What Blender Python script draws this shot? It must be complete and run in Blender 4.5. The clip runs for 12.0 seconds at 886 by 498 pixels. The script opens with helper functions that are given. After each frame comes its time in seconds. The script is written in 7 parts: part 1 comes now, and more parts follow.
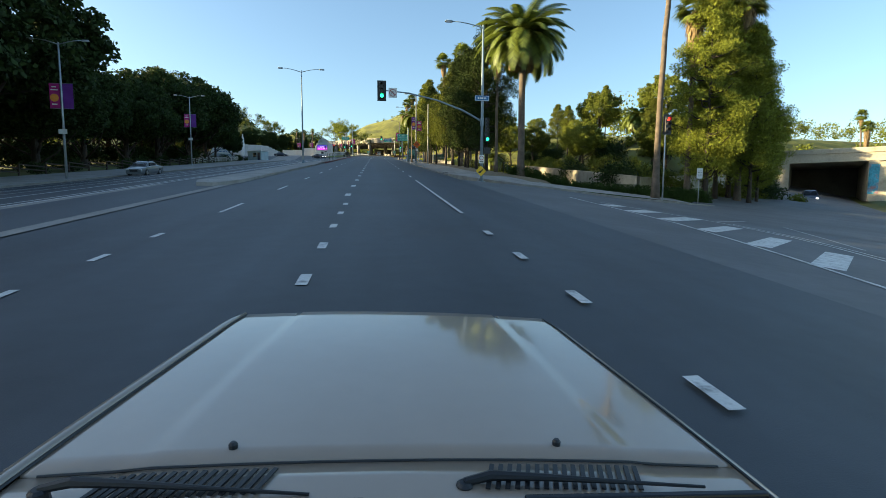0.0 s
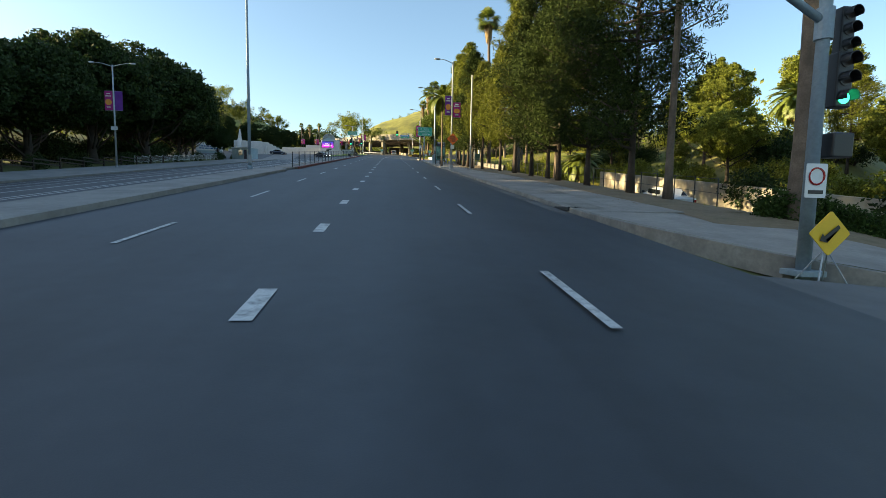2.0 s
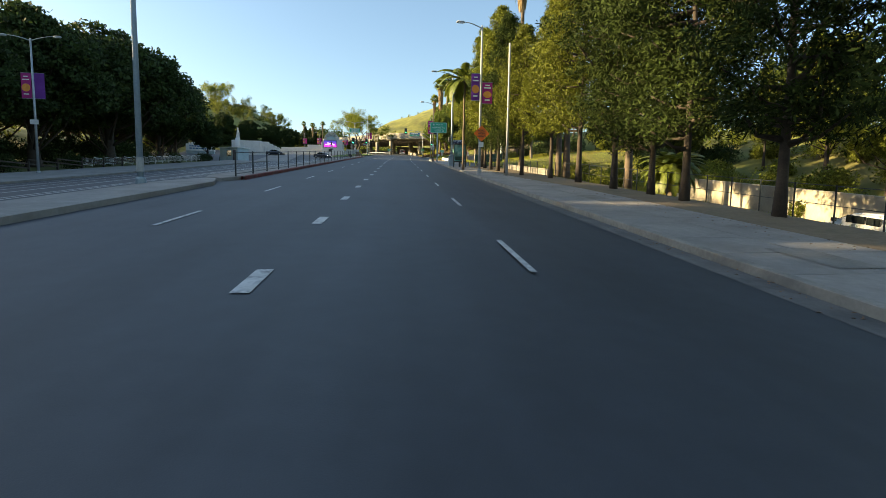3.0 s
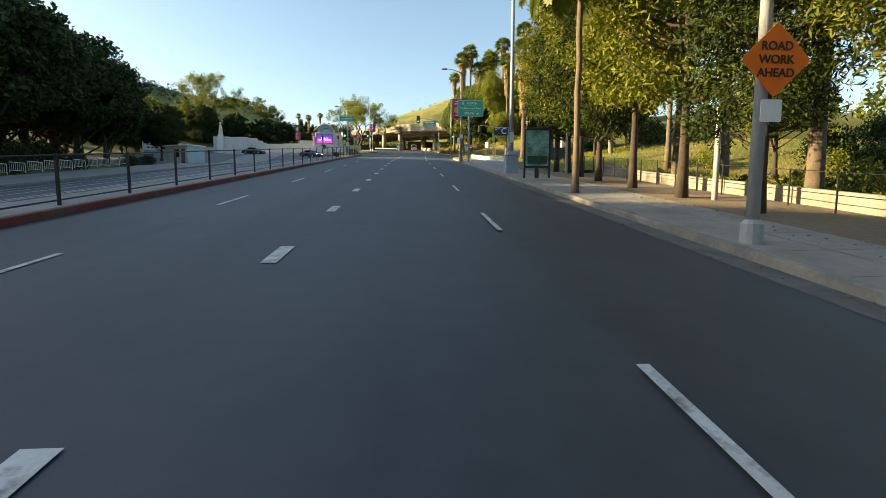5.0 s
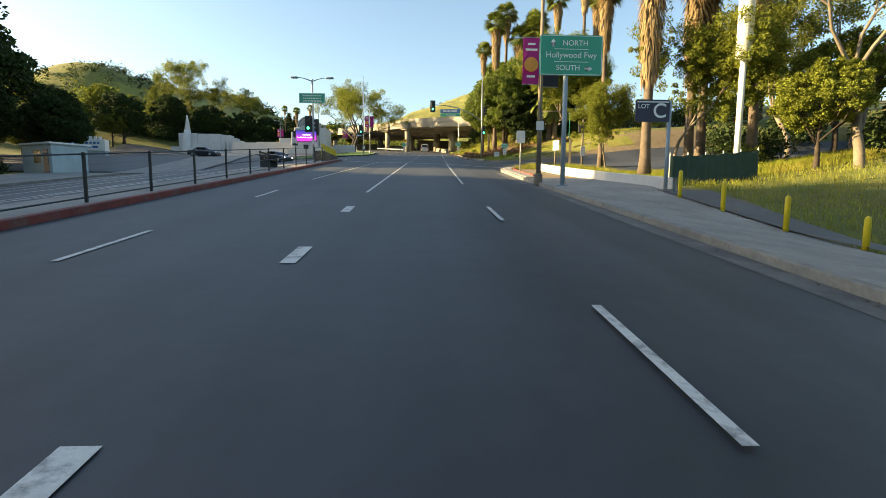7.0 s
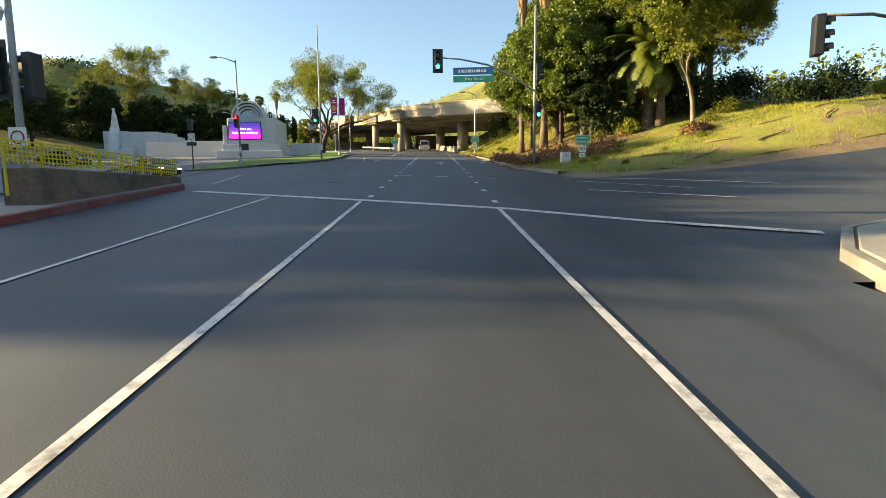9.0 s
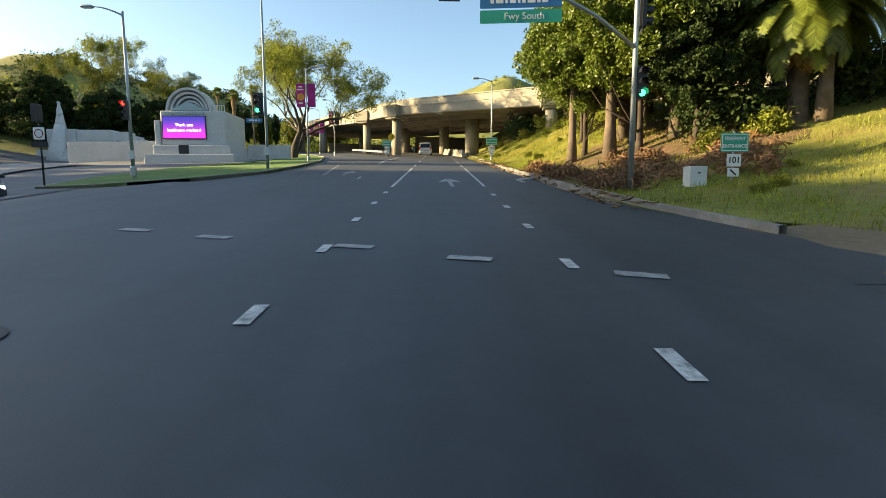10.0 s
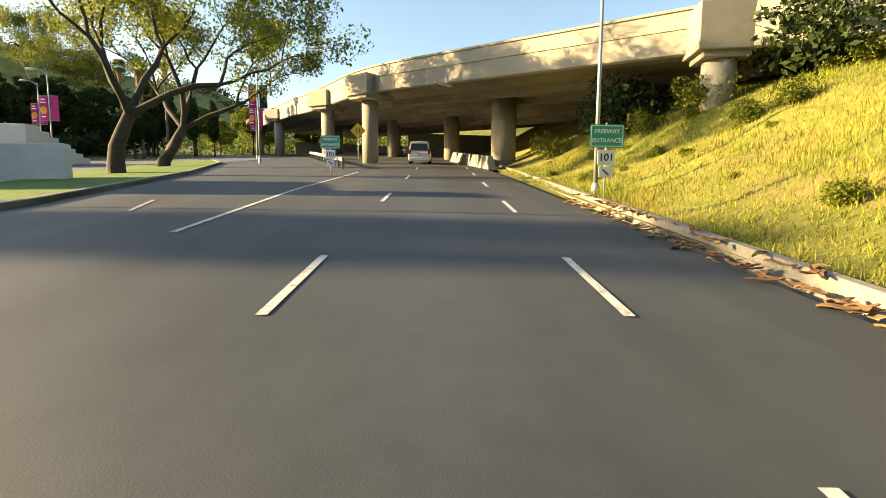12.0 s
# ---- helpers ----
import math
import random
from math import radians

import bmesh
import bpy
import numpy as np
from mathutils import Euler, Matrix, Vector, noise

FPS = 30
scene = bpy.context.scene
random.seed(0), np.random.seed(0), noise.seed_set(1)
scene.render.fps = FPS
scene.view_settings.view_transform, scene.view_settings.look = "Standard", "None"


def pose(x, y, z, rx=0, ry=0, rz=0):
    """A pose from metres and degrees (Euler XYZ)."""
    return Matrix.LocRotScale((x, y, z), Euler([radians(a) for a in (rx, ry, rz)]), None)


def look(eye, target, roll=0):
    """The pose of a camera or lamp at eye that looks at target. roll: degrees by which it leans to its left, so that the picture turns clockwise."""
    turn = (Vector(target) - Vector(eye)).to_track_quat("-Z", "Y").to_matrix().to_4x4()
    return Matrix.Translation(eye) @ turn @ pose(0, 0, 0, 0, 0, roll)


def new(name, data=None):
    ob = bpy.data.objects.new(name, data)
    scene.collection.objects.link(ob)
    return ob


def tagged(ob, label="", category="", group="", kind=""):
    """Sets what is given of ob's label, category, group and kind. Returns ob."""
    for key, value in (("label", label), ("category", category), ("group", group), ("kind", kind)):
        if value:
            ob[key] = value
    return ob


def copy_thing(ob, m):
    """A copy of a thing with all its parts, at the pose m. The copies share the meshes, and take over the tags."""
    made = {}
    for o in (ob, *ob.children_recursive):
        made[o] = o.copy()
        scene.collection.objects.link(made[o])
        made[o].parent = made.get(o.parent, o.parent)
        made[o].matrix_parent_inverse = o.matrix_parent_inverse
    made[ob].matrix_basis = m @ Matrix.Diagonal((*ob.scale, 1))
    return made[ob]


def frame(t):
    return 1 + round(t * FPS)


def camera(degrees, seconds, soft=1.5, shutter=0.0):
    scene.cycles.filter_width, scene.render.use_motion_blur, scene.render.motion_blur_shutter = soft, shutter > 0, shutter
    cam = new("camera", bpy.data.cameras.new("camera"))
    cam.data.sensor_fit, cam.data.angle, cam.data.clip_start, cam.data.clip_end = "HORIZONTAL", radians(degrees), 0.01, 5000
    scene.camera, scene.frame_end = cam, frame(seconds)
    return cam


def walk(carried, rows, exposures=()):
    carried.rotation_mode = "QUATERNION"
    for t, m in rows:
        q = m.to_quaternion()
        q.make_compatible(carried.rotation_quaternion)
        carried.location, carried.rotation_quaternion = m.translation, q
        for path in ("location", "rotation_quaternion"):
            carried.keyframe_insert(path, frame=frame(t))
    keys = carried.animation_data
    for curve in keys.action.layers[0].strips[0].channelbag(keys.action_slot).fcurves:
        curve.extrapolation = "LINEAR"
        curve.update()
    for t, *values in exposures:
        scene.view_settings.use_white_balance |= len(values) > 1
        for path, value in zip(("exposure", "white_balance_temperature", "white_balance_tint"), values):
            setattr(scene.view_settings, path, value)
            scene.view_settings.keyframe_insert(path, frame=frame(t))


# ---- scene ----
# ---------------------------------------------------------------- camera
cam = camera(84.0, 12.0, soft=0.85)
PATH = [
    (0, (-0.958, 0.792, 1.707), (-0.685, 2.764, 1.52), 0.3),
    (0.5, (-0.89, 8.024, 2.411), (-0.627, 9.998, 2.222), 0.6),
    (1, (-0.808, 15.254, 3.117), (-0.562, 17.229, 2.926), 0.5),
    (1.5, (-0.749, 22.485, 3.825), (-0.518, 24.462, 3.632), 0.7),
    (2, (-0.628, 29.669, 4.53), (-0.41, 31.648, 4.339), 1.0),
    (2.5, (-0.436, 36.799, 5.22), (-0.235, 38.78, 5.027), 1.0),
    (3, (-0.301, 43.836, 5.911), (-0.12, 45.818, 5.718), 0.9),
    (3.2, (-0.264, 46.663, 6.19), (-0.092, 48.646, 5.996), 0.7),
    (4.8, (-0.145, 69.609, 8.455), (-0.01, 71.593, 8.24), 0.1),
    (5.5, (-0.127, 79.908, 9.493), (-0.013, 81.894, 9.28), -0.0),
    (6, (-0.154, 87.352, 10.255), (-0.045, 89.338, 10.046), 0.5),
    (6.5, (-0.177, 94.844, 11.016), (-0.083, 96.829, 10.796), -0.2),
    (7, (-0.258, 102.313, 11.756), (-0.163, 104.299, 11.54), 0.4),
    (7.2, (-0.262, 105.279, 12.045), (-0.17, 107.264, 11.825), 0.3),
    (8.8, (0.162, 128.998, 14.366), (0.246, 130.983, 14.137), -0.6),
    (9.5, (0.372, 139.443, 15.385), (0.453, 141.429, 15.159), -0.3),
    (10, (0.501, 146.811, 16.132), (0.581, 148.797, 15.913), -0.1),
    (10.5, (0.67, 154.158, 16.879), (0.754, 156.144, 16.659), 0.6),
    (11, (0.889, 161.424, 17.634), (0.968, 163.41, 17.414), 0.3),
    (11.5, (1.119, 168.684, 18.352), (1.193, 170.671, 18.132), -0.0),
    (12, (1.349, 176.028, 19.054), (1.418, 178.015, 18.837), 0.3),
]
walk(cam, [(t, look(eye, target, roll)) for t, eye, target, roll in PATH],
     exposures=[(0, 1.78, 7000, 2), (2.5, 1.88, 7550, 4.5), (5, 1.9, 8150, 6.5), (7, 2.0, 8250, 6.5), (9, 1.92, 7850, 6.5), (11, 1.9, 7600, 5), (12, 2.15, 8700, 8)])

# ---------------------------------------------------------------- world and sun
SUN_AZ, SUN_EL = radians(-86), radians(15.5)     # azimuth from +y towards +x
world = bpy.data.worlds.new("world")
scene.world = world
world.use_nodes = True
wn, wl = world.node_tree.nodes, world.node_tree.links
sky = wn.new("ShaderNodeTexSky")
sky.sky_type = "NISHITA"
sky.sun_disc = False
sky.sun_elevation = SUN_EL
sky.sun_rotation = SUN_AZ
sky.air_density, sky.dust_density, sky.ozone_density = 1.0, 1.4, 3.0
wn["Background"].inputs["Strength"].default_value = 0.095
wl.new(sky.outputs["Color"], wn["Background"].inputs["Color"])
sun_data = bpy.data.lights.new("sun", "SUN")
sun_data.energy, sun_data.angle, sun_data.color = 5.0, radians(0.6), (1.0, 0.80, 0.50)
sun = new("sun", sun_data)
sun_dir = Vector((math.sin(SUN_AZ) * math.cos(SUN_EL), math.cos(SUN_AZ) * math.cos(SUN_EL), math.sin(SUN_EL)))
sun.matrix_world = look(sun_dir * 300, (0, 0, 0))

# ---------------------------------------------------------------- materials
def mat(name, color, rough=0.6, metal=0.0, var=0.0, scale=4.0, bump=0.0, bump_scale=40.0, island=0.0, obj_var=0.0,
        stain=None, stain_amount=0.0, stain_scale=0.7, translucent=0.0, coat=0.0, streak=0.0, emit=None, emit_strength=0.0, spec=0.5):
    m = bpy.data.materials.new(name)
    m.use_nodes = True
    n, l = m.node_tree.nodes, m.node_tree.links
    bsdf = n["Principled BSDF"]
    bsdf.inputs["Roughness"].default_value = rough
    bsdf.inputs["Metallic"].default_value = metal
    bsdf.inputs["Specular IOR Level"].default_value = spec
    bsdf.inputs["Coat Weight"].default_value = coat
    bsdf.inputs["Coat Roughness"].default_value = 0.08
    geo = n.new("ShaderNodeNewGeometry")
    rgb = n.new("ShaderNodeRGB")
    rgb.outputs[0].default_value = (*color, 1)
    out = rgb.outputs[0]

    def bright(sock, fac, low, high):
        mr = n.new("ShaderNodeMapRange")
        mr.inputs["From Min"].default_value, mr.inputs["From Max"].default_value = low, high
        mr.inputs["To Min"].default_value, mr.inputs["To Max"].default_value = 1 - fac, 1 + fac
        l.new(sock, mr.inputs["Value"])
        mul = n.new("ShaderNodeVectorMath")
        mul.operation = "SCALE"
        l.new(out, mul.inputs[0])
        l.new(mr.outputs[0], mul.inputs["Scale"])
        return mul.outputs[0]

    if var:
        for s, f in ((scale, var), (scale * 9, var * 0.6)):
            tex = n.new("ShaderNodeTexNoise")
            tex.inputs["Scale"].default_value, tex.inputs["Detail"].default_value = s, 5
            l.new(geo.outputs["Position"], tex.inputs["Vector"])
            out = bright(tex.outputs["Fac"], f, 0.3, 0.7)
    if streak:
        vm = n.new("ShaderNodeVectorMath")
        vm.operation = "MULTIPLY"
        vm.inputs[1].default_value = (0.85, 0.012, 0.0)
        l.new(geo.outputs["Position"], vm.inputs[0])
        tex = n.new("ShaderNodeTexNoise")
        tex.inputs["Scale"].default_value, tex.inputs["Detail"].default_value = 1.0, 3
        l.new(vm.outputs[0], tex.inputs["Vector"])
        out = bright(tex.outputs["Fac"], streak, 0.32, 0.68)
    if island:
        out = bright(geo.outputs["Random Per Island"], island, 0, 1)
    if obj_var:
        info = n.new("ShaderNodeObjectInfo")
        out = bright(info.outputs["Random"], obj_var, 0, 1)
    if stain:
        tex = n.new("ShaderNodeTexNoise")
        tex.inputs["Scale"].default_value, tex.inputs["Detail"].default_value, tex.inputs["Roughness"].default_value = stain_scale, 7, 0.65
        l.new(geo.outputs["Position"], tex.inputs["Vector"])
        ramp = n.new("ShaderNodeMapRange")
        ramp.inputs["From Min"].default_value, ramp.inputs["From Max"].default_value = 0.48, 0.68
        ramp.inputs["To Max"].default_value = stain_amount
        l.new(tex.outputs["Fac"], ramp.inputs["Value"])
        mix = n.new("ShaderNodeMix")
        mix.data_type = "RGBA"
        l.new(ramp.outputs[0], mix.inputs["Factor"])
        l.new(out, mix.inputs[6])
        mix.inputs[7].default_value = (*stain, 1)
        out = mix.outputs[2]
    l.new(out, bsdf.inputs["Base Color"])
    if bump:
        tex = n.new("ShaderNodeTexNoise")
        tex.inputs["Scale"].default_value, tex.inputs["Detail"].default_value = bump_scale, 4
        l.new(geo.outputs["Position"], tex.inputs["Vector"])
        b = n.new("ShaderNodeBump")
        b.inputs["Strength"].default_value, b.inputs["Distance"].default_value = bump, 0.02
        l.new(tex.outputs["Fac"], b.inputs["Height"])
        l.new(b.outputs[0], bsdf.inputs["Normal"])
    if emit:
        bsdf.inputs["Emission Color"].default_value = (*emit, 1)
        bsdf.inputs["Emission Strength"].default_value = emit_strength
    if translucent:
        tr = n.new("ShaderNodeBsdfTranslucent")
        l.new(out, tr.inputs["Color"])
        mx = n.new("ShaderNodeMixShader")
        mx.inputs[0].default_value = translucent
        l.new(bsdf.outputs[0], mx.inputs[1])
        l.new(tr.outputs[0], mx.inputs[2])
        l.new(mx.outputs[0], n["Material Output"].inputs["Surface"])
    return m


M = {
    "asphalt_pale": mat("pale_worn_asphalt", (0.105, 0.108, 0.112), 0.75, var=0.16, scale=0.35, bump=0.12, bump_scale=90, stain=(0.07, 0.072, 0.075), stain_amount=0.6, stain_scale=0.2),
    "asphalt": mat("asphalt", (0.042, 0.048, 0.056), 0.62, streak=0.22, var=0.16, scale=0.35, bump=0.12, bump_scale=90, stain=(0.056, 0.063, 0.072), stain_amount=0.5, stain_scale=0.16),
    "patch": mat("asphalt_patch", (0.042, 0.042, 0.045), 0.7, var=0.2, scale=1.0, bump=0.3, bump_scale=90),
    "crack": mat("crack_sealant", (0.018, 0.018, 0.02), 0.45, var=0.1),
    "line": mat("worn_white_paint", (0.58, 0.58, 0.56), 0.6, var=0.12, scale=3, stain=(0.13, 0.13, 0.13), stain_amount=0.9, stain_scale=6.0),
    "line_old": mat("faded_white_paint", (0.36, 0.36, 0.35), 0.65, var=0.15, scale=3, stain=(0.10, 0.10, 0.10), stain_amount=0.9, stain_scale=3.0),
    "concrete": mat("pavement_concrete", (0.27, 0.255, 0.235), 0.85, var=0.14, scale=0.8, bump=0.25, bump_scale=60, obj_var=0.06, stain=(0.16, 0.15, 0.14), stain_amount=0.6, stain_scale=0.5),
    "kerb": mat("kerb_concrete", (0.23, 0.215, 0.19), 0.85, var=0.18, scale=1.5, bump=0.3, bump_scale=50, obj_var=0.08, stain=(0.14, 0.13, 0.12), stain_amount=0.7, stain_scale=1.4),
    "gutter": mat("dusty_gutter", (0.135, 0.13, 0.122), 0.85, var=0.2, scale=1.2, bump=0.2, stain=(0.07, 0.07, 0.07), stain_amount=0.8, stain_scale=0.9),
    "kerb_red": mat("red_painted_kerb", (0.20, 0.045, 0.04), 0.75, var=0.2, scale=1.5, bump=0.2, stain=(0.16, 0.13, 0.12), stain_amount=0.7, stain_scale=1.6),
    "mould": mat("leaf_mould", (0.105, 0.062, 0.032), 0.95, var=0.45, scale=1.6, bump=0.9, bump_scale=9, stain=(0.05, 0.05, 0.018), stain_amount=0.8, stain_scale=0.9),
    "bridge": mat("bridge_concrete", (0.281, 0.262, 0.217), 0.85, var=0.10, scale=0.35, bump=0.2, bump_scale=20, stain=(0.228, 0.205, 0.160), stain_amount=0.5, stain_scale=0.35),
    # Underdeck shade put into a darker base colour, with brown stains on top.
    "soffit": mat("shaded_stained_soffit", (0.20, 0.175, 0.135), 0.9, var=0.15, scale=0.5, bump=0.2, bump_scale=20, stain=(0.11, 0.09, 0.07), stain_amount=0.7, stain_scale=0.3),
    "white_stone": mat("pale_cast_stone", (0.52, 0.52, 0.51), 0.8, var=0.1, scale=0.5, bump=0.2, bump_scale=20, stain=(0.36, 0.35, 0.34), stain_amount=0.5, stain_scale=0.5),
    "wall": mat("retaining_wall", (0.418, 0.372, 0.289), 0.85, var=0.12, scale=0.5, bump=0.3, bump_scale=25, stain=(0.228, 0.198, 0.152), stain_amount=0.6),
    "dirt": mat("dry_dirt", (0.19, 0.14, 0.085), 0.95, var=0.25, scale=0.7, bump=0.6, bump_scale=14, stain=(0.076, 0.068, 0.030), stain_amount=0.7),
    "ground": mat("scrub_ground", (0.11, 0.125, 0.029), 0.95, var=0.35, scale=0.10, bump=0.6, bump_scale=5, stain=(0.152, 0.125, 0.046), stain_amount=0.8, stain_scale=0.06),
    "lawn": mat("lawn", (0.085, 0.165, 0.022), 0.9, var=0.3, scale=0.5, bump=0.7, bump_scale=30, stain=(0.12, 0.17, 0.035), stain_amount=0.5, stain_scale=0.7),
    "bank": mat("grassy_bank", (0.152, 0.160, 0.027), 0.95, var=0.3, scale=0.3, bump=0.8, bump_scale=10, stain=(0.228, 0.160, 0.061), stain_amount=0.7, stain_scale=0.35),
    "grass": mat("grass_blades", (0.205, 0.232, 0.027), 0.8, island=0.4, var=0.35, scale=0.4, translucent=0.35, stain=(0.365, 0.274, 0.072), stain_amount=0.8, stain_scale=0.30),
    "hill": mat("hillside_scrub", (0.160, 0.167, 0.038), 0.95, var=0.35, scale=0.03, bump=0.5, bump_scale=1.0, stain=(0.042, 0.053, 0.019), stain_amount=0.9, stain_scale=0.05),
    "leaf_dark": mat("dark_foliage", (0.030, 0.052, 0.013), 0.7, spec=0.25, island=0.45, translucent=0.22),
    "leaf_pine": mat("pine_foliage", (0.114, 0.131, 0.017), 0.7, spec=0.2, island=0.6, obj_var=0.2, translucent=0.22),
    # Shaded copy of leaf_pine: the near trees' shade is put into the colour.
    "leaf_pine_shaded": mat("shaded_pine_foliage", (0.030, 0.046, 0.011), 0.8, spec=0.1, island=0.55, obj_var=0.15, translucent=0.1),
    # Sunlit copy of leaf_pine: the grove's sunlight is put into the colour.
    "leaf_pine_lit": mat("sunlit_conifer_foliage", (0.190, 0.217, 0.030), 0.7, spec=0.2, island=0.5, translucent=0.3),
    "leaf_olive": mat("olive_foliage", (0.141, 0.163, 0.027), 0.7, spec=0.2, island=0.5, obj_var=0.3, translucent=0.35),
    "leaf_light": mat("light_foliage", (0.160, 0.186, 0.030), 0.7, spec=0.2, island=0.4, translucent=0.4),
    "leaf_ivy": mat("broad_foliage", (0.105, 0.150, 0.017), 0.5, island=0.5, translucent=0.3),
    "leaf_hedge": mat("hedge_foliage", (0.040, 0.070, 0.016), 0.8, spec=0.15, island=0.5, translucent=0.25),
    "frond": mat("palm_frond", (0.125, 0.160, 0.028), 0.5, island=0.4, translucent=0.3),
    "frond_dead": mat("dead_palm_frond", (0.27, 0.19, 0.095), 0.85, island=0.4, translucent=0.15),
    "planter": mat("stained_planter_concrete", (0.15, 0.105, 0.075), 0.9, var=0.3, scale=1.2, bump=0.3, bump_scale=20, stain=(0.06, 0.05, 0.045), stain_amount=0.8, stain_scale=1.5),
    "bark": mat("bark", (0.042, 0.031, 0.023), 0.9, var=0.35, scale=3, bump=0.8, bump_scale=12),
    "bark_pale": mat("pale_bark", (0.17, 0.14, 0.105), 0.85, var=0.3, scale=1.5, bump=0.6, bump_scale=9),
    "palm_bark": mat("palm_bark", (0.115, 0.088, 0.066), 0.9, var=0.3, scale=2.5, bump=0.9, bump_scale=10),
    "steel": mat("galvanised_steel", (0.33, 0.36, 0.38), 0.5, 0.6, var=0.15, scale=2.0, bump=0.05),
    "steel_blue": mat("blue_grey_painted_steel", (0.24, 0.31, 0.36), 0.5, 0.1, var=0.15, scale=2.0, bump=0.1, stain=(0.13, 0.15, 0.17), stain_amount=0.5, stain_scale=2.0),
    "concrete_pole": mat("pole_concrete", (0.33, 0.34, 0.34), 0.8, var=0.12, scale=2.0, bump=0.1),
    "fence": mat("black_painted_fence", (0.018, 0.024, 0.028), 0.45, 0.2, var=0.2, scale=3),
    "black": mat("black_plastic", (0.015, 0.016, 0.018), 0.45, var=0.1, scale=5),
    "black_gloss": mat("black_gloss", (0.01, 0.01, 0.012), 0.2),
    "rubber": mat("rubber", (0.018, 0.018, 0.018), 0.8, var=0.2, scale=8),
    "white_paint": mat("white_paint", (0.72, 0.72, 0.70), 0.5, var=0.06, scale=2),
    "off_white": mat("off_white_panel", (0.56, 0.57, 0.55), 0.55, var=0.08, scale=1.5),
    "orange": mat("orange_sign_sheet", (0.85, 0.16, 0.015), 0.45, var=0.05, scale=3),
    "yellow": mat("yellow_sign_sheet", (0.80, 0.48, 0.02), 0.45, var=0.05, scale=3),
    "yellow_post": mat("yellow_post_paint", (0.62, 0.47, 0.02), 0.5, var=0.1, scale=3),
    "green_sign": mat("green_sign_sheet", (0.008, 0.30, 0.19), 0.4, var=0.06, scale=2),
    "blue_sign": mat("blue_sign_sheet", (0.015, 0.14, 0.32), 0.4, var=0.05, scale=2),
    "navy_sign": mat("navy_sign_sheet", (0.012, 0.018, 0.045), 0.4, var=0.05, scale=2),
    "magenta": mat("magenta_banner", (0.44, 0.02, 0.21), 0.7, var=0.1, scale=1.2, translucent=0.25),
    "purple": mat("purple_banner", (0.16, 0.03, 0.28), 0.7, var=0.1, scale=1.2, translucent=0.25),
    "orange_cloth": mat("orange_banner_patch", (0.75, 0.28, 0.05), 0.7, var=0.1),
    "dark_cloth": mat("dark_banner", (0.015, 0.013, 0.02), 0.7, var=0.2),
    "tarp": mat("green_fence_fabric", (0.020, 0.055, 0.042), 0.8, var=0.2, scale=1.0, bump=0.2, bump_scale=6),
    "poster": mat("teal_poster", (0.09, 0.27, 0.26), 0.25, var=0.6, scale=1.4, coat=0.6, stain=(0.35, 0.45, 0.42), stain_amount=0.7, stain_scale=1.5),
    "car_white": mat("white_car_paint", (0.68, 0.69, 0.70), 0.3, coat=0.8, var=0.02),
    "car_dark": mat("dark_blue_car_paint", (0.018, 0.026, 0.045), 0.3, 0.3, coat=0.9, var=0.05),
    "car_grey": mat("grey_car_paint", (0.16, 0.19, 0.21), 0.3, 0.4, coat=0.9, var=0.05),
    "car_beige": mat("beige_car_paint", (0.30, 0.235, 0.18), 0.35, 0.0, coat=1.0, var=0.04, scale=1.5),
    "glass": mat("dark_car_glass", (0.012, 0.016, 0.018), 0.06, coat=0.5),
    "chrome": mat("chrome", (0.7, 0.7, 0.7), 0.15, 1.0),
    "lens_red": mat("red_lamp_lens", (0.35, 0.01, 0.01), 0.25),
    "lens_clear": mat("clear_lamp_lens", (0.6, 0.62, 0.65), 0.15, coat=0.8),
    "green_on": mat("lit_green_lamp", (0.0, 0.4, 0.2), 0.4, emit=(0.02, 1.0, 0.45), emit_strength=1.58),
    "red_on": mat("lit_red_lamp", (0.4, 0.0, 0.0), 0.4, emit=(1.0, 0.03, 0.02), emit_strength=1.58),
    "lens_off": mat("dark_lamp_lens", (0.03, 0.02, 0.015), 0.3),
    "screen_text": mat("lit_screen_text", (0.1, 0.1, 0.1), 0.4, emit=(0.9, 0.9, 0.95), emit_strength=1.08),
    "headlight": mat("lit_headlight", (0.5, 0.5, 0.5), 0.3, emit=(0.9, 0.95, 1.0), emit_strength=2.88),
    "debris": mat("fallen_bark_litter", (0.20, 0.105, 0.05), 0.9, island=0.5, obj_var=0.3, var=0.2),
    "kiosk": mat("pale_blue_kiosk", (0.33, 0.42, 0.45), 0.6, var=0.1, scale=1.0),
    # Dark wall colour stands in for the shade inside the tunnel.
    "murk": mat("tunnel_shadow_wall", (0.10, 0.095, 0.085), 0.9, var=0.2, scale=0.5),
    "mural": mat("painted_mural", (0.05, 0.30, 0.42), 0.8, var=0.5, scale=0.6, stain=(0.55, 0.12, 0.05), stain_amount=0.9, stain_scale=0.7),
}

# ---------------------------------------------------------------- mesh helpers
def smooth(a, b, v):
    v = min(1.0, max(0.0, (v - a) / (b - a)))
    return v * v * (3 - 2 * v)


def mesh_of(name, verts, faces, material, smooth_shade=False):
    me = bpy.data.meshes.new(name)
    me.from_pydata([tuple(v) for v in verts], [], [tuple(f) for f in faces])
    me.materials.append(M[material] if isinstance(material, str) else material)
    if smooth_shade:
        me.polygons.foreach_set("use_smooth", [True] * len(me.polygons))
    me.update()
    return me


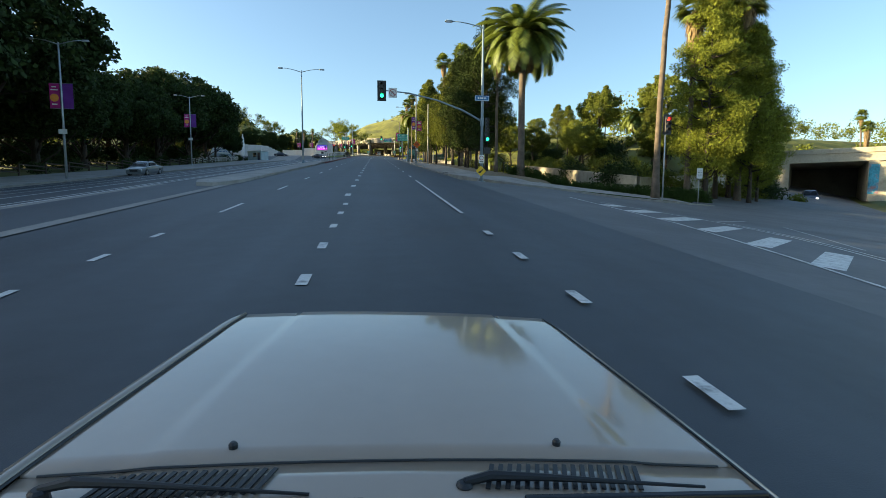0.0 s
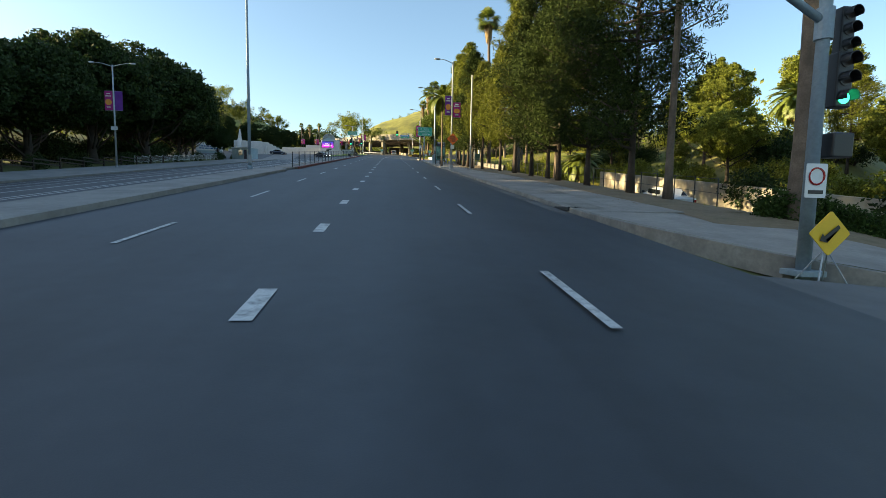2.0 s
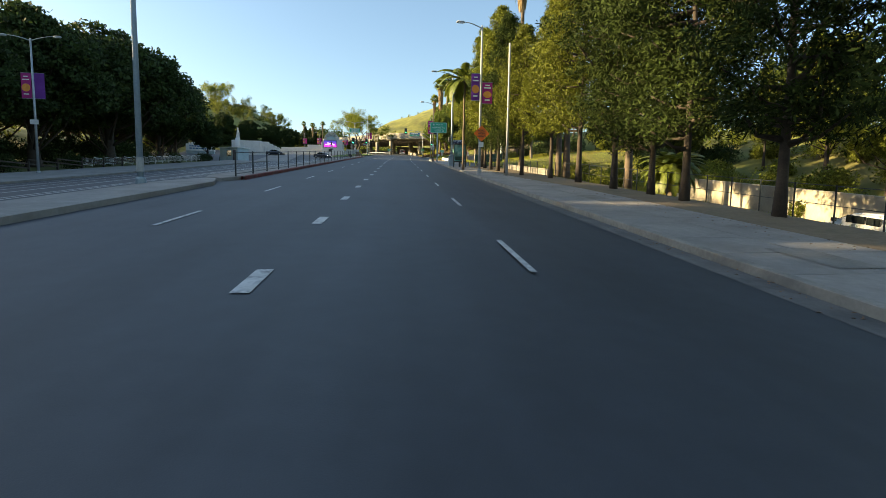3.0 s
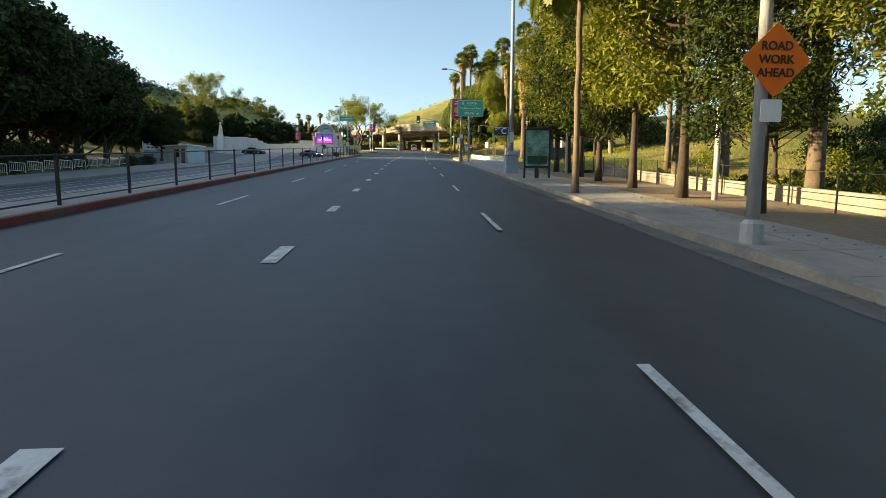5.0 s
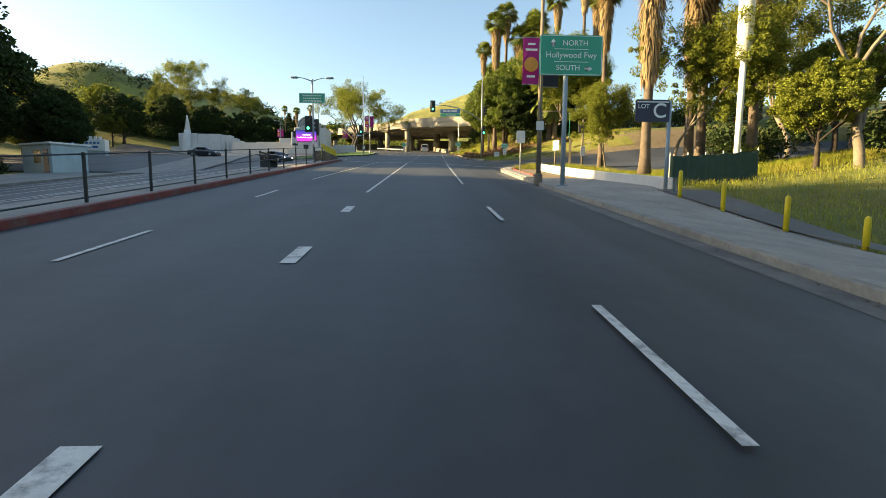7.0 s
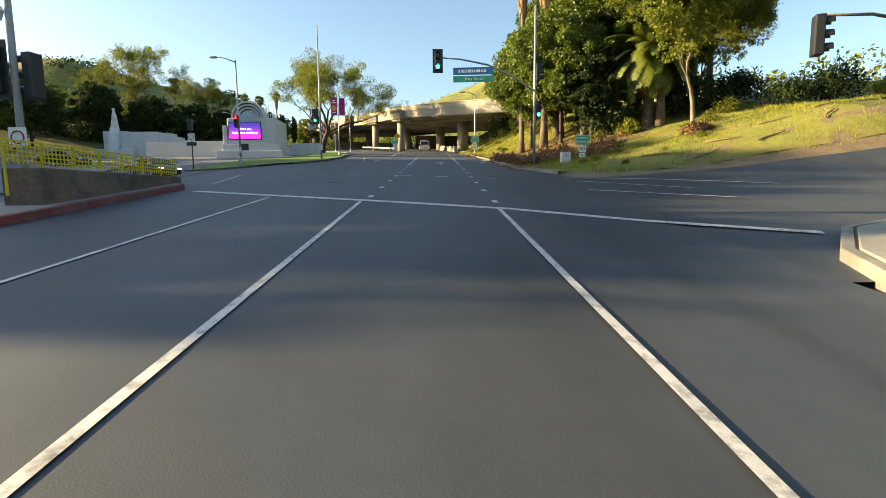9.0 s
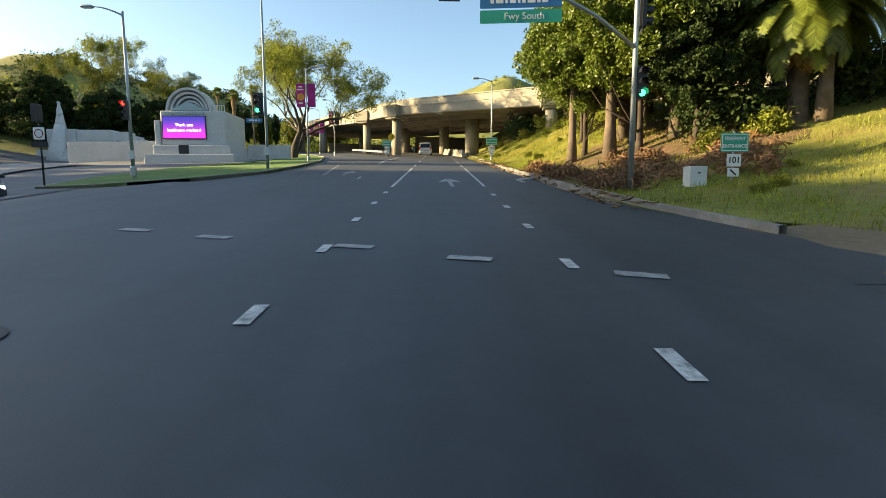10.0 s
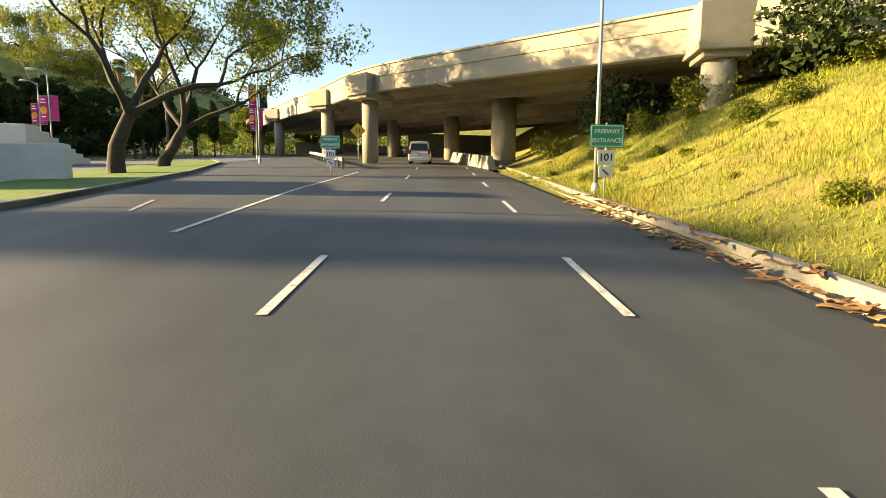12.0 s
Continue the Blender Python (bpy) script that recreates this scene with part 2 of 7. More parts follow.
def quads(name, arr, material):
    """A mesh of loose quads from an array (n, 4, 3)."""
    arr = np.asarray(arr, dtype=np.float32)
    n = len(arr)
    me = bpy.data.meshes.new(name)
    me.vertices.add(4 * n)
    me.vertices.foreach_set("co", arr.reshape(-1))
    me.loops.add(4 * n)
    me.loops.foreach_set("vertex_index", np.arange(4 * n, dtype=np.int32))
    me.polygons.add(n)
    me.polygons.foreach_set("loop_start", np.arange(0, 4 * n, 4, dtype=np.int32))
    me.materials.append(M[material])
    me.update(calc_edges=True)
    me.validate()
    return me


def part(name, bm, material, parent=None, label="", smooth_shade=False):
    """Links a bmesh (or mesh) as one mesh object under a thing or a part."""
    if isinstance(bm, bpy.types.Mesh):
        me = bm
    else:
        me = bpy.data.meshes.new(name)
        bm.normal_update()
        bm.to_mesh(me)
        bm.free()
        me.materials.append(M[material])
        if smooth_shade:
            me.polygons.foreach_set("use_smooth", [True] * len(me.polygons))
    ob = new(name, me)
    if parent:
        ob.parent = parent
    if label:
        tagged(ob, label)
    return ob


def thing(name, label, category, m=None, group="", kind=""):
    ob = new(name)
    if m is not None:
        ob.matrix_basis = m
    return tagged(ob, label, category, group, kind)


def box(bm, x0, y0, z0, x1, y1, z1, bevel=0.0, taper=1.0):
    r = bmesh.ops.create_cube(bm, size=1)
    vs = r["verts"]
    for v in vs:
        k = taper if v.co.z > 0 else 1.0
        v.co = Vector(((x0 + x1) / 2 + v.co.x * (x1 - x0) * k, (y0 + y1) / 2 + v.co.y * (y1 - y0) * k, (z0 + z1) / 2 + v.co.z * (z1 - z0)))
    if bevel:
        es = list({e for v in vs for e in v.link_edges})
        bmesh.ops.bevel(bm, geom=es, offset=bevel, segments=2, affect="EDGES", profile=0.5)
    return bm


def boxm(*a, **k):
    return box(bmesh.new(), *a, **k)


def tube(bm, pts, radii, seg=8, cap=True):
    """A round tube along points with a radius at each."""
    pts = [Vector(p) for p in pts]
    rings = []
    for i, p in enumerate(pts):
        d = (pts[min(i + 1, len(pts) - 1)] - pts[max(i - 1, 0)]).normalized()
        ref = Vector((0, 0, 1)) if abs(d.z) < 0.9 else Vector((1, 0, 0))
        a = d.cross(ref).normalized()
        b = d.cross(a)
        r = radii[i] if hasattr(radii, "__len__") else radii
        rings.append([bm.verts.new(p + (a * math.cos(q) + b * math.sin(q)) * r) for q in (2 * math.pi * k / seg for k in range(seg))])
    for r0, r1 in zip(rings, rings[1:]):
        for k in range(seg):
            bm.faces.new((r0[k], r0[(k + 1) % seg], r1[(k + 1) % seg], r1[k]))
    if cap:
        bm.faces.new(rings[0])
        bm.faces.new(rings[-1][::-1])
    bmesh.ops.recalc_face_normals(bm, faces=bm.faces[:])
    return bm


def tubem(*a, **k):
    return tube(bmesh.new(), *a, **k)


def text_mesh(body, size, material, depth=0.004, bold=0.0):
    cu = bpy.data.curves.new("text", "FONT")
    cu.body, cu.size, cu.extrude, cu.offset = body, size, depth, bold
    cu.align_x, cu.align_y = "CENTER", "CENTER"
    ob = bpy.data.objects.new("text", cu)
    scene.collection.objects.link(ob)
    me = bpy.data.meshes.new_from_object(ob.evaluated_get(bpy.context.evaluated_depsgraph_get()))
    bpy.data.objects.remove(ob)
    bpy.data.curves.remove(cu)
    me.materials.clear()
    me.materials.append(M[material])
    return me


def lettering(name, body, size, material, parent, x, y, z, label="", bold=0.0):
    """Upright lettering that faces -y."""
    ob = part(name, text_mesh(body, size, material, bold=bold), material, parent, label)
    ob.matrix_basis = pose(x, y, z, 90, 0, 0)
    return ob


# ---------------------------------------------------------------- the lie of the land
SLOPE = 0.10


def fall(y):
    return 1 - 0.8 * smooth(125, 155, y)


def road_z(x, y):
    """The street climbs ahead; its outer parts fall to the gutters."""
    z = SLOPE * y if y < 262 else SLOPE * 262 + 0.03 * (y - 262)
    if y < -40:
        z = -4 + 0.02 * (y + 40)
    z -= 0.072 * min(max(x - 1.5, 0), 3.7) * fall(y)
    z -= 0.080 * min(max(-x - 9.5, 0), 18) * (1 - 0.75 * smooth(158, 180, y))
    z -= 0.045 * min(max(-x - 9.5, 0), 14) * smooth(147, 157, y) * (1 - smooth(172, 186, y))
    return z


def dip(x, y):
    """The pavement and verge sink towards the car park path."""
    return 0.16 * min(max(x - 5.4, 0), 7) * smooth(105, 113, y) * (1 - smooth(114, 124, y))


def land_z(x, y):
    """Ground away from the carriageway."""
    z = road_z(x, y) - dip(x, y)
    if x > 5.2:
        low = 1 - smooth(100, 128, y)                       # lower land short of the side ramp
        near = 1 - smooth(34, 46, y - 0.9 * max(0, x - 26))
        z -= low * (near * (0.1 * min(x - 5.2, 22) + 0.05 * min(max(x - 27.2, 0), 38)) + (1 - near) * 0.30 * min(max(x - 12, 0), 5))
        z += low * 7.0 * smooth(25, 48, x) * smooth(0, 16, y - (32 + 0.75 * x))
        hi = smooth(149, 157, y) * (1 - smooth(236, 262, y))
        z += hi * (4.3 * smooth(5.9, 17, x) * (0.30 + 0.70 * smooth(162, 186, y)) + 4.0 * smooth(18, 70, x) + 2.3 * smooth(12, 25, x) * (1 - smooth(172, 190, y)))
        mid = smooth(104, 124, y) * (1 - smooth(131, 138, y))
        z += mid * (2.4 * smooth(12, 34, x) + 5 * smooth(40, 90, x))
        ramp = smooth(134, 140, y) * (1 - smooth(149, 154, y))
        z += ramp * 1.2 * smooth(12, 40, x)
    if x < -26:
        z -= 1.2 * smooth(-32, -42, x) * smooth(178, 192, y) * (1 - smooth(233, 241, y))
        z += 7.5 * smooth(-70, -120, x)
        z += 4.5 * smooth(-52, -75, x) * smooth(215, 245, y)
    return z


def sheet(name, xs, ys, zf, material, lift=0.0):
    verts = [(x, y, zf(x, y) + lift) for y in ys for x in xs]
    w = len(xs)
    faces = [(j * w + i, j * w + i + 1, (j + 1) * w + i + 1, (j + 1) * w + i) for j in range(len(ys) - 1) for i in range(w - 1)]
    return mesh_of(name, verts, faces, material, True)


def span(a, b, step):
    n = max(1, round((b - a) / step))
    return [a + (b - a) * k / n for k in range(n + 1)]

# ---------------------------------------------------------------- ground, road, pavements
GX = [-900, -600, -400, -260, -180] + span(-140, -30, 5) + span(-29, 5.0, 3.4)[0:] + span(5.25, 20, 0.75) + span(21, 70, 2.5) + [80, 100, 140, 200, 300, 450, 700, 1000]
GY = [-900, -500, -250, -140, -90] + span(-60, 130, 3.5) + span(131.5, 270, 1.5) + [290, 320, 370, 450, 600, 900, 1500, 2500]


def ground_z(x, y):
    z = land_z(x, y)
    on_road = -27.5 < x < 5.3 and -70 < y < 340
    if on_road:
        z -= 0.25
    if 5.2 < x < 75 and y < 40:
        z -= 0.25
    return z - 0.12


def strip(name, pts, width, z_func, material, lift, height=0.0, side=1):
    """A band along a polyline; with a height it gets faces down to the ground on both sides."""
    verts, faces = [], []
    fine = []
    for a, b in zip(pts, pts[1:]):
        n = max(1, int(math.hypot(b[0] - a[0], b[1] - a[1]) / 2.0))
        fine += [(a[0] + (b[0] - a[0]) * k / n, a[1] + (b[1] - a[1]) * k / n) for k in range(n)]
    fine.append(pts[-1])
    for i, (x, y) in enumerate(fine):
        p, q = fine[max(i - 1, 0)], fine[min(i + 1, len(fine) - 1)]
        d = math.hypot(q[0] - p[0], q[1] - p[1])
        nx, ny = (q[1] - p[1]) / d * side, -(q[0] - p[0]) / d * side
        for w, h in ((0, -0.3), (0, height), (0.02, height + 0.015), (width, height + 0.015), (width, -0.3)) if height else ((-width / 2, 0), (width / 2, 0)):
            px, py = (x, y) if height else (x + nx * w, y + ny * w)
            verts.append((x + nx * w, y + ny * w, z_func(px, py) + lift + h))
    m = 5 if height else 2
    for i in range(len(fine) - 1):
        for k in range(m - 1):
            a = i * m + k
            faces.append((a, a + 1, a + 1 + m, a + m))
    return mesh_of(name, verts, faces, material)


ground = part("ground", sheet("ground", GX, GY, ground_z, "ground"), "ground")
tagged(ground, "dry scrubby grass ground with bare patches round the street", "ground", kind="structure")

road = part("road", sheet("road", span(-27, 5.25, 1.6), span(-70, 345, 4), road_z, "asphalt"), "asphalt")
tagged(road, "worn dark grey asphalt street climbing gently, with faded lane paint", "road", kind="structure")

side_street = part("side_street", sheet("side_street", span(5.2, 78, 2.2), span(-60, 37, 3.0), lambda x, y: land_z(x, y), "asphalt_pale"), "asphalt_pale")
tagged(side_street, "dark grey asphalt side street falling towards an underpass", "road", kind="structure")
side_ramp = part("side_ramp", sheet("side_ramp", span(5.2, 60, 1.2), span(137.5, 152.5, 1.5), lambda x, y: land_z(x, y) - 0.01, "asphalt"), "asphalt")
tagged(side_ramp, "asphalt freeway side ramp opening off the street", "road", kind="structure")
ramp_apron = part("ramp_apron", sheet("ramp_apron", span(5.2, 6.9, 0.4), span(152.0, 159.5, 0.75), lambda x, y: road_z(5.2, y) - 0.004, "asphalt"), "asphalt")
tagged(ramp_apron, "worn asphalt edge of the ramp mouth", "road", kind="structure")
up_road = part("underpass_road", strip("underpass_road", [(17, 24), (30, 33), (44, 47.5), (56, 61), (72, 79)], 15, lambda x, y: land_z(x, y), "asphalt_pale", 0.015), None)
tagged(up_road, "asphalt road running down into the underpass", "road", kind="structure")
low_road = part("low_road", sheet("low_road", span(14, 22.5, 1.7), span(46, 85, 3.0), lambda x, y: land_z(x, y) + 0.03, "asphalt"), "asphalt")
tagged(low_road, "narrow asphalt service road below the tree verge", "road", kind="structure")


# pavement along the right-hand kerb
KERB_R = [(5.2, 44), (5.2, 128), (5.2, 135.4), (5.45, 137.2), (6.0, 138.5), (7.4, 140.1), (10.0, 141.3), (20, 142.5)]
KERB_R0 = [(26, 37.0), (14, 36.5), (9.5, 36.6), (7.0, 38.4), (5.6, 41.5), (5.2, 44)]
kerb = thing("kerb_line", "weathered concrete kerb along the pavement", "kerb", kind="structure")
for pts, name, mt in ((KERB_R0 + KERB_R[1:2], "kerb_stone", "kerb"), (KERB_R[1:], "kerb_stone", "kerb")):
    part(name, strip("kerb_stone", pts, 0.16, lambda x, y: land_z(x, y) if y < 44 else road_z(5.2, y), mt, 0.0, 0.15), mt, kerb)
KERB_R2 = [(6.6, 155.0), (5.9, 158.5), (5.55, 166), (5.65, 178), (5.9, 190), (6.3, 202), (6.8, 230), (7.5, 300)]
bank_kerb = thing("kerb_line", "broken low concrete kerb under the grassy bank", "kerb", kind="structure")
part("kerb_stone", strip("kerb_stone", KERB_R2, 0.17, lambda x, y: land_z(min(x, 5.3) if y > 152 else x, y), "kerb", 0.0, 0.14), "kerb", bank_kerb)


def pave_z(x, y):
    return road_z(5.2, y) + 0.155 + 0.012 * (x - 5.2) - dip(x, y)


pavement = thing("pavement", "pale worn concrete pavement slabs beside the street", "pavement", kind="structure")
rows_p = span(44.2, 128, 1.55)


def pave_slab(x0, x1, y0, y1):
    g = 0.012
    bm = bmesh.new()
    vs = [bm.verts.new((x, y, pave_z(x, y) + dz)) for dz in (-0.2, 0) for x, y in ((x0 + g, y0 + g), (x1 - g, y0 + g), (x1 - g, y1 - g), (x0 + g, y1 - g))]
    for f in ((4, 5, 6, 7), (0, 1, 5, 4), (1, 2, 6, 5), (2, 3, 7, 6), (3, 0, 4, 7)):
        bm.faces.new([vs[i] for i in f])
    return bm


def pave_edge(y):
    return 8.55 - 0.9 * smooth(66, 80, y) + 2.9 * smooth(106, 112, y) - 0.95 * smooth(113, 121, y)


def build_pavement():
    base = sheet("slab_bed", span(5.3, 7.5, 0.8), rows_p, lambda x, y: pave_z(x, y) - 0.03, "kerb")
    part("slab_bed", base, "kerb", pavement)
    for y0, y1 in zip(rows_p, rows_p[1:]):
        edge = pave_edge((y0 + y1) / 2)
        xs = [5.36, 5.36 + (edge - 5.36) / 2, edge]
        for x0, x1 in zip(xs, xs[1:]):
            part("slab", pave_slab(x0, x1, y0, y1), "concrete", pavement)


# corner pavement round the side street
corner_pts = [(8.7, 44.2), (5.4, 44.2), (5.8, 41.6), (7.1, 38.6), (9.6, 36.8), (14, 36.7), (24, 37.1), (24, 39.6), (13, 39.8), (10.4, 42)]
bm = bmesh.new()
bm.faces.new([bm.verts.new((x, y, land_z(x, y) + 0.16)) for x, y in corner_pts])
bmesh.ops.triangulate(bm, faces=bm.faces[:])
pavement_corner = part("pavement_corner", bm, "concrete")
tagged(pavement_corner, "pale concrete street corner pavement", "pavement", kind="structure")
corner2 = [(5.34, 128), (8.5, 128), (12, 128.5), (12, 141.3), (10.0, 141.15), (7.5, 139.95), (6.12, 138.4), (5.6, 137.1), (5.34, 135.4)]
bm = bmesh.new()
bm.faces.new([bm.verts.new((x, y, road_z(5.2, y) + 0.16)) for x, y in corner2])
bmesh.ops.triangulate(bm, faces=bm.faces[:])
pavement_corner2 = part("corner_bed", bm, "dirt")
tagged(pavement_corner2, "weedy earth bed inside the kerb at the ramp mouth", "verge", kind="structure")
corner_band = part("pavement_corner", strip("pavement_corner", [(5.36, 128.4), (5.36, 135.4), (5.61, 137.1), (6.14, 138.35), (7.5, 139.9), (10.0, 141.1), (12, 141.4)], 0.55, lambda x, y: road_z(5.2, y) + 0.15, "concrete", 0.0, 0.03), None)
tagged(corner_band, "pale worn concrete kerb band round the ramp corner", "pavement", kind="structure")
inner_edge = part("inner_kerb", strip("inner_kerb", [(6.0, 129.5), (6.0, 135.3), (6.25, 136.8), (6.7, 137.9), (7.9, 139.3), (10.1, 140.4), (12, 140.8)], 0.1, lambda x, y: road_z(5.2, y) + 0.16, "kerb_red", 0.0, 0.07), None)
tagged(inner_edge, "low reddish brick edging round the weedy corner bed", "edging", kind="structure")

# dirt verge under the pines
verge = part("verge", sheet("verge", [7.45, 8.2, 8.8, 9.6, 10.6, 12, 13.2], span(44.5, 128, 2.0), lambda x, y: pave_z(5.2, y) + 0.012 - 0.13 * max(x - 11, 0) + 0.05 * noise.noise((x, y * 0.6, 0)) * smooth(8.6, 10, x) - 0.09 * smooth(102, 105, y) - dip(x, y), "dirt"), "dirt")
tagged(verge, "bare dirt verge with dry leaf litter under the pines", "verge", kind="structure")

corner_earth = part("corner_earth", sheet("corner_earth", span(8.3, 14, 0.6), span(39.6, 44.8, 0.5), lambda x, y: (land_z(x, y) + 0.10) * (1 - smooth(40.5, 44.3, y)) + (pave_z(5.2, y) + 0.006 - 0.13 * max(x - 11, 0)) * smooth(40.5, 44.3, y), "dirt"), "dirt")
tagged(corner_earth, "bare earth rising from the corner to the tree verge", "verge", kind="structure")

# left pavement
lp = part("pavement_far", sheet("pavement_far", span(-34, -26.6, 1.85), span(-60, 190, 4), lambda x, y: road_z(-26.6, y) + 0.15, "concrete"), "concrete")
tagged(lp, "dusty concrete pavement across the street", "pavement", kind="structure")
part("kerb_far", strip("kerb_far", [(-26.6, -60), (-26.6, 158)], 0.16, lambda x, y: road_z(-26.6, y), "kerb", 0.0, 0.15, -1), "kerb", lp)


# ---------------------------------------------------------------- median
def median_piece(name, x0, x1, y0, y1, label, red):
    ob = thing(name, label, "median", kind="structure")
    ys = span(y0, y1, 2.0)
    verts, faces = [], []
    for i, y in enumerate(ys):
        end = min(y - y0, y1 - y)
        k = min(1.0, 0.35 + 0.65 * smooth(0, 1.2, end))
        c, w = (x0 + x1) / 2, (x1 - x0) / 2 * k
        for dx, dz in ((w, -0.2), (w, 0.15), (w - 0.17, 0.165), (-w + 0.17, 0.165), (-w, 0.15), (-w, -0.2)):
            verts.append((c + dx, y, road_z(c, y) + dz))
    for i in range(len(ys) - 1):
        for k in range(5):
            faces.append((i * 6 + k, i * 6 + 6 + k, i * 6 + 7 + k, i * 6 + 1 + k))
    faces += [(0, 1, 2, 3, 4, 5), tuple((len(ys) - 1) * 6 + k for k in (5, 4, 3, 2, 1, 0))]
    part("slab", mesh_of("slab", verts, faces, "concrete"), "concrete", ob)
    if red:
        part("painted_kerb", strip("painted_kerb", [(x1 + 0.004, y0 + 1.2), (x1 + 0.004, y1 - 1.2)], 0.16, lambda x, y: road_z((x0 + x1) / 2, y), "kerb_red", 0.004, 0.15, -1), "kerb_red", ob, "faded red painted kerb")
    return ob


apron = part("median_apron", strip("median_apron", [(-9.6, -42), (-9.6, 27)], 4.2, road_z, "concrete", 0.02), None)
tagged(apron, "flush pale concrete strip between the carriageways", "median", kind="structure")
median_piece("median_island", -9.4, -7.5, 24, 66, "pale concrete median between the carriageways", False)
median_piece("median_island", -9.3, -7.4, 66.3, 149.5, "concrete median with a faded red kerb under a railing", True)


# ---------------------------------------------------------------- lane paint
paint = thing("lane_paint", "worn white lane paint on the asphalt", "road marking", kind="structure")


def stroke(pts, w, material="line", name="dash", zf=None):
    return part(name, strip(name, pts, w, zf or road_z, material, 0.012), material, paint)


def lane3(x, y):
    return x + 0.0315 * (y - 144)


for k in range(-1, 9):
    stroke([(1.46, 50.06 + 7.8 * k), (1.46, 52.35 + 7.8 * k)], 0.095)
stroke([(1.42, 14.2), (1.46, 30.2)], 0.10)
stroke([(1.46, 33.9), (1.46, 36.1)], 0.12)
for k in range(4):
    stroke([(1.38, 3.6 + 2.33 * k), (1.38, 4.1 + 2.33 * k)], 0.13)
stroke([(1.46, 122), (1.95, 143.0)], 0.095)
for k in range(20):
    stroke([(-1.96, 19.3 + 4.965 * k), (-1.96, 20.35 + 4.965 * k)], 0.21)
for k in range(5):
    stroke([(-1.86, 6.9 + 2.33 * k), (-1.86, 7.45 + 2.33 * k)], 0.15)
stroke([(-1.96, 118.3), (-1.3, 144.4)], 0.095)
for k in range(-1, 13):
    stroke([(-4.93, 22.1 + 7.88 * k), (-4.93, 24.4 + 7.88 * k)], 0.10)
for k in range(3):
    stroke([(-5.0, 6.4 + 2.0 * k), (-5.0, 6.9 + 2.0 * k)], 0.11)
stroke([(-4.9, 124), (-3.9, 145.6)], 0.085)
stroke([(-6.7, 147.5), (-0.2, 144.1), (2.1, 142.95), (7.3, 140.35)], 0.29, name="stop_line")
for k in range(7):
    for x0, y0 in ((-1.2, 145.3 + 2.74 * k), (2.04, 144.0 + 2.86 * k)):
        stroke([(lane3(x0, y0), y0), (lane3(x0, y0 + 0.5), y0 + 0.5)], 0.14)
stroke([(lane3(-1.2, 163.9), 163.9), (lane3(-1.2, 177.5), 177.5)], 0.095)
stroke([(lane3(2.04, 164.3), 164.3), (lane3(2.04, 178.0), 178.0)], 0.095)
for k in range(6):
    stroke([(lane3(-1.2, 180.2 + 8.6 * k), 180.2 + 8.6 * k), (lane3(-1.2, 182.5 + 8.6 * k), 182.5 + 8.6 * k)], 0.105)
    stroke([(lane3(2.0, 180.2 + 6.8 * k), 180.2 + 6.8 * k), (lane3(2.0, 182.5 + 6.8 * k), 182.5 + 6.8 * k)], 0.105)
stroke([(-2.8, 184.2), (-2.85, 192), (-2.2, 202.5)], 0.12)
stroke([(-4.2, 170.5), (-5.5, 183.1)], 0.10, "line_old")
stroke([(-2.25, 167.9), (-2.3, 169.5)], 0.10, "line_old")
stroke([(-5.0, 186.8), (-5.6, 188.9)], 0.10, "line_old")
stroke([(-7.3, 150.1), (-8.0, 155.0)], 0.11, "line_old")
for x, y in ((-4.4, 155.4), (-2.8, 154.7), (-0.5, 153.9), (1.1, 153.1), (3.0, 152.3)):
    stroke([(x - 0.28, y + 0.08), (x + 0.28, y - 0.08)], 0.22, "line_old")
# lines in the ramp mouth
stroke([(6.2, 151.0), (9.2, 148.0)], 0.12, zf=land_z)
stroke([(5.6, 147.7), (9.0, 145.4)], 0.13, zf=land_z)
stroke([(7.0, 152.2), (13, 149.2)], 0.12, zf=land_z)


def arrow_mark(x, y, s, bend=0, material="line_old"):
    if bend:
        polys = [((-0.09, 0), (0.09, 0), (0.16, 1.6), (-0.09, 1.9)), ((-0.09, 1.9), (0.16, 1.6), (0.66, 2.45), (0.42, 2.75)), ((0.1, 3.1), (0.85, 2.25), (1.2, 3.6))]
    else:
        polys = [((-0.08, 0), (0.08, 0), (0.08, 2.6), (-0.08, 2.6)), ((-0.5, 2.6), (0.5, 2.6), (0.06, 4.6), (-0.06, 4.6))]
    bm = bmesh.new()
    for poly in polys:
        bm.faces.new([bm.verts.new((x + px * s, y + py * s, road_z(x, y + py * s) + 0.012)) for px, py in poly])
    part("arrow", bm, material, paint, "worn painted lane arrow")


arrow_mark(1.55, 164.0, 0.9)
arrow_mark(4.55, 166.5, 0.85, 1)
arrow_mark(-3.3, 170.5, 0.75)
# opposite carriageway
for x, w in ((-11.9, 0.2), (-12.6, 0.2), (-15.6, 0.26), (-18.4, 0.2), (-21.0, 0.26), (-21.8, 0.2), (-24.4, 0.22)):
    for y in range(-40, 140, 26):
        stroke([(x, y), (x, y + 26)], w, "line", "edge_line")
for k in range(26):
    stroke([(-12.4, 66 + 2.8 * k), (-10.5, 67.9 + 2.8 * k)], 0.17, "line", "hatch_bar")
for k in range(13):
    stroke([(-10.35, 72 + 5.3 * k), (-10.35, 75 + 5.3 * k)], 0.10, "line_old")
for y, x0, x1 in ((158.5, -16, -9.8), (161, -18, -13)):
    stroke([(x0, y + 2), (x1, y - 3)], 0.14, "line_old")
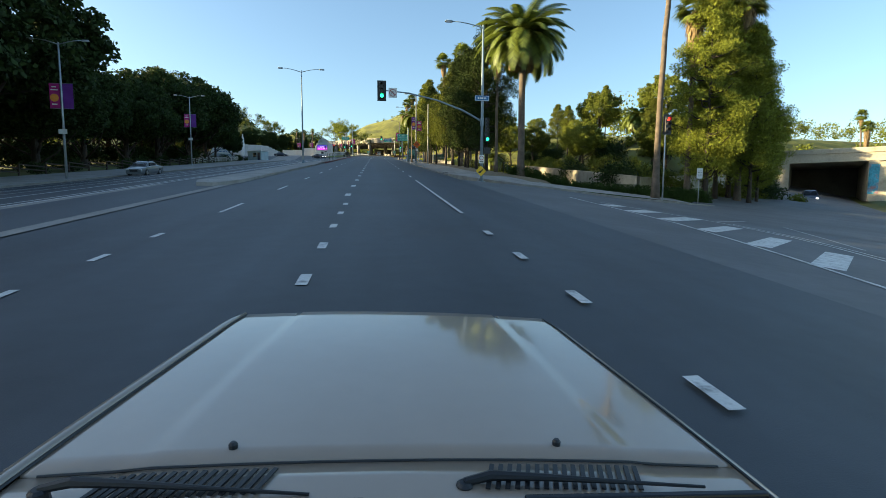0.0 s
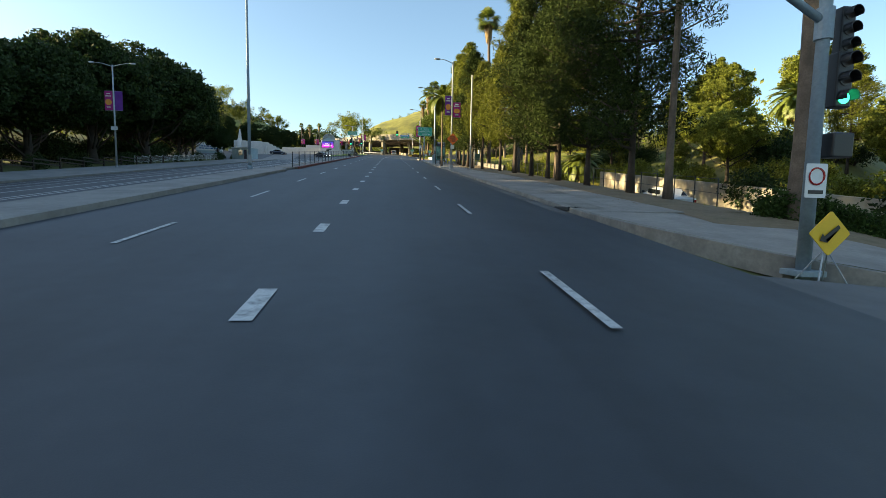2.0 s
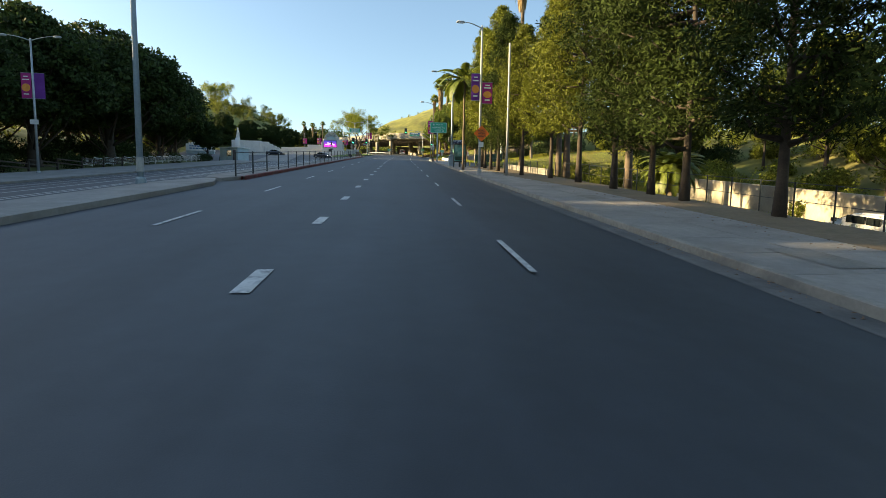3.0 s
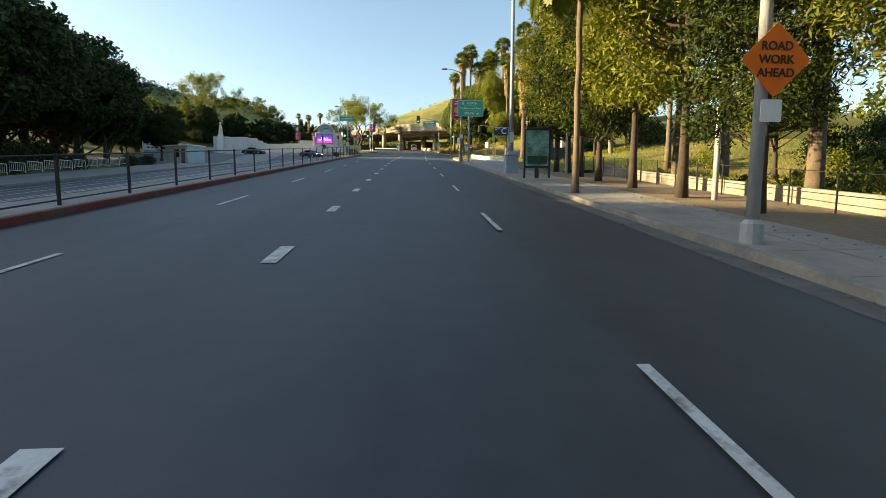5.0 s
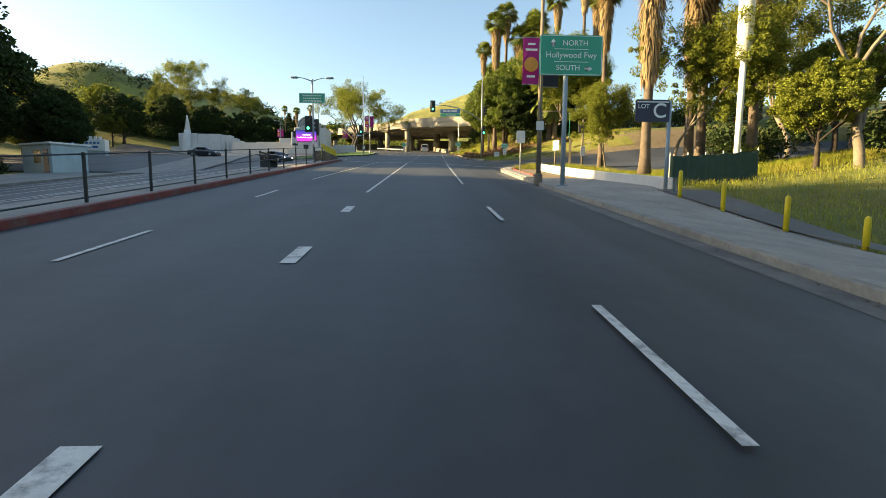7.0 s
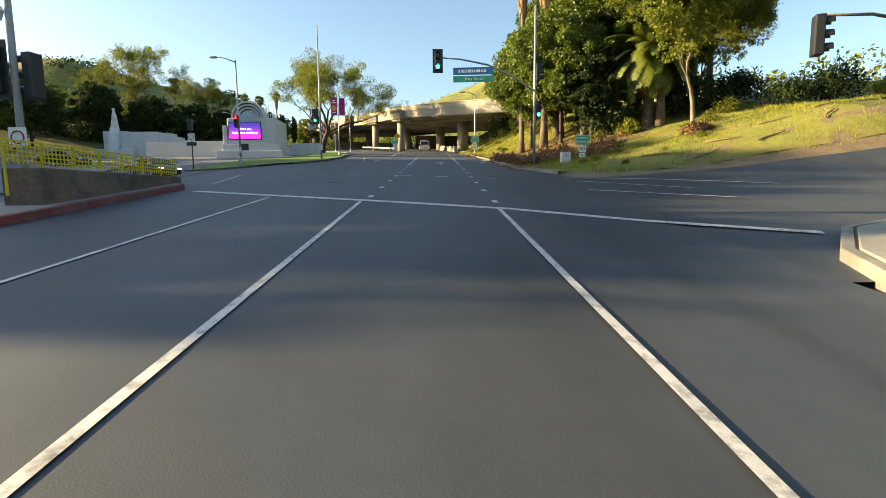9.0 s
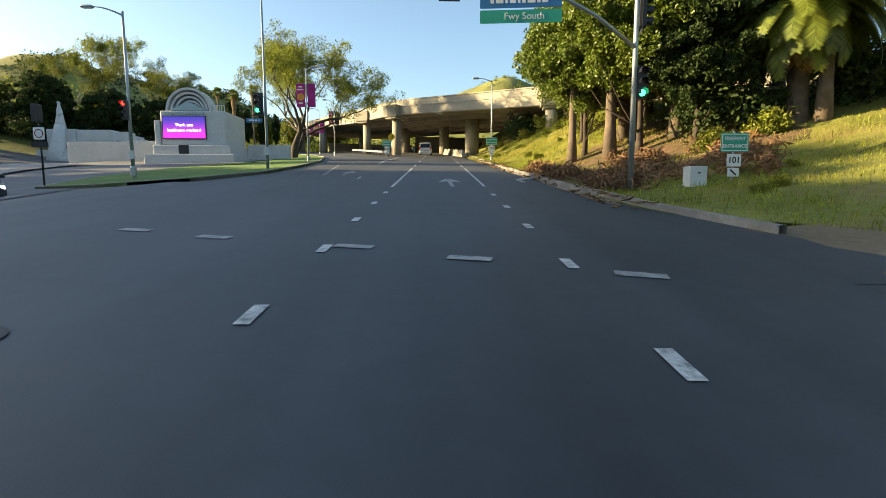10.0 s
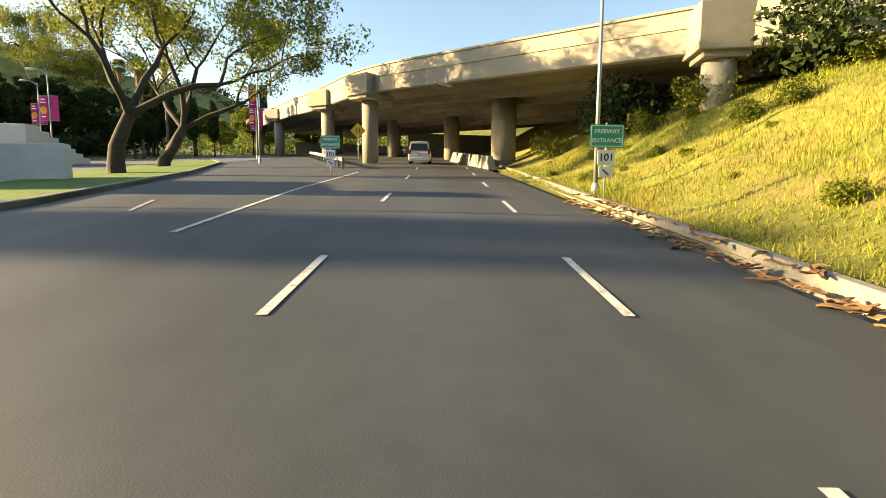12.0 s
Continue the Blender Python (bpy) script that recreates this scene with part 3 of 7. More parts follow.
# crosswalk over the side street, its bars lying askew
NEAR_X = ((7.0, 7.25), (8.0, 7.7), (8.9, 7.95), (10.8, 8.5), (13.4, 9.15), (17.4, 9.95), (23.0, 10.15), (28.5, 10.3))


def near_x(y):
    for (a, xa), (b, xb) in zip(NEAR_X, NEAR_X[1:]):
        if y <= b:
            return xa + (xb - xa) * (y - a) / (b - a)
    return NEAR_X[-1][1]


stroke([(x, y) for y, x in NEAR_X], 0.13, zf=land_z, name="edge_line")
stroke([(11.4, 10.0), (12.5, 12.1), (13.3, 14.2), (13.9, 16.7), (13.9, 20.1), (12.6, 23.8), (11.2, 26.4)], 0.12, zf=land_z, name="edge_line")
stroke([(11.8, 9.8), (12.9, 12.0), (13.7, 14.1), (14.4, 16.7), (14.4, 20.3)], 0.10, zf=land_z, name="edge_line")
for k in range(7):
    y = (7.2, 9.6, 12.4, 15.4, 18.4, 21.2, 23.8)[k]
    f = (1, 1, 1, 1, 0.95, 0.7, 0.45)[k]
    x = near_x(y)
    stroke([(x + 0.2, y + 0.15), (x + 3.55 * f, y + 3.05 * f)], 0.62 if k < 4 else 0.75, zf=land_z)
stroke([(14.6, 14.5), (16.5, 18.0), (18.8, 22.5)], 0.14, "line_old", zf=land_z)
stroke([(14.2, 21.0), (20.0, 25.0)], 0.13, "line_old", zf=land_z)
stroke([(12, 3), (24, 9), (44, 22)], 0.13, "line_old", zf=land_z)

# sealed cracks, patches
wear = thing("road_wear", "sealed cracks and darker asphalt patches", "road wear", kind="structure")
rng = random.Random(4)


def crack(x, y, length, turn=0.0, w=0.035):
    pts = []
    a = turn
    for k in range(int(length / 0.5)):
        pts.append((x, y))
        a = turn + rng.uniform(-0.28, 0.28)
        x, y = x + 0.5 * math.sin(a), y + 0.5 * math.cos(a)
    part("crack", strip("crack", pts, w, road_z, "crack", 0.007), "crack", wear)


crack(-7, 172, 4, 1.3, 0.05)
crack(-5, 165, 5, 0.8, 0.04)
part("gutter_pan", strip("gutter_pan", [(4.88, 44.5), (4.88, 134)], 0.62, road_z, "gutter", 0.008), "gutter", wear, "dusty pale gutter along the kerb")
part("drain_mouth", boxm(5.14, 45.2, road_z(5.2, 45.8) + 0.0, 5.6, 46.5, road_z(5.2, 45.8) + 0.13, 0.01), "black", wear, "dark drain mouth in the kerb")
part("drain_lid", strip("drain_lid", [(5.9, 45.0), (5.9, 46.7)], 0.9, pave_z, "kerb", 0.014), "kerb", wear, "worn concrete lid over the drain")
# covers
for x, y in ((7.2, 62.5), (6.8, 51.5)):
    part("cover", strip("cover", [(x, y - 0.8), (x, y + 0.8)], 0.8, pave_z, "kerb", 0.012), "kerb", wear, "dull utility cover in the pavement")
for x, y in ((-3.0, 150.5),):
    bm = bmesh.new()
    bmesh.ops.create_circle(bm, cap_ends=True, segments=24, radius=0.33)
    o = part("manhole_cover", bm, "patch", wear)
    o.matrix_basis = Matrix.Translation((x, y, road_z(x, y) + 0.014)) @ pose(0, 0, 0, math.degrees(math.atan(SLOPE)), 0, 0)

# ---------------------------------------------------------------- plants: builders
def scatter_leaves(centers, radii, per, size, aspect, seed, squash=1.0, hang=0.0):
    """Loose leaf quads filling clumps."""
    r = np.random.RandomState(seed)
    c = np.repeat(np.asarray(centers, float), per, axis=0)
    rad = np.repeat(np.asarray(radii, float), per)
    n = len(c)
    d = r.normal(size=(n, 3))
    d /= np.linalg.norm(d, axis=1)[:, None]
    p = c + d * (rad * r.uniform(0.25, 1.0, n) ** 0.6)[:, None] * np.array([1, 1, squash])
    u = r.normal(size=(n, 3)) + d * 0.5 + np.array([0, 0, -hang])
    u /= np.linalg.norm(u, axis=1)[:, None]
    w = np.cross(u, r.normal(size=(n, 3)))
    w /= np.linalg.norm(w, axis=1)[:, None]
    s = size * r.uniform(0.6, 1.35, n)[:, None]
    u, w = u * s, w * s * aspect
    bend = np.cross(u, w) / np.maximum(s, 1e-6) * 0.18
    return np.stack([p - u, p + w + bend, p + u, p - w + bend], 1)


def trunk_mesh(name, h, r0, r1, seed, limbs=(), lean=(0, 0), material="bark", seg=9, wobble=0.12):
    rg = random.Random(seed)
    bm = bmesh.new()
    pts, rad = [], []
    n = 9
    for k in range(n + 1):
        f = k / n
        pts.append((lean[0] * f * f + rg.uniform(-wobble, wobble) * f, lean[1] * f * f + rg.uniform(-wobble, wobble) * f, h * f - 0.15))
        flare = 1 + 0.55 * max(0, 1 - f * 7)
        rad.append((r0 + (r1 - r0) * f) * flare)
    tube(bm, pts, rad, seg)
    for a, b, ra in limbs:
        a, b = Vector(a), Vector(b)
        mid = (a + b) / 2 + Vector((rg.uniform(-0.3, 0.3), rg.uniform(-0.3, 0.3), -0.12 * (b - a).length))
        tube(bm, [a, a * 0.5 + mid * 0.5, mid, mid * 0.4 + b * 0.6, b], [ra, ra * 0.8, ra * 0.62, ra * 0.45, ra * 0.25], 6)
    me = bpy.data.meshes.new(name)
    bm.to_mesh(me)
    bm.free()
    me.materials.append(M[material])
    me.polygons.foreach_set("use_smooth", [True] * len(me.polygons))
    return me


def tree(name, label, trunk, crown, extra=(), group=""):
    ob = thing(name, label, "palm tree" if "palm" in name else "tree", group=group)
    part("trunk", trunk, None, ob)
    part("crown", crown, None, ob)
    for nm, me in extra:
        part(nm, me, None, ob)
    return ob


def pine_tree(seed, h=14.5, z0=3.0, rmax=2.9, leaf="leaf_pine", label="", clumps=230, per=100, name="pine_tree"):
    r = np.random.RandomState(seed)
    cs, rs, limbs = [], [], []
    for k in range(clumps):
        f = r.uniform(0, 1) ** 0.9
        z = z0 + (h - z0) * f
        prof = rmax * (0.55 + 0.45 * math.sin(min(1, f * 2.2) * math.pi / 2)) * (1 - f ** 2.2) + 0.25
        prof *= 0.75 + 0.35 * noise.noise((seed * 3.1, z * 0.5, 0.3)) + 0.25 * r.uniform(-1, 1)
        a = r.uniform(0, 2 * math.pi)
        q = prof * r.uniform(0.35, 1.0) ** 0.5
        c = (q * math.cos(a), q * math.sin(a), z + 0.25 * q * 0.3)
        cs.append(c)
        rs.append(r.uniform(0.5, 0.95) * (1.15 - 0.5 * f))
        if k % 4 == 0 and f < 0.85:
            limbs.append(((0, 0, max(1.5, z - 0.5)), c, 0.05 + 0.04 * (1 - f)))
    crown = quads("crown", scatter_leaves(cs, rs, int(per * 1.6), 0.112, 0.24, seed, 0.75, 0.25), leaf)
    return tree(name, label or "tall shaggy pine with a dark bare lower trunk", trunk_mesh("trunk", h * 0.97, 0.15, 0.03, seed, limbs), crown)


def broad_tree(seed, h=14, radius=7.5, z0=3.0, leaf="leaf_dark", label="", clumps=260, per=60, size=0.24, name="broadleaf_tree", bark="bark", trunk_r=0.55, gaps=0.0, squash=0.8, limb_n=16, cr=1.0):
    r = np.random.RandomState(seed)
    cs, rs, limbs = [], [], []
    zc = (h + z0) / 2
    hz = (h - z0) / 2
    while len(cs) < clumps:
        d = r.normal(size=3)
        d /= np.linalg.norm(d)
        k = r.uniform(0.45, 1.0) ** 0.45
        bump = 0.82 + 0.30 * noise.noise((d[0] * 1.7 + seed, d[1] * 1.7, d[2] * 1.7))
        if gaps and noise.noise((d[0] * 2.6, d[1] * 2.6 + seed, d[2] * 2.6)) < -0.25 + gaps * 0.5 and r.uniform() < 0.85:
            continue
        flat = 1.0 if d[2] > 0 else 0.75
        c = (d[0] * radius * k * bump, d[1] * radius * k * bump, zc + d[2] * hz * k * bump * flat)
        cs.append(c)
        rs.append(r.uniform(0.5, 1.05) * radius / 7.0 * cr)
        if len(limbs) < limb_n and len(cs) % 9 == 0:
            limbs.append(((0, 0, z0 + (zc - z0) * r.uniform(-0.15, 0.85)), c, trunk_r * r.uniform(0.16, 0.34)))
    crown = quads("crown", scatter_leaves(cs, rs, per, size, 0.55, seed, squash), leaf)
    return tree(name, label or "large dark broadleaf tree with a dense domed crown", trunk_mesh("trunk", zc, trunk_r, trunk_r * 0.35, seed, limbs, material=bark), crown)


def fan_palm(seed, h=18, skirt=2.5, lean=(0, 0), label="", r0=0.26):
    r = np.random.RandomState(seed)
    top = np.array([lean[0], lean[1], h])
    qs, dead = [], []
    for k in range(62):
        el = r.uniform(-0.75, 1.4)
        az = r.uniform(0, 2 * math.pi)
        d = np.array([math.cos(az) * math.cos(el), math.sin(az) * math.cos(el), math.sin(el)])
        side = np.array([-math.sin(az), math.cos(az), 0])
        up = np.cross(side, d) * -1
        base = top + d * 0.15
        hub = top + d * r.uniform(0.75, 1.05)
        qs.append([base - side * 0.03, base + side * 0.03, hub + side * 0.03, hub - side * 0.03])
        for j in range(11):
            a = (j - 5) / 5 * 1.5
            ld = d * math.cos(a) + side * math.sin(a)
            ln = r.uniform(0.95, 1.3) * (1.0 - 0.15 * abs(a))
            ws = np.cross(ld, up) * 0.075
            tip = hub + ld * ln + np.array([0, 0, -0.28 * ln])
            mid = hub + ld * ln * 0.55
            qs.append([hub, mid + ws, tip, mid - ws])
    for k in range(int(420 * skirt / 2.5) + 80):
        z = h - 0.1 - skirt * r.uniform(0, 1)
        az = r.uniform(0, 2 * math.pi)
        f = (z - h + skirt) / skirt
        rr = (0.36 + 0.14 * min(skirt, 6) / 2) * (0.55 + 0.75 * f) * r.uniform(0.75, 1.2)
        fz = z / h
        c = np.array([lean[0] * fz * fz, lean[1] * fz * fz, 0])
        p0 = c + np.array([math.cos(az) * 0.22, math.sin(az) * 0.22, z])
        p1 = c + np.array([math.cos(az) * rr, math.sin(az) * rr, z - r.uniform(0.7, 1.4)])
        side = np.array([-math.sin(az), math.cos(az), 0]) * r.uniform(0.025, 0.075)
        m = (p0 + p1) / 2 + np.array([math.cos(az), math.sin(az), 0]) * 0.12
        dead.append([p0, m + side, p1, m - side])
    return tree("fan_palm", label or "tall slender fan palm with a skirt of dead fronds", trunk_mesh("trunk", h, r0, r0 * 0.7, seed, lean=lean, material="palm_bark", wobble=0.05),
                quads("crown", qs, "frond"), [("dead_skirt", quads("dead_skirt", dead, "frond_dead"))])


def feather_palm(seed, h=11, fronds=66, length=3.3, trunk_r=0.36, label="", dead_n=10, name="date_palm"):
    r = np.random.RandomState(seed)
    qs, dead = [], []
    for k in range(fronds + dead_n):
        old = k >= fronds
        az = k * 2.39996 + r.uniform(-0.2, 0.2)
        el = 1.35 - 1.75 * (k / fronds) ** 0.8 if not old else r.uniform(-1.3, -0.8)
        ln = length * r.uniform(0.85, 1.1) * (0.7 if old else 1)
        out = np.array([math.cos(az), math.sin(az), 0])
        side = np.array([-math.sin(az), math.cos(az), 0])
        p = np.array([0, 0, h]) + out * 0.2
        n = 18
        a = el
        tgt = dead if old else qs
        for j in range(n):
            d = out * math.cos(a) + np.array([0, 0, 1]) * math.sin(a)
            q = p + d * ln / n
            tgt.append([p - side * 0.03, p + side * 0.03, q + side * 0.02, q - side * 0.02])
            f = j / n
            ll = 0.62 * length / 3.3 * math.sin(math.pi * min(1, 0.18 + f * 0.8)) ** 0.7
            if j > 1:
                for sg in (-1, 1):
                    for kk in range(2):
                        b = p + d * ln / n * 0.5 * kk
                        tip = b + (side * sg * 0.85 + d * 0.55 + np.array([0, 0, -0.22])) * ll
                        wv = d * 0.065
                        tgt.append([b - wv, b + wv, (b + tip) / 2 + wv * 1.2, tip])
            p = q
            a -= (0.075 + 0.03 * r.uniform()) * (1 if not old else 0.4)
    extra = [("dead_fronds", quads("dead_fronds", dead, "frond_dead"))] if dead else []
    return tree(name, label or "stout date palm with a wide head of feather fronds", trunk_mesh("trunk", h + 0.2, trunk_r, trunk_r * 0.9, seed, material="palm_bark", wobble=0.06), quads("crown", qs, "frond"), extra)


def branch_tree(seed, h, trunk_h, spread, leaf, label, name, bark="bark", trunk_r=0.4, tips=4, levels=4, clump=0.75, per=60, size=0.1, lean=(0.0, 0.0), droop=0.0, leafy=2, hang=0.0):
    """A tree grown by forking limbs, with loose leaf clumps at the twigs."""
    rg = random.Random(seed)
    bm = bmesh.new()
    cs, rs = [], []

    def grow(p, d, length, r, level):
        q = p.copy()
        pts, rad = [q.copy()], [r]
        n = 4
        for k in range(n):
            d = (d + Vector((rg.uniform(-0.32, 0.32), rg.uniform(-0.32, 0.32), rg.uniform(-0.2, 0.24) - droop * (level > 1)))).normalized()
            q = q + d * length / n
            pts.append(q.copy())
            rad.append(r * (1 - 0.38 * (k + 1) / n))
            if level >= leafy and k > 0:
                cs.append(tuple(q + Vector((rg.uniform(-0.4, 0.4), rg.uniform(-0.4, 0.4), rg.uniform(-0.3, 0.4)))))
                rs.append(clump * rg.uniform(0.55, 1.1))
                if hang and level > 1:
                    for _ in range(2):
                        cs.append(tuple(q + Vector((rg.uniform(-0.5, 0.5), rg.uniform(-0.5, 0.5), -hang * rg.uniform(0.3, 1.0)))))
                        rs.append(clump * rg.uniform(0.3, 0.6))
        tube(bm, pts, rad, 7 if level < 2 else 5, cap=False)
        if level >= levels:
            return
        m = tips if level == 0 else rg.choice((2, 3))
        a0 = rg.uniform(0, 6.28)
        for k in range(m):
            a = a0 + 2 * math.pi * k / m + rg.uniform(-0.4, 0.4)
            out = Vector((math.cos(a), math.sin(a), 0))
            nd = (d * (0.75 if level else 0.5) + out * spread * rg.uniform(0.6, 1.1) + Vector((0, 0, 0.28))).normalized()
            grow(q.copy(), nd, length * rg.uniform(0.62, 0.86) if level else (h - trunk_h) * rg.uniform(0.30, 0.42), rad[-1] * 0.72, level + 1)

    grow(Vector((0, 0, -0.15)), Vector((lean[0], lean[1], 1)).normalized(), trunk_h, trunk_r, 0)
    me = bpy.data.meshes.new("trunk")
    bm.to_mesh(me)
    bm.free()
    me.materials.append(M[bark])
    me.polygons.foreach_set("use_smooth", [True] * len(me.polygons))
    crown = quads("crown", scatter_leaves(cs, rs, per, size, 0.5, seed, 0.8, 0.3), leaf)
    return tree(name, label, me, crown)


def bush(seed, radius=1.2, h=1.4, leaf="leaf_olive", label="low scrubby bush on the slope", per=60, clumps=26, size=0.11):
    r = np.random.RandomState(seed)
    d = r.normal(size=(clumps, 3))
    d /= np.linalg.norm(d, axis=1)[:, None]
    c = d * np.array([radius, radius, h * 0.5]) * r.uniform(0.3, 0.9, (clumps, 1)) + np.array([0, 0, h * 0.5])
    ob = thing("bush", label, "bush")
    part("crown", quads("crown", scatter_leaves(c, r.uniform(0.25, 0.5, clumps) * radius, per, size, 0.5, seed), leaf), None, ob)
    bm = bmesh.new()
    for k in range(5):
        tube(bm, [(0, 0, -0.2), (c[k][0] * 0.5, c[k][1] * 0.5, c[k][2] * 0.6), tuple(c[k])], [0.05, 0.03, 0.015], 5)
    part("stem", bm, "bark", ob)
    return ob


def put(src, x, y, z=None, rz=0.0, s=1.0, label="", lean=0.0):
    """A copy of a thing standing on the land."""
    zz = land_z(x, y) - 0.12 if z is None else z
    m = pose(x, y, zz, lean, 0, rz)
    ob = copy_thing(src, m)
    ob.scale = (s, s, s)
    if label:
        tagged(ob, label)
    return ob


def stand(src, x, y, z=None, rz=0.0, s=1.0):
    zz = land_z(x, y) - 0.12 if z is None else z
    src.matrix_basis = pose(x, y, zz, 0, 0, rz) @ Matrix.Diagonal((s, s, s, 1))
    return src


def plant(kinds, places):
    """The first place of each kind takes the original, the others copies. Places: kind, x, y, turn, scale."""
    used = set()
    for k, x, y, rz, s in places:
        if k in used:
            put(kinds[k], x, y, rz=rz, s=s)
        else:
            used.add(k)
            stand(kinds[k], x, y, rz=rz, s=s)


# ---------------------------------------------------------------- plants: places
rp = random.Random(11)
pines = [pine_tree(21 + k, 14.6 - 0.7 * k, 3.2 + 0.3 * k, 2.8 + 0.25 * (k % 2)) for k in range(4)]
pines += [pine_tree(31 + k, 14.8 - 0.8 * k, 2.7, 3.5, "leaf_pine_shaded", "tall pine with shade put into its broad crown's colour", clumps=270) for k in range(2)]
pines += [pine_tree(37 + k, 15.4 - 0.9 * k, 2.2, 3.3, "leaf_pine_lit", "tall conifer in a dense grove, sunlit green in its leaf colour", clumps=270) for k in range(2)]
row = []
for i, y in enumerate([52.0, 57.2, 61.8, 64.9, 68.0, 72.5, 76.8, 80.6, 84.3, 88.0, 91.6, 95.4, 98.8, 102.4, 105.6]):
    x = 10.7 - 2.1 * smooth(70, 86, y) + 1.2 * smooth(97, 106, y) + rp.uniform(-0.25, 0.25)
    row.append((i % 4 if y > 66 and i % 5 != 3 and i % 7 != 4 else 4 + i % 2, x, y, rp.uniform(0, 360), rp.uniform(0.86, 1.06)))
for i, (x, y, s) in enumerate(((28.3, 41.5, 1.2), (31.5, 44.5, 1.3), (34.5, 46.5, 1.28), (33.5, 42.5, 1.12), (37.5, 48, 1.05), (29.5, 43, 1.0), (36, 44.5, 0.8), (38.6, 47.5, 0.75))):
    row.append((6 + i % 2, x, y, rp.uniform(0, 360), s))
for x, y, s in ((46, 66, 0.8), (40, 70, 0.75), (52, 76, 0.9), (34, 88, 0.75), (44, 94, 0.8), (38, 104, 0.8), (-72, 262, 0.8), (-80, 258, 0.9), (-64, 268, 0.75)):
    row.append((rp.randrange(4), x, y, rp.uniform(0, 360), s))
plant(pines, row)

ficus = [broad_tree(41, 15.5, 9.2, 1.6, label="huge dark ficus with a dense domed crown", clumps=460, per=100, size=0.215), broad_tree(42, 16.5, 8.6, 1.9, label="huge dark ficus with a dense domed crown", clumps=440, per=100, size=0.215)]
# Rows past x -57 are mostly unseen, added and sized to shade the street.
fl = []
for i, (x, y, s) in enumerate([(-43, 122, 1.34), (-44, 108, 1.2), (-44, 95, 1.03), (-44, 82, 0.95), (-42, 68, 0.93), (-38, 53, 1.5), (-39, 38, 1.45), (-42, 29, 1.3), (-43, 14, 1.3), (-44, -3, 1.3), (-44, -22, 1.3), (-46, -42, 1.3),
                               (-47.5, 147, 1.12), (-58, 133, 1.0), (-58, 118, 1.3), (-62, 101, 1.0), (-60, 85, 0.95), (-61, 67, 0.95), (-60, 46, 1.35), (-60, 29, 1.35), (-62, 12, 1.35), (-62, -6, 1.35), (-62, -24, 1.4), (-64, -44, 1.4),
                               (-66, 158, 1.4), (-80, 122, 1.2), (-80, 100, 1.7), (-80, 74, 1.72), (-80, 50, 1.6), (-81, 87, 1.7), (-81, 62, 1.7), (-80, 112, 1.6), (-92, 160, 1.3), (-64, 160, 1.55), (-66, 169.5, 1.66), (-82, 176, 1.35), (-100, 140, 1.3), (-66, 198, 0.5), (-76, 188, 0.62)]):
    fl.append((i % 2, x, y, rp.uniform(0, 360), s))
plant(ficus, fl)

palms = [fan_palm(61, 18.5, 3.2), fan_palm(62, 17.0, 5.0), fan_palm(63, 20.0, 2.0, lean=(0.8, 0.3)), fan_palm(64, 12.8, 6.4, r0=0.3, label="fan palm wrapped in a long shaggy skirt of dead fronds")]
pl = [(0, 11.1, 49.5, 20, 0.62), (2, 21.6, 38.3, 0, 1.0), (1, 27.2, 42.5, 30, 0.98),
      (0, 13.5, 84, 10, 1.02), (1, 14.8, 90, 80, 1.05), (2, 12.6, 95.5, 200, 0.95), (0, 16, 78, 120, 1.0), (2, 18.5, 101, 100, 0.95),
      (0, 8.8, 174.3, 0, 0.78), (1, 10.3, 172.7, 50, 1.02), (0, 12.2, 175.6, 90, 1.0), (3, 13.6, 172.2, 140, 1.12), (3, 16.2, 174.5, 190, 1.2), (0, 22.5, 172.5, 230, 1.05), (1, 25.0, 174.5, 30, 1.0),
      (3, 13.4, 132.0, 15, 1.0), (3, 17.6, 134.8, 70, 1.02), (3, 19.2, 136.2, 140, 1.1), (3, 21.0, 133.5, 200, 1.05), (1, 12.2, 136.2, 40, 0.72), (0, 17.4, 167.4, 200, 0.95), (3, 15.3, 171.5, 250, 1.15),
      (0, 33.5, 44, 44, 1.0), (2, 41, 55, 10, 0.92), (0, 43.5, 56.5, 80, 0.9), (1, 94, 86, 10, 0.75), (0, 100, 86, 60, 0.8), (2, 104, 96, 60, 0.8), (0, 24, 118, 33, 0.9),
      (0, -29, 236, 0, 0.6), (1, -33, 238, 60, 0.62), (2, -36.5, 240, 100, 0.56)]
plant(palms, pl)

date = [feather_palm(71, 12.2, 90, 4.5, 0.30), feather_palm(72, 5.0, 90, 3.9, 0.42, dead_n=50, label="stout date palm with a hanging skirt of brown fronds")]
plant(date, [(0, 11.9, 43.6, 0, 1.0), (1, 16.9, 168.3, 40, 1.0), (1, 42, 78, 10, 0.85), (1, 17.0, 74, 80, 0.55)])
queen = feather_palm(73, 8.2, 28, 2.8, 0.105, label="slim feather palm with a ringed trunk at the kerb", dead_n=0, name="queen_palm")
stand(queen, 5.62, 89.6, pave_z(5.62, 89.6) - 0.1)

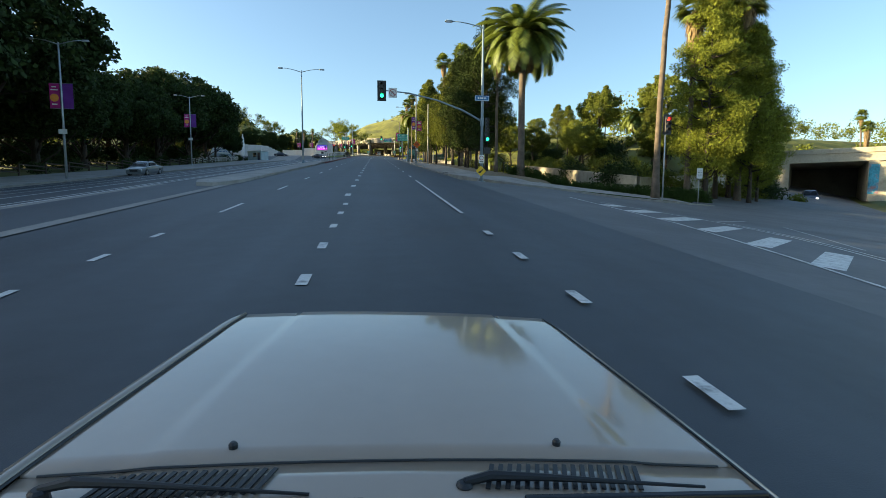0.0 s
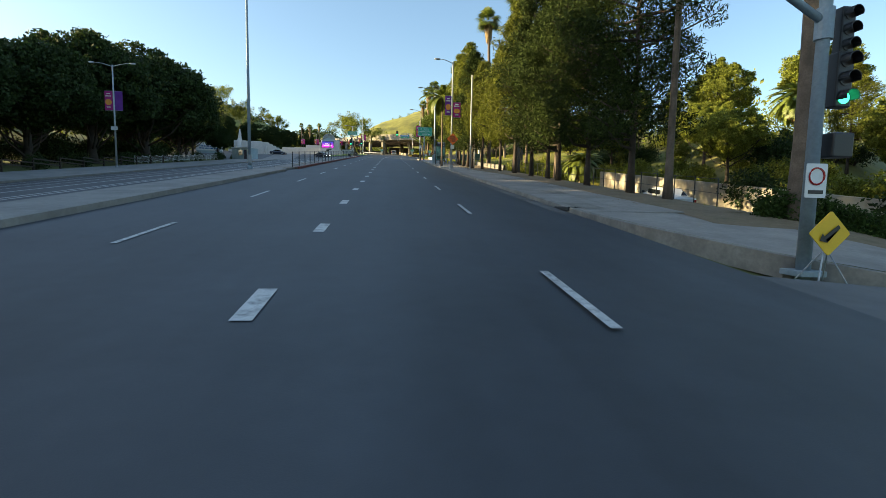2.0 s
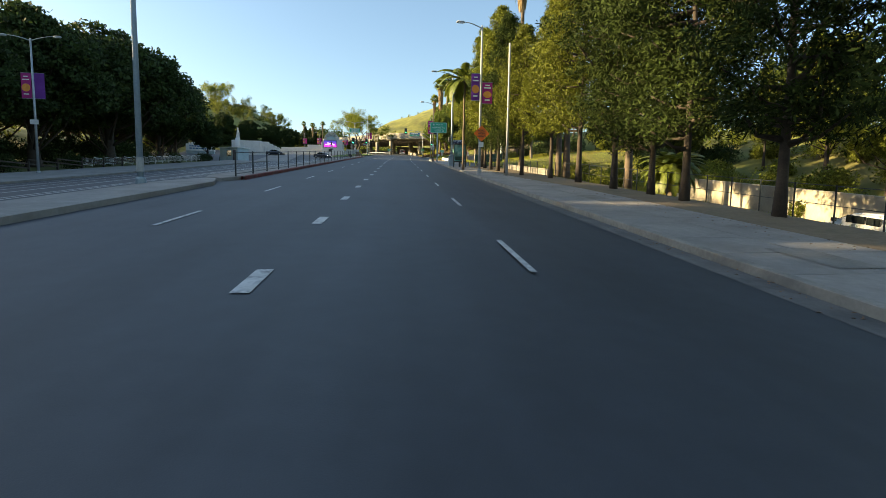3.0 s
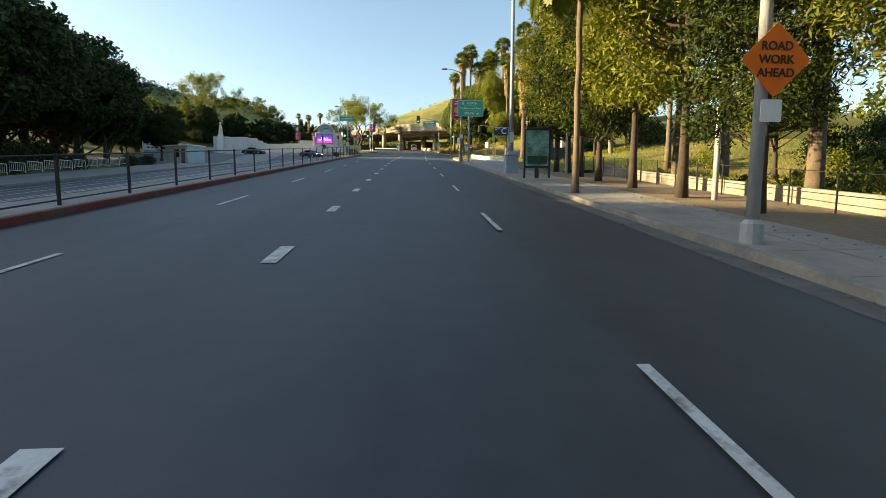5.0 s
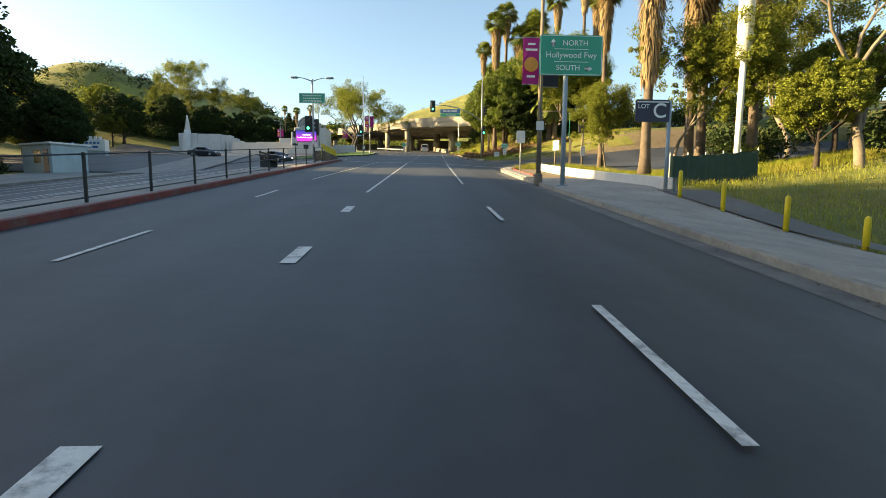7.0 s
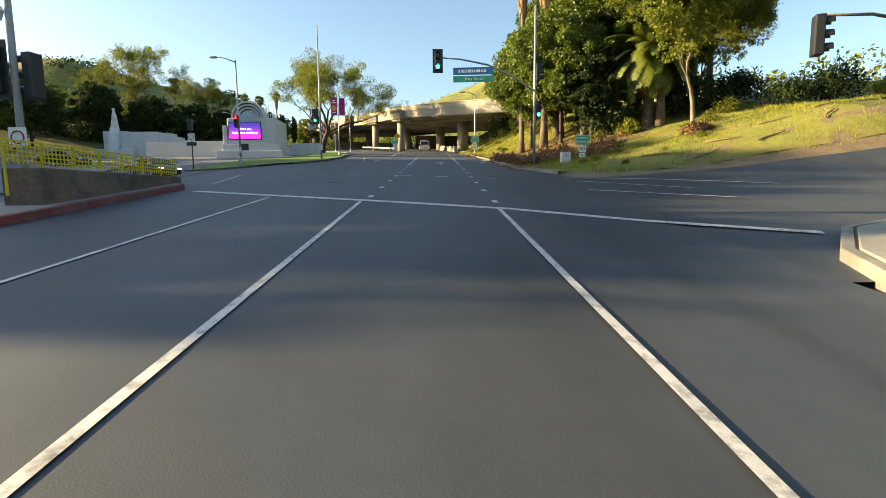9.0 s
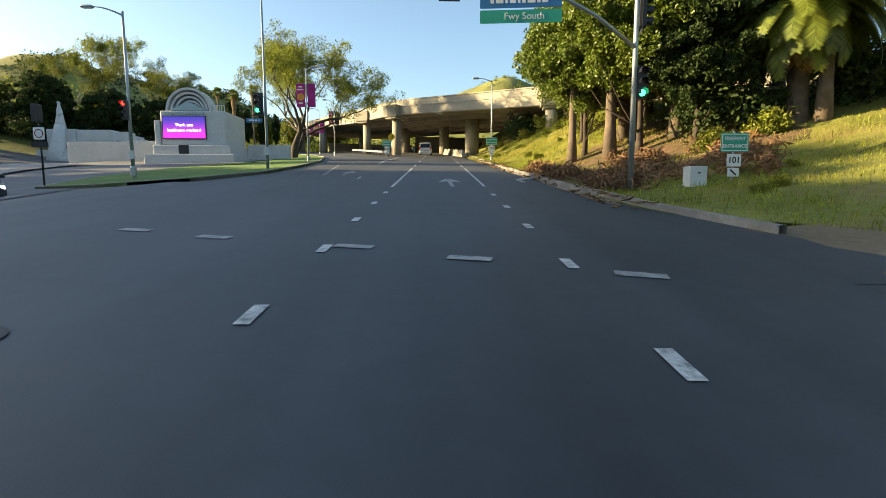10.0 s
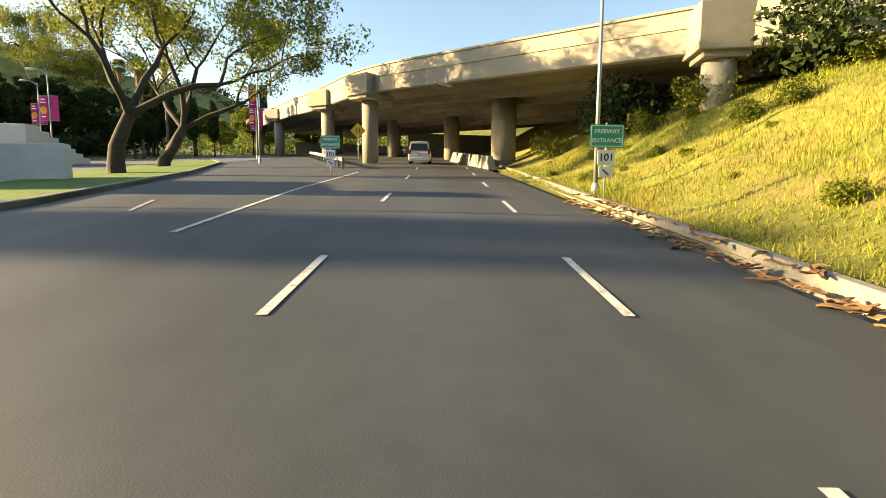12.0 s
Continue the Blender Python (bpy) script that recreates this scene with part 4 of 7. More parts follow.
ivy = [broad_tree(81, 10.4, 4.4, 1.3, "leaf_ivy", "dense broadleaf tree with glossy dark leaves on the bank", 440, 210, 0.085, trunk_r=0.16, squash=1.0, limb_n=9)]
plant(ivy, [(0, 9.8, 175.2, 0, 1.0), (0, 11.4, 171.6, 130, 1.08), (0, 12.6, 177.0, 250, 1.2), (0, 13.6, 172.0, 40, 1.2), (0, 11.0, 179.5, 80, 0.95)])
back = [broad_tree(87, 11.5, 4.6, 0.8, "leaf_dark", "dark dense tree behind the date palm", 320, 150, 0.13, trunk_r=0.28, limb_n=8)]
plant(back, [(0, 15.2, 173.6, 0, 1.0), (0, 18.4, 173.4, 60, 1.05), (0, 17.0, 177.5, 300, 1.1), (0, 23.0, 178.0, 20, 1.1), (0, 15.0, 178.5, 33, 0.9), (0, 13.2, 169.6, 33, 0.72), (0, 14.4, 172.4, 220, 0.85), (0, 12.2, 174.2, 120, 0.85), (0, 20.2, 178.6, 280, 0.9), (0, 21.0, 174.0, 130, 0.95),
             # The trees at y 151 and 160 are hidden, added to shade the road.
             (0, -46, 151, 10, 1.3), (0, -51, 160, 70, 1.25), (0, -46, 168, 150, 0.85), (0, -58, 172, 70, 0.9), (0, -63, 186, 250, 0.8), (0, -70, 206, 10, 0.85), (0, -76, 216, 60, 0.9), (0, -66, 239, 200, 1.1), (0, -58, 243, 20, 1.1), (0, -50, 245, 300, 1.0), (0, -43, 247, 90, 0.9), (0, -74, 231, 120, 1.2), (0, -36, 246, 40, 0.8), (0, -82, 220, 200, 1.3), (0, -34, 238, 10, 0.6)])
pepper = [branch_tree(83, 12.0, 3.6, 0.36, "leaf_light", "feathery light green tree with a thin pale trunk", "feathery_tree", bark="bark_pale", trunk_r=0.15, clump=0.8, per=75, size=0.085, droop=0.06, leafy=1, hang=2.6),
          broad_tree(84, 9.5, 4.4, 2.5, "leaf_olive", "olive green spreading tree on the slope", 300, 120, 0.10, trunk_r=0.24, gaps=0.35, limb_n=14, cr=0.9)]
pp = [(0, 17.6, 163.2, 0, 1.05), (0, 20.6, 168.4, 70, 0.8), (0, 15.9, 133.0, 100, 0.85), (0, 12.3, 135.4, 10, 0.5), (1, 20.5, 127.5, 33, 0.62), (1, 27, 134, 50, 0.9),
      (1, 36, 60, 0, 1.0), (1, 44, 66, 50, 1.15), (1, 50, 84, 20, 1.2), (1, 30, 72, 90, 0.8), (1, 33, 80, 130, 0.85), (1, 30, 96, 200, 0.9), (1, 40, 88, 10, 1.1), (1, 56, 70, 60, 1.3), (1, 30, 112, 60, 1.0),
      (1, 44, 168, 10, 1.0), (1, 40, 160, 10, 0.7), (1, 52, 160, 90, 0.8)]
# trees on the far side round the monument and beyond
for x, y, s in ((-62, 178, 0.6), (-72, 196, 0.6), (-74, 208, 0.7), (-76, 218, 0.8), (-75, 228, 0.9), (-62, 252, 1.0), (-70, 246, 1.0), (-54, 262, 0.9), (-78, 240, 1.1), (-88, 246, 1.2), (-48, 268, 0.8), (-84, 228, 1.0), (-95, 232, 1.2), (-92, 210, 1.1), (-80, 200, 1.0), (-76, 182, 1.0),
                (-33, 252, 0.8), (-28, 262, 0.9), (-40, 258, 0.7), (-24, 285, 0.9), (-34, 290, 1.0), (-44, 288, 1.0), (-20, 310, 0.9), (-12, 330, 0.8), (-27, 320, 1.0)):
    pp.append((1, x, y, rp.uniform(0, 360), s))
plant(pepper, pp)
# The tall pair at x -98 is unseen, added for its shadow across the road.
cypress = [broad_tree(88, 25.0, 2.1, 1.0, "leaf_dark", "tall narrow unseen cypress added to cast a shadow on the road", 300, 110, 0.16, name="cypress_tree", trunk_r=0.3, limb_n=6, cr=2.6),
           broad_tree(89, 10.5, 0.9, 0.6, "leaf_dark", "slim dark cypress behind the tower", 160, 90, 0.10, name="cypress_tree", trunk_r=0.14, limb_n=4, cr=3.6)]
plant(cypress, [(0, -98, 190.3, 0, 1.14), (0, -97.5, 191.9, 120, 1.13), (1, -35.5, 246, 0, 1.0), (1, -33.2, 245, 50, 0.9), (1, -37.6, 247.5, 90, 1.1), (1, -30.8, 246.5, 140, 0.85), (1, -28.6, 248, 200, 0.8)])
syc = [branch_tree(85 + k, 14.4, 3.2, 0.72, "leaf_light", "old sycamore with twisting dark limbs and thin spring leaves", "sycamore_tree", trunk_r=0.42, clump=1.0, per=95, size=0.10, lean=(0.12 - 0.3 * k, 0.0)) for k in range(2)]
plant(syc, [(0, -12.8, 199.3, 0, 1.0), (1, -14.8, 207.0, 150, 1.02)])
euc = [branch_tree(186 + k, 15.5, 4.4, 0.40, "leaf_olive", "tall open eucalyptus with bare pale limbs", "eucalyptus_tree", bark="bark_pale", trunk_r=0.27, tips=3, clump=0.95, per=80, size=0.11, lean=(0.18 * k, 0.0), droop=0.08) for k in range(2)]
plant(euc, [(0, -86.4, 298, 0, 1.85), (0, -52, 254, 120, 1.05), (1, -70, 252, 200, 1.0), (1, -72.5, 292, 300, 1.4), (1, 22.0, 126.5, 150, 1.0), (1, 26.5, 132, 60, 0.95), (0, 33, 146, 200, 1.0), (0, 57, 78, 60, 0.85)])
shrubs = [bush(91), bush(92, 1.8, 2.2), bush(93, 2.6, 3.4, "leaf_dark", "rounded dark green shrub", 70, 40, 0.15)]
sl = []
for k in range(46):
    x, y = rp.uniform(23, 46), rp.uniform(48, 124)
    sl.append((k % 3, x, y, rp.uniform(0, 360), rp.uniform(0.6, 1.1)))
for k in range(22):
    sl.append((k % 2, rp.uniform(11, 24), rp.uniform(160, 200), rp.uniform(0, 360), rp.uniform(0.35, 0.8)))
for x, y, s in ((30, 150.5, 1.0), (34, 156, 1.1), (38, 152, 1.2), (28.5, 161.5, 0.7), (46, 150, 1.3), (20, 133, 0.8), (23, 136, 0.9), (27, 128, 1.0), (13, 196.8, 0.8), (16, 194.5, 1.1), (18.5, 196, 1.1), (21, 193, 1.2), (24, 190, 1.2),
                (11.5, 201.5, 0.9), (13.5, 203, 0.8), (16, 205, 1.0), (9.0, 206, 0.7)):
    sl.append((2 if s > 0.85 else 1, x, y, rp.uniform(0, 360), s))
for x, y, s in ((15.5, 91, 0.9), (17.5, 94, 1.0), (16.2, 97.5, 0.8), (19.5, 96, 1.1), (21, 91, 1.1), (18.5, 88.5, 0.9), (15, 87, 0.7), (20, 101, 0.9), (24, 98, 1.2), (14.5, 101, 0.6), (27, 164, 0.8), (31, 161, 0.75), (24.5, 164.5, 0.6), (34, 163, 0.9), (20.5, 168.5, 0.9), (14.5, 169.5, 0.9), (24, 169, 0.8)):
    sl.append((1 if y < 103 else 2, x, y, rp.uniform(0, 360), s))
for k in range(70):
    y = rp.uniform(46, 100)
    sl.append((rp.choice((0, 1)), 25.6 + abs(rp.gauss(0, 7)), y, rp.uniform(0, 360), rp.uniform(0.5, 1.2)))
for k in range(16):
    sl.append((2, rp.uniform(-100, -58), rp.uniform(238, 262), rp.uniform(0, 360), rp.uniform(0.9, 1.5)))
# Dark shrubs added to stand in for the shade below the ficus crowns.
for k in range(44):
    sl.append((2, -50 + rp.uniform(-2.5, 2.5), -24 + 3.9 * k, rp.uniform(0, 360), rp.uniform(0.9, 1.35)))
for k in range(12):
    sl.append((2, -36 - rp.uniform(0, 4), 60 + 9 * k, rp.uniform(0, 360), rp.uniform(0.35, 0.6)))
weed = bush(94, 0.5, 0.55, "leaf_light", "low leafy weed clump in the grass", 130, 24, 0.032)
sl.append((3, 8.4, 180.6, 0, 1.0))
for k in range(40):
    y = rp.uniform(156, 204)
    sl.append((3, rp.uniform(6.6, 15) + 1.6 * (y < 160), y, rp.uniform(0, 360), rp.uniform(0.4, 0.95)))
plant(shrubs + [weed], sl)

# clipped hedge along the corner
hedge = thing("hedge", "long clipped dark green hedge on the corner", "hedge")
hc, hr = [], []
for k in range(110):
    f = k / 109
    x, y = 10.9 + 16.4 * f, 44.0 - 4.2 * f
    for j in range(3):
        hc.append((x + rp.uniform(-0.2, 0.2), y + rp.uniform(-0.35, 0.35), land_z(x, y) + 0.22 + 0.27 * j))
        hr.append(0.34)
part("leaves", quads("leaves", scatter_leaves(hc, hr, 110, 0.06, 0.5, 5), "leaf_hedge"), None, hedge)
bm = bmesh.new()
for k in range(28):
    f = k / 27
    x, y = 10.9 + 16.4 * f, 44.0 - 4.2 * f
    z = land_z(x, y)
    tube(bm, [(x, y, z - 0.2), (x + 0.05, y, z + 0.5), (x, y + 0.1, z + 0.95)], [0.03, 0.022, 0.01], 5)
part("stems", bm, "bark", hedge)
cv, cf = [], []
for k in range(30):
    f = k / 29
    x, y = 10.9 + 16.4 * f, 44.0 - 4.2 * f
    z = land_z(x, y)
    cv += [(x, y - 0.2, z - 0.1), (x, y - 0.2, z + 0.62), (x, y + 0.2, z + 0.62), (x, y + 0.2, z - 0.1)]
    if k:
        a = 4 * k - 4
        cf += [(a, a + 4, a + 5, a + 1), (a + 1, a + 5, a + 6, a + 2), (a + 2, a + 6, a + 7, a + 3)]
cf += [(0, 1, 2, 3), (119, 118, 117, 116)]
part("inner_mass", mesh_of("inner_mass", cv, cf, "leaf_hedge"), None, hedge)

# far hills
def hill(name, label, cx, cy, rx, ry, top, base, seed):
    verts, faces = [], []
    n, m = 60, 22
    for j in range(m + 1):
        f = j / m
        for i in range(n):
            a = 2 * math.pi * i / n
            x, y = cx + rx * f * math.cos(a), cy + ry * f * math.sin(a)
            z = base + (top - base) * (math.cos(f * math.pi) * 0.5 + 0.5) * (1 + 0.22 * noise.noise((x * 0.011 + seed, y * 0.011, 0))) + 5 * noise.noise((x * 0.035, y * 0.035, seed)) * (1 - f) + 1.2 * noise.noise((x * 0.15, y * 0.15, seed))
            verts.append((x, y, z))
    for j in range(m):
        for i in range(n):
            faces.append((j * n + i, j * n + (i + 1) % n, (j + 1) * n + (i + 1) % n, (j + 1) * n + i))
    ob = part(name, mesh_of(name, verts, faces, "hill", True), None)
    return tagged(ob, label, "hill", kind="structure")


hill_a = hill("hill", "sunlit green hillside with dry scrub", 70, 610, 235, 170, 122, 22, 3)
hill_b = hill("hill", "green scrubby ridge beyond the park", -250, 505, 360, 170, 106, 5, 7)
hill_c = hill("hill", "distant wooded hill under the sky", -130, 900, 260, 160, 112, 10, 9)


def woods(name, label, places, size, leaf, seed, per=26, leaf_size=0.7):
    """Far scrub and woods as one object."""
    r = np.random.RandomState(seed)
    c = np.array(places)
    rad = size * r.uniform(0.5, 1.3, len(c))
    c[:, 2] += rad * 0.45
    ob = part(name, quads(name, scatter_leaves(c, rad, per, leaf_size, 0.6, seed, 0.8), leaf), None)
    return tagged(ob, label, "woods", kind="stuff")


def on_hill(ob, n, seed, cut):
    r = random.Random(seed)
    vs = [v.co for v in ob.data.vertices]
    out = []
    while len(out) < n:
        a = vs[r.randrange(len(vs))]
        if noise.noise((a.x * 0.02, a.y * 0.02, seed)) > cut:
            out.append((a.x + r.uniform(-7, 7), a.y + r.uniform(-7, 7), a.z - 1.0))
    return out


woods("hill_scrub", "dark scrub scattered over the sunlit hill", on_hill(hill_a, 900, 1, -0.05), 2.0, "leaf_olive", 201, per=50, leaf_size=0.4)
woods("hill_scrub", "dark scrub and trees over the ridge", on_hill(hill_b, 3200, 2, -0.16), 3.4, "leaf_dark", 202, per=28, leaf_size=0.7)
woods("hill_scrub", "woods on the distant hill", on_hill(hill_c, 500, 3, -0.2), 6.0, "leaf_dark", 203, leaf_size=1.5)
belt = []
wr = random.Random(9)
for k in range(260):
    x, y = wr.uniform(-190, -85), wr.uniform(150, 330)
    belt.append((x, y, land_z(x, y) + wr.uniform(0, 7)))
for k in range(150):
    x, y = wr.uniform(-75, 0), wr.uniform(300, 400)
    belt.append((x, y, land_z(x, y) + wr.uniform(0, 6)))
woods("far_woods", "belt of olive green trees behind the street", belt, 4.0, "leaf_olive", 204, per=100, leaf_size=0.42)
mound = []
for k in range(420):
    x, y = wr.uniform(-90, -42), wr.uniform(237, 262)
    mound.append((x, y, land_z(x, y) + wr.uniform(-0.5, 1.5 + 3.0 * smooth(240, 258, y))))
woods("ivy_mound", "dark ivy and shrubs on the mound behind the monument", mound, 1.6, "leaf_dark", 206, per=60, leaf_size=0.3)
belt2 = []
for k in range(160):
    x, y = wr.uniform(30, 140), wr.uniform(205, 330)
    belt2.append((x, y, land_z(x, y) + wr.uniform(0, 5)))
for k in range(200):
    x, y = wr.uniform(48, 150), wr.uniform(60, 200)
    if y < 96 or y > 138:
        x += 62
    belt2.append((x, y, land_z(x, y) + wr.uniform(0, 6)))
woods("far_woods", "belt of green trees beyond the freeway", belt2, 3.4, "leaf_olive", 205, per=100, leaf_size=0.36)

# ---------------------------------------------------------------- overpass
FACE = [(32, 180), (20, 189.5), (13.3, 196.3), (4.6, 205.9), (-3.0, 214.6), (-7.9, 223.5), (-13.2, 234), (-18.8, 245.3), (-27, 262), (-36, 280)]


def bridge_sweep(name, section, material, step=1.0):
    """Sweeps a cross-section (offset behind the near face, height) along the curve of the overpass."""
    pts = []
    P = [Vector(p) for p in FACE]
    for i in range(len(P) - 1):
        p0, p1, p2, p3 = P[max(i - 1, 0)], P[i], P[i + 1], P[min(i + 2, len(P) - 1)]
        for k in range(6):
            t = k / 6
            pts.append(0.5 * ((2 * p1) + (p2 - p0) * t + (2 * p0 - 5 * p1 + 4 * p2 - p3) * t * t + (3 * p1 - p0 - 3 * p2 + p3) * t ** 3))
    pts.append(P[-1])
    verts, faces = [], []
    m = len(section)
    for i, p in enumerate(pts):
        d = (pts[min(i + 1, len(pts) - 1)] - pts[max(i - 1, 0)]).normalized()
        nrm = Vector((d.y, -d.x))
        drop = 0.25 * smooth(13, 30, p.x)
        low = 0.55 * smooth(212, 232, p.y) + 0.5 * smooth(235, 262, p.y)
        for o, h in section:
            q = p + nrm * o
            verts.append((q.x, q.y, SLOPE * p.y + h - drop - low))
    for i in range(len(pts) - 1):
        for k in range(m):
            faces.append((i * m + k, i * m + (k + 1) % m, (i + 1) * m + (k + 1) % m, (i + 1) * m + k))
    faces += [tuple(range(m))[::-1], tuple((len(pts) - 1) * m + k for k in range(m))]
    return mesh_of(name, verts, faces, material)


overpass = thing("overpass", "pale sunlit concrete freeway overpass on round columns", "bridge", kind="structure")
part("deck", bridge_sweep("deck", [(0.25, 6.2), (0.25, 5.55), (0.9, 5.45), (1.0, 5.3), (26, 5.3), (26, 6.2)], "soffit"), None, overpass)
part("girder_face", bridge_sweep("girder_face", [(0.0, 6.35), (0.0, 5.36), (0.12, 5.30), (0.30, 5.30), (0.30, 6.35)], "bridge"), None, overpass)
part("parapet", bridge_sweep("parapet", [(-0.06, 6.36), (0.28, 6.36), (0.28, 7.12), (0.02, 7.12), (-0.02, 6.6)], "bridge"), None, overpass)
part("coping", bridge_sweep("coping", [(-0.08, 7.12), (0.36, 7.12), (0.36, 7.24), (-0.08, 7.24)], "bridge"), None, overpass)
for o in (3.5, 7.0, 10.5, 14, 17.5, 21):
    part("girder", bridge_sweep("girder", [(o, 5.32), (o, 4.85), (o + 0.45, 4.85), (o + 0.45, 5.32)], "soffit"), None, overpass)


def pier(x, y, top, cap=(2.3, 1.5, 1.85), r=0.66, base=None, cap_top=None, rz=0.0):
    zb = land_z(x, y) - 0.4 if base is None else base
    zt = SLOPE * y + top
    o = part("column", tubem([(x, y, zb), (x, y, zt)], [r, r], 24), "bridge", overpass, smooth_shade=True)
    if cap:
        bm = boxm(-cap[0] / 2, -cap[1] / 2, 0, cap[0] / 2, cap[1] / 2, cap[2], 0.04)
        c = part("pier_cap", bm, "bridge", overpass)
        c.matrix_basis = pose(x, y, zt - 0.02, 0, 0, rz)
        bm = boxm(-cap[0] / 2 + 0.25, -cap[1] / 2 + 0.2, -0.28, cap[0] / 2 - 0.25, cap[1] / 2 - 0.2, 0.0, 0.03)
        c = part("cap_haunch", bm, "bridge", overpass)
        c.matrix_basis = pose(x, y, zt, 0, 0, rz)


pier(13.4, 196.6, 5.2, (2.3, 2.0, 1.85), 0.66, rz=-10)
pier(-3.0, 215.2, 5.0, (2.3, 3.0, 1.5), 0.62, rz=-38)
pier(-8.0, 224.3, 4.8, (2.3, 3.0, 1.4), 0.62, rz=-30)
pier(-18.9, 246.0, 4.6, (2.3, 3.0, 1.3), 0.65, rz=-26)
pier(-27.0, 262.6, 3.9, (2.3, 3.0, 1.3), 0.65, rz=-26)
pier(7.0, 212.5, 4.9, None, 0.9)
pier(4.0, 228, 4.6, None, 0.8)
pier(-2.5, 236, 4.6, None, 0.8)
pier(-12, 252, 4.4, None, 0.8)
part("fascia_lamp", boxm(-0.75, -0.1, -0.06, 0.75, 0.1, 0.06, 0.02), "off_white", overpass, "long pale lamp under the deck edge").matrix_basis = pose(2.4, 207.8, SLOPE * 208 + 5.18, 0, 0, 48)
# abutment and far slope under the deck
ab = part("abutment_wall", boxm(-14, -0.3, -1.0, 14, 0.3, 3.6, 0.03), "bridge")
ab.matrix_basis = pose(13, 240, SLOPE * 236 - 0.6, 0, 0, 8)
tagged(ab, "grey concrete retaining wall behind the underpass", "wall", kind="structure")
ab2 = part("abutment_wall", boxm(-20, -0.3, -1.0, 20, 0.3, 2.0, 0.03), "bridge")
ab2.matrix_basis = pose(-2, 268, SLOPE * 262 - 0.4, 0, 0, 20)
tagged(ab2, "low grey concrete wall beside the far road", "wall", kind="structure")
# rubble barrier at the pillar foot
barrier = thing("concrete_barrier", "row of pale concrete crash barriers by the columns", "barrier")
for k in range(5):
    bm = boxm(-0.3, -1.4, 0, 0.3, 1.4, 0.85, 0.05, 0.55)
    b = part("block", bm, "bridge", barrier)
    b.matrix_basis = pose(5.3 - 0.32 * k, 208.5 + 3.0 * k, road_z(5, 208.5 + 3.0 * k), 5.7, 0, 8)


# ---------------------------------------------------------------- signs and posts
def post_thing(name, label, category, x, y, base_z=None):
    z = land_z(x, y) - 0.12 if base_z is None else base_z
    return thing(name, label, category, pose(x, y, z))


def pole_part(ob, h, r0, r1, material="steel", seg=12, z0=-0.25, name="pole"):
    return part(name, tubem([(0, 0, z0), (0, 0, h * 0.5), (0, 0, h)], [r0, (r0 + r1) / 2, r1], seg), material, ob, smooth_shade=True)


def plate(ob, name, x, y, z, w, h, material, label="", rim=None, t=0.012, rz=0.0, diamond=False):
    """An upright plate facing -y, centred at x, y, z."""
    turn = 45 if diamond else 0
    bm = boxm(-w / 2, -t / 2, -h / 2, w / 2, t / 2, h / 2)
    es = [e for e in bm.edges if abs(e.verts[0].co.y - e.verts[1].co.y) > t * 0.5]
    bmesh.ops.bevel(bm, geom=es, offset=min(w, h) * 0.07, segments=3, affect="EDGES", profile=0.5)
    o = part(name, bm, material, ob, label)
    o.matrix_basis = pose(x, y, z, 0, 0, rz) @ pose(0, 0, 0, 0, turn, 0)
    if rim:
        for (x0, z0, x1, z1) in ((-w / 2 + 0.03, h / 2 - 0.05, w / 2 - 0.03, h / 2 - 0.028), (-w / 2 + 0.03, -h / 2 + 0.028, w / 2 - 0.03, -h / 2 + 0.05),
                                 (-w / 2 + 0.028, -h / 2 + 0.05, -w / 2 + 0.05, h / 2 - 0.05), (w / 2 - 0.05, -h / 2 + 0.05, w / 2 - 0.028, h / 2 - 0.05)):
            part("border", boxm(x0, -t / 2 - 0.004, z0, x1, -t / 2 + 0.001, z1), rim, o)
    return o


def bars(ob, w, rows, material, t=0.012, z0=0.0, gap=0.1, height=0.05, seed=1):
    """Plain bars in place of writing."""
    r = random.Random(seed)
    for i in range(rows):
        x = -w / 2
        z = z0 - i * gap
        while x < w / 2 - 0.04:
            l = min(r.uniform(0.06, 0.22), w / 2 - x)
            part("bar", boxm(x, -t / 2 - 0.004, z - height / 2, x + l, -t / 2 + 0.001, z + height / 2), material, ob)
            x += l + 0.05


def text_on(ob, body, size, material, z, x=0.0, t=0.012, bold=0.0):
    return lettering("lettering", body, size, material, ob, x, -t / 2 - 0.003, z, bold=bold)


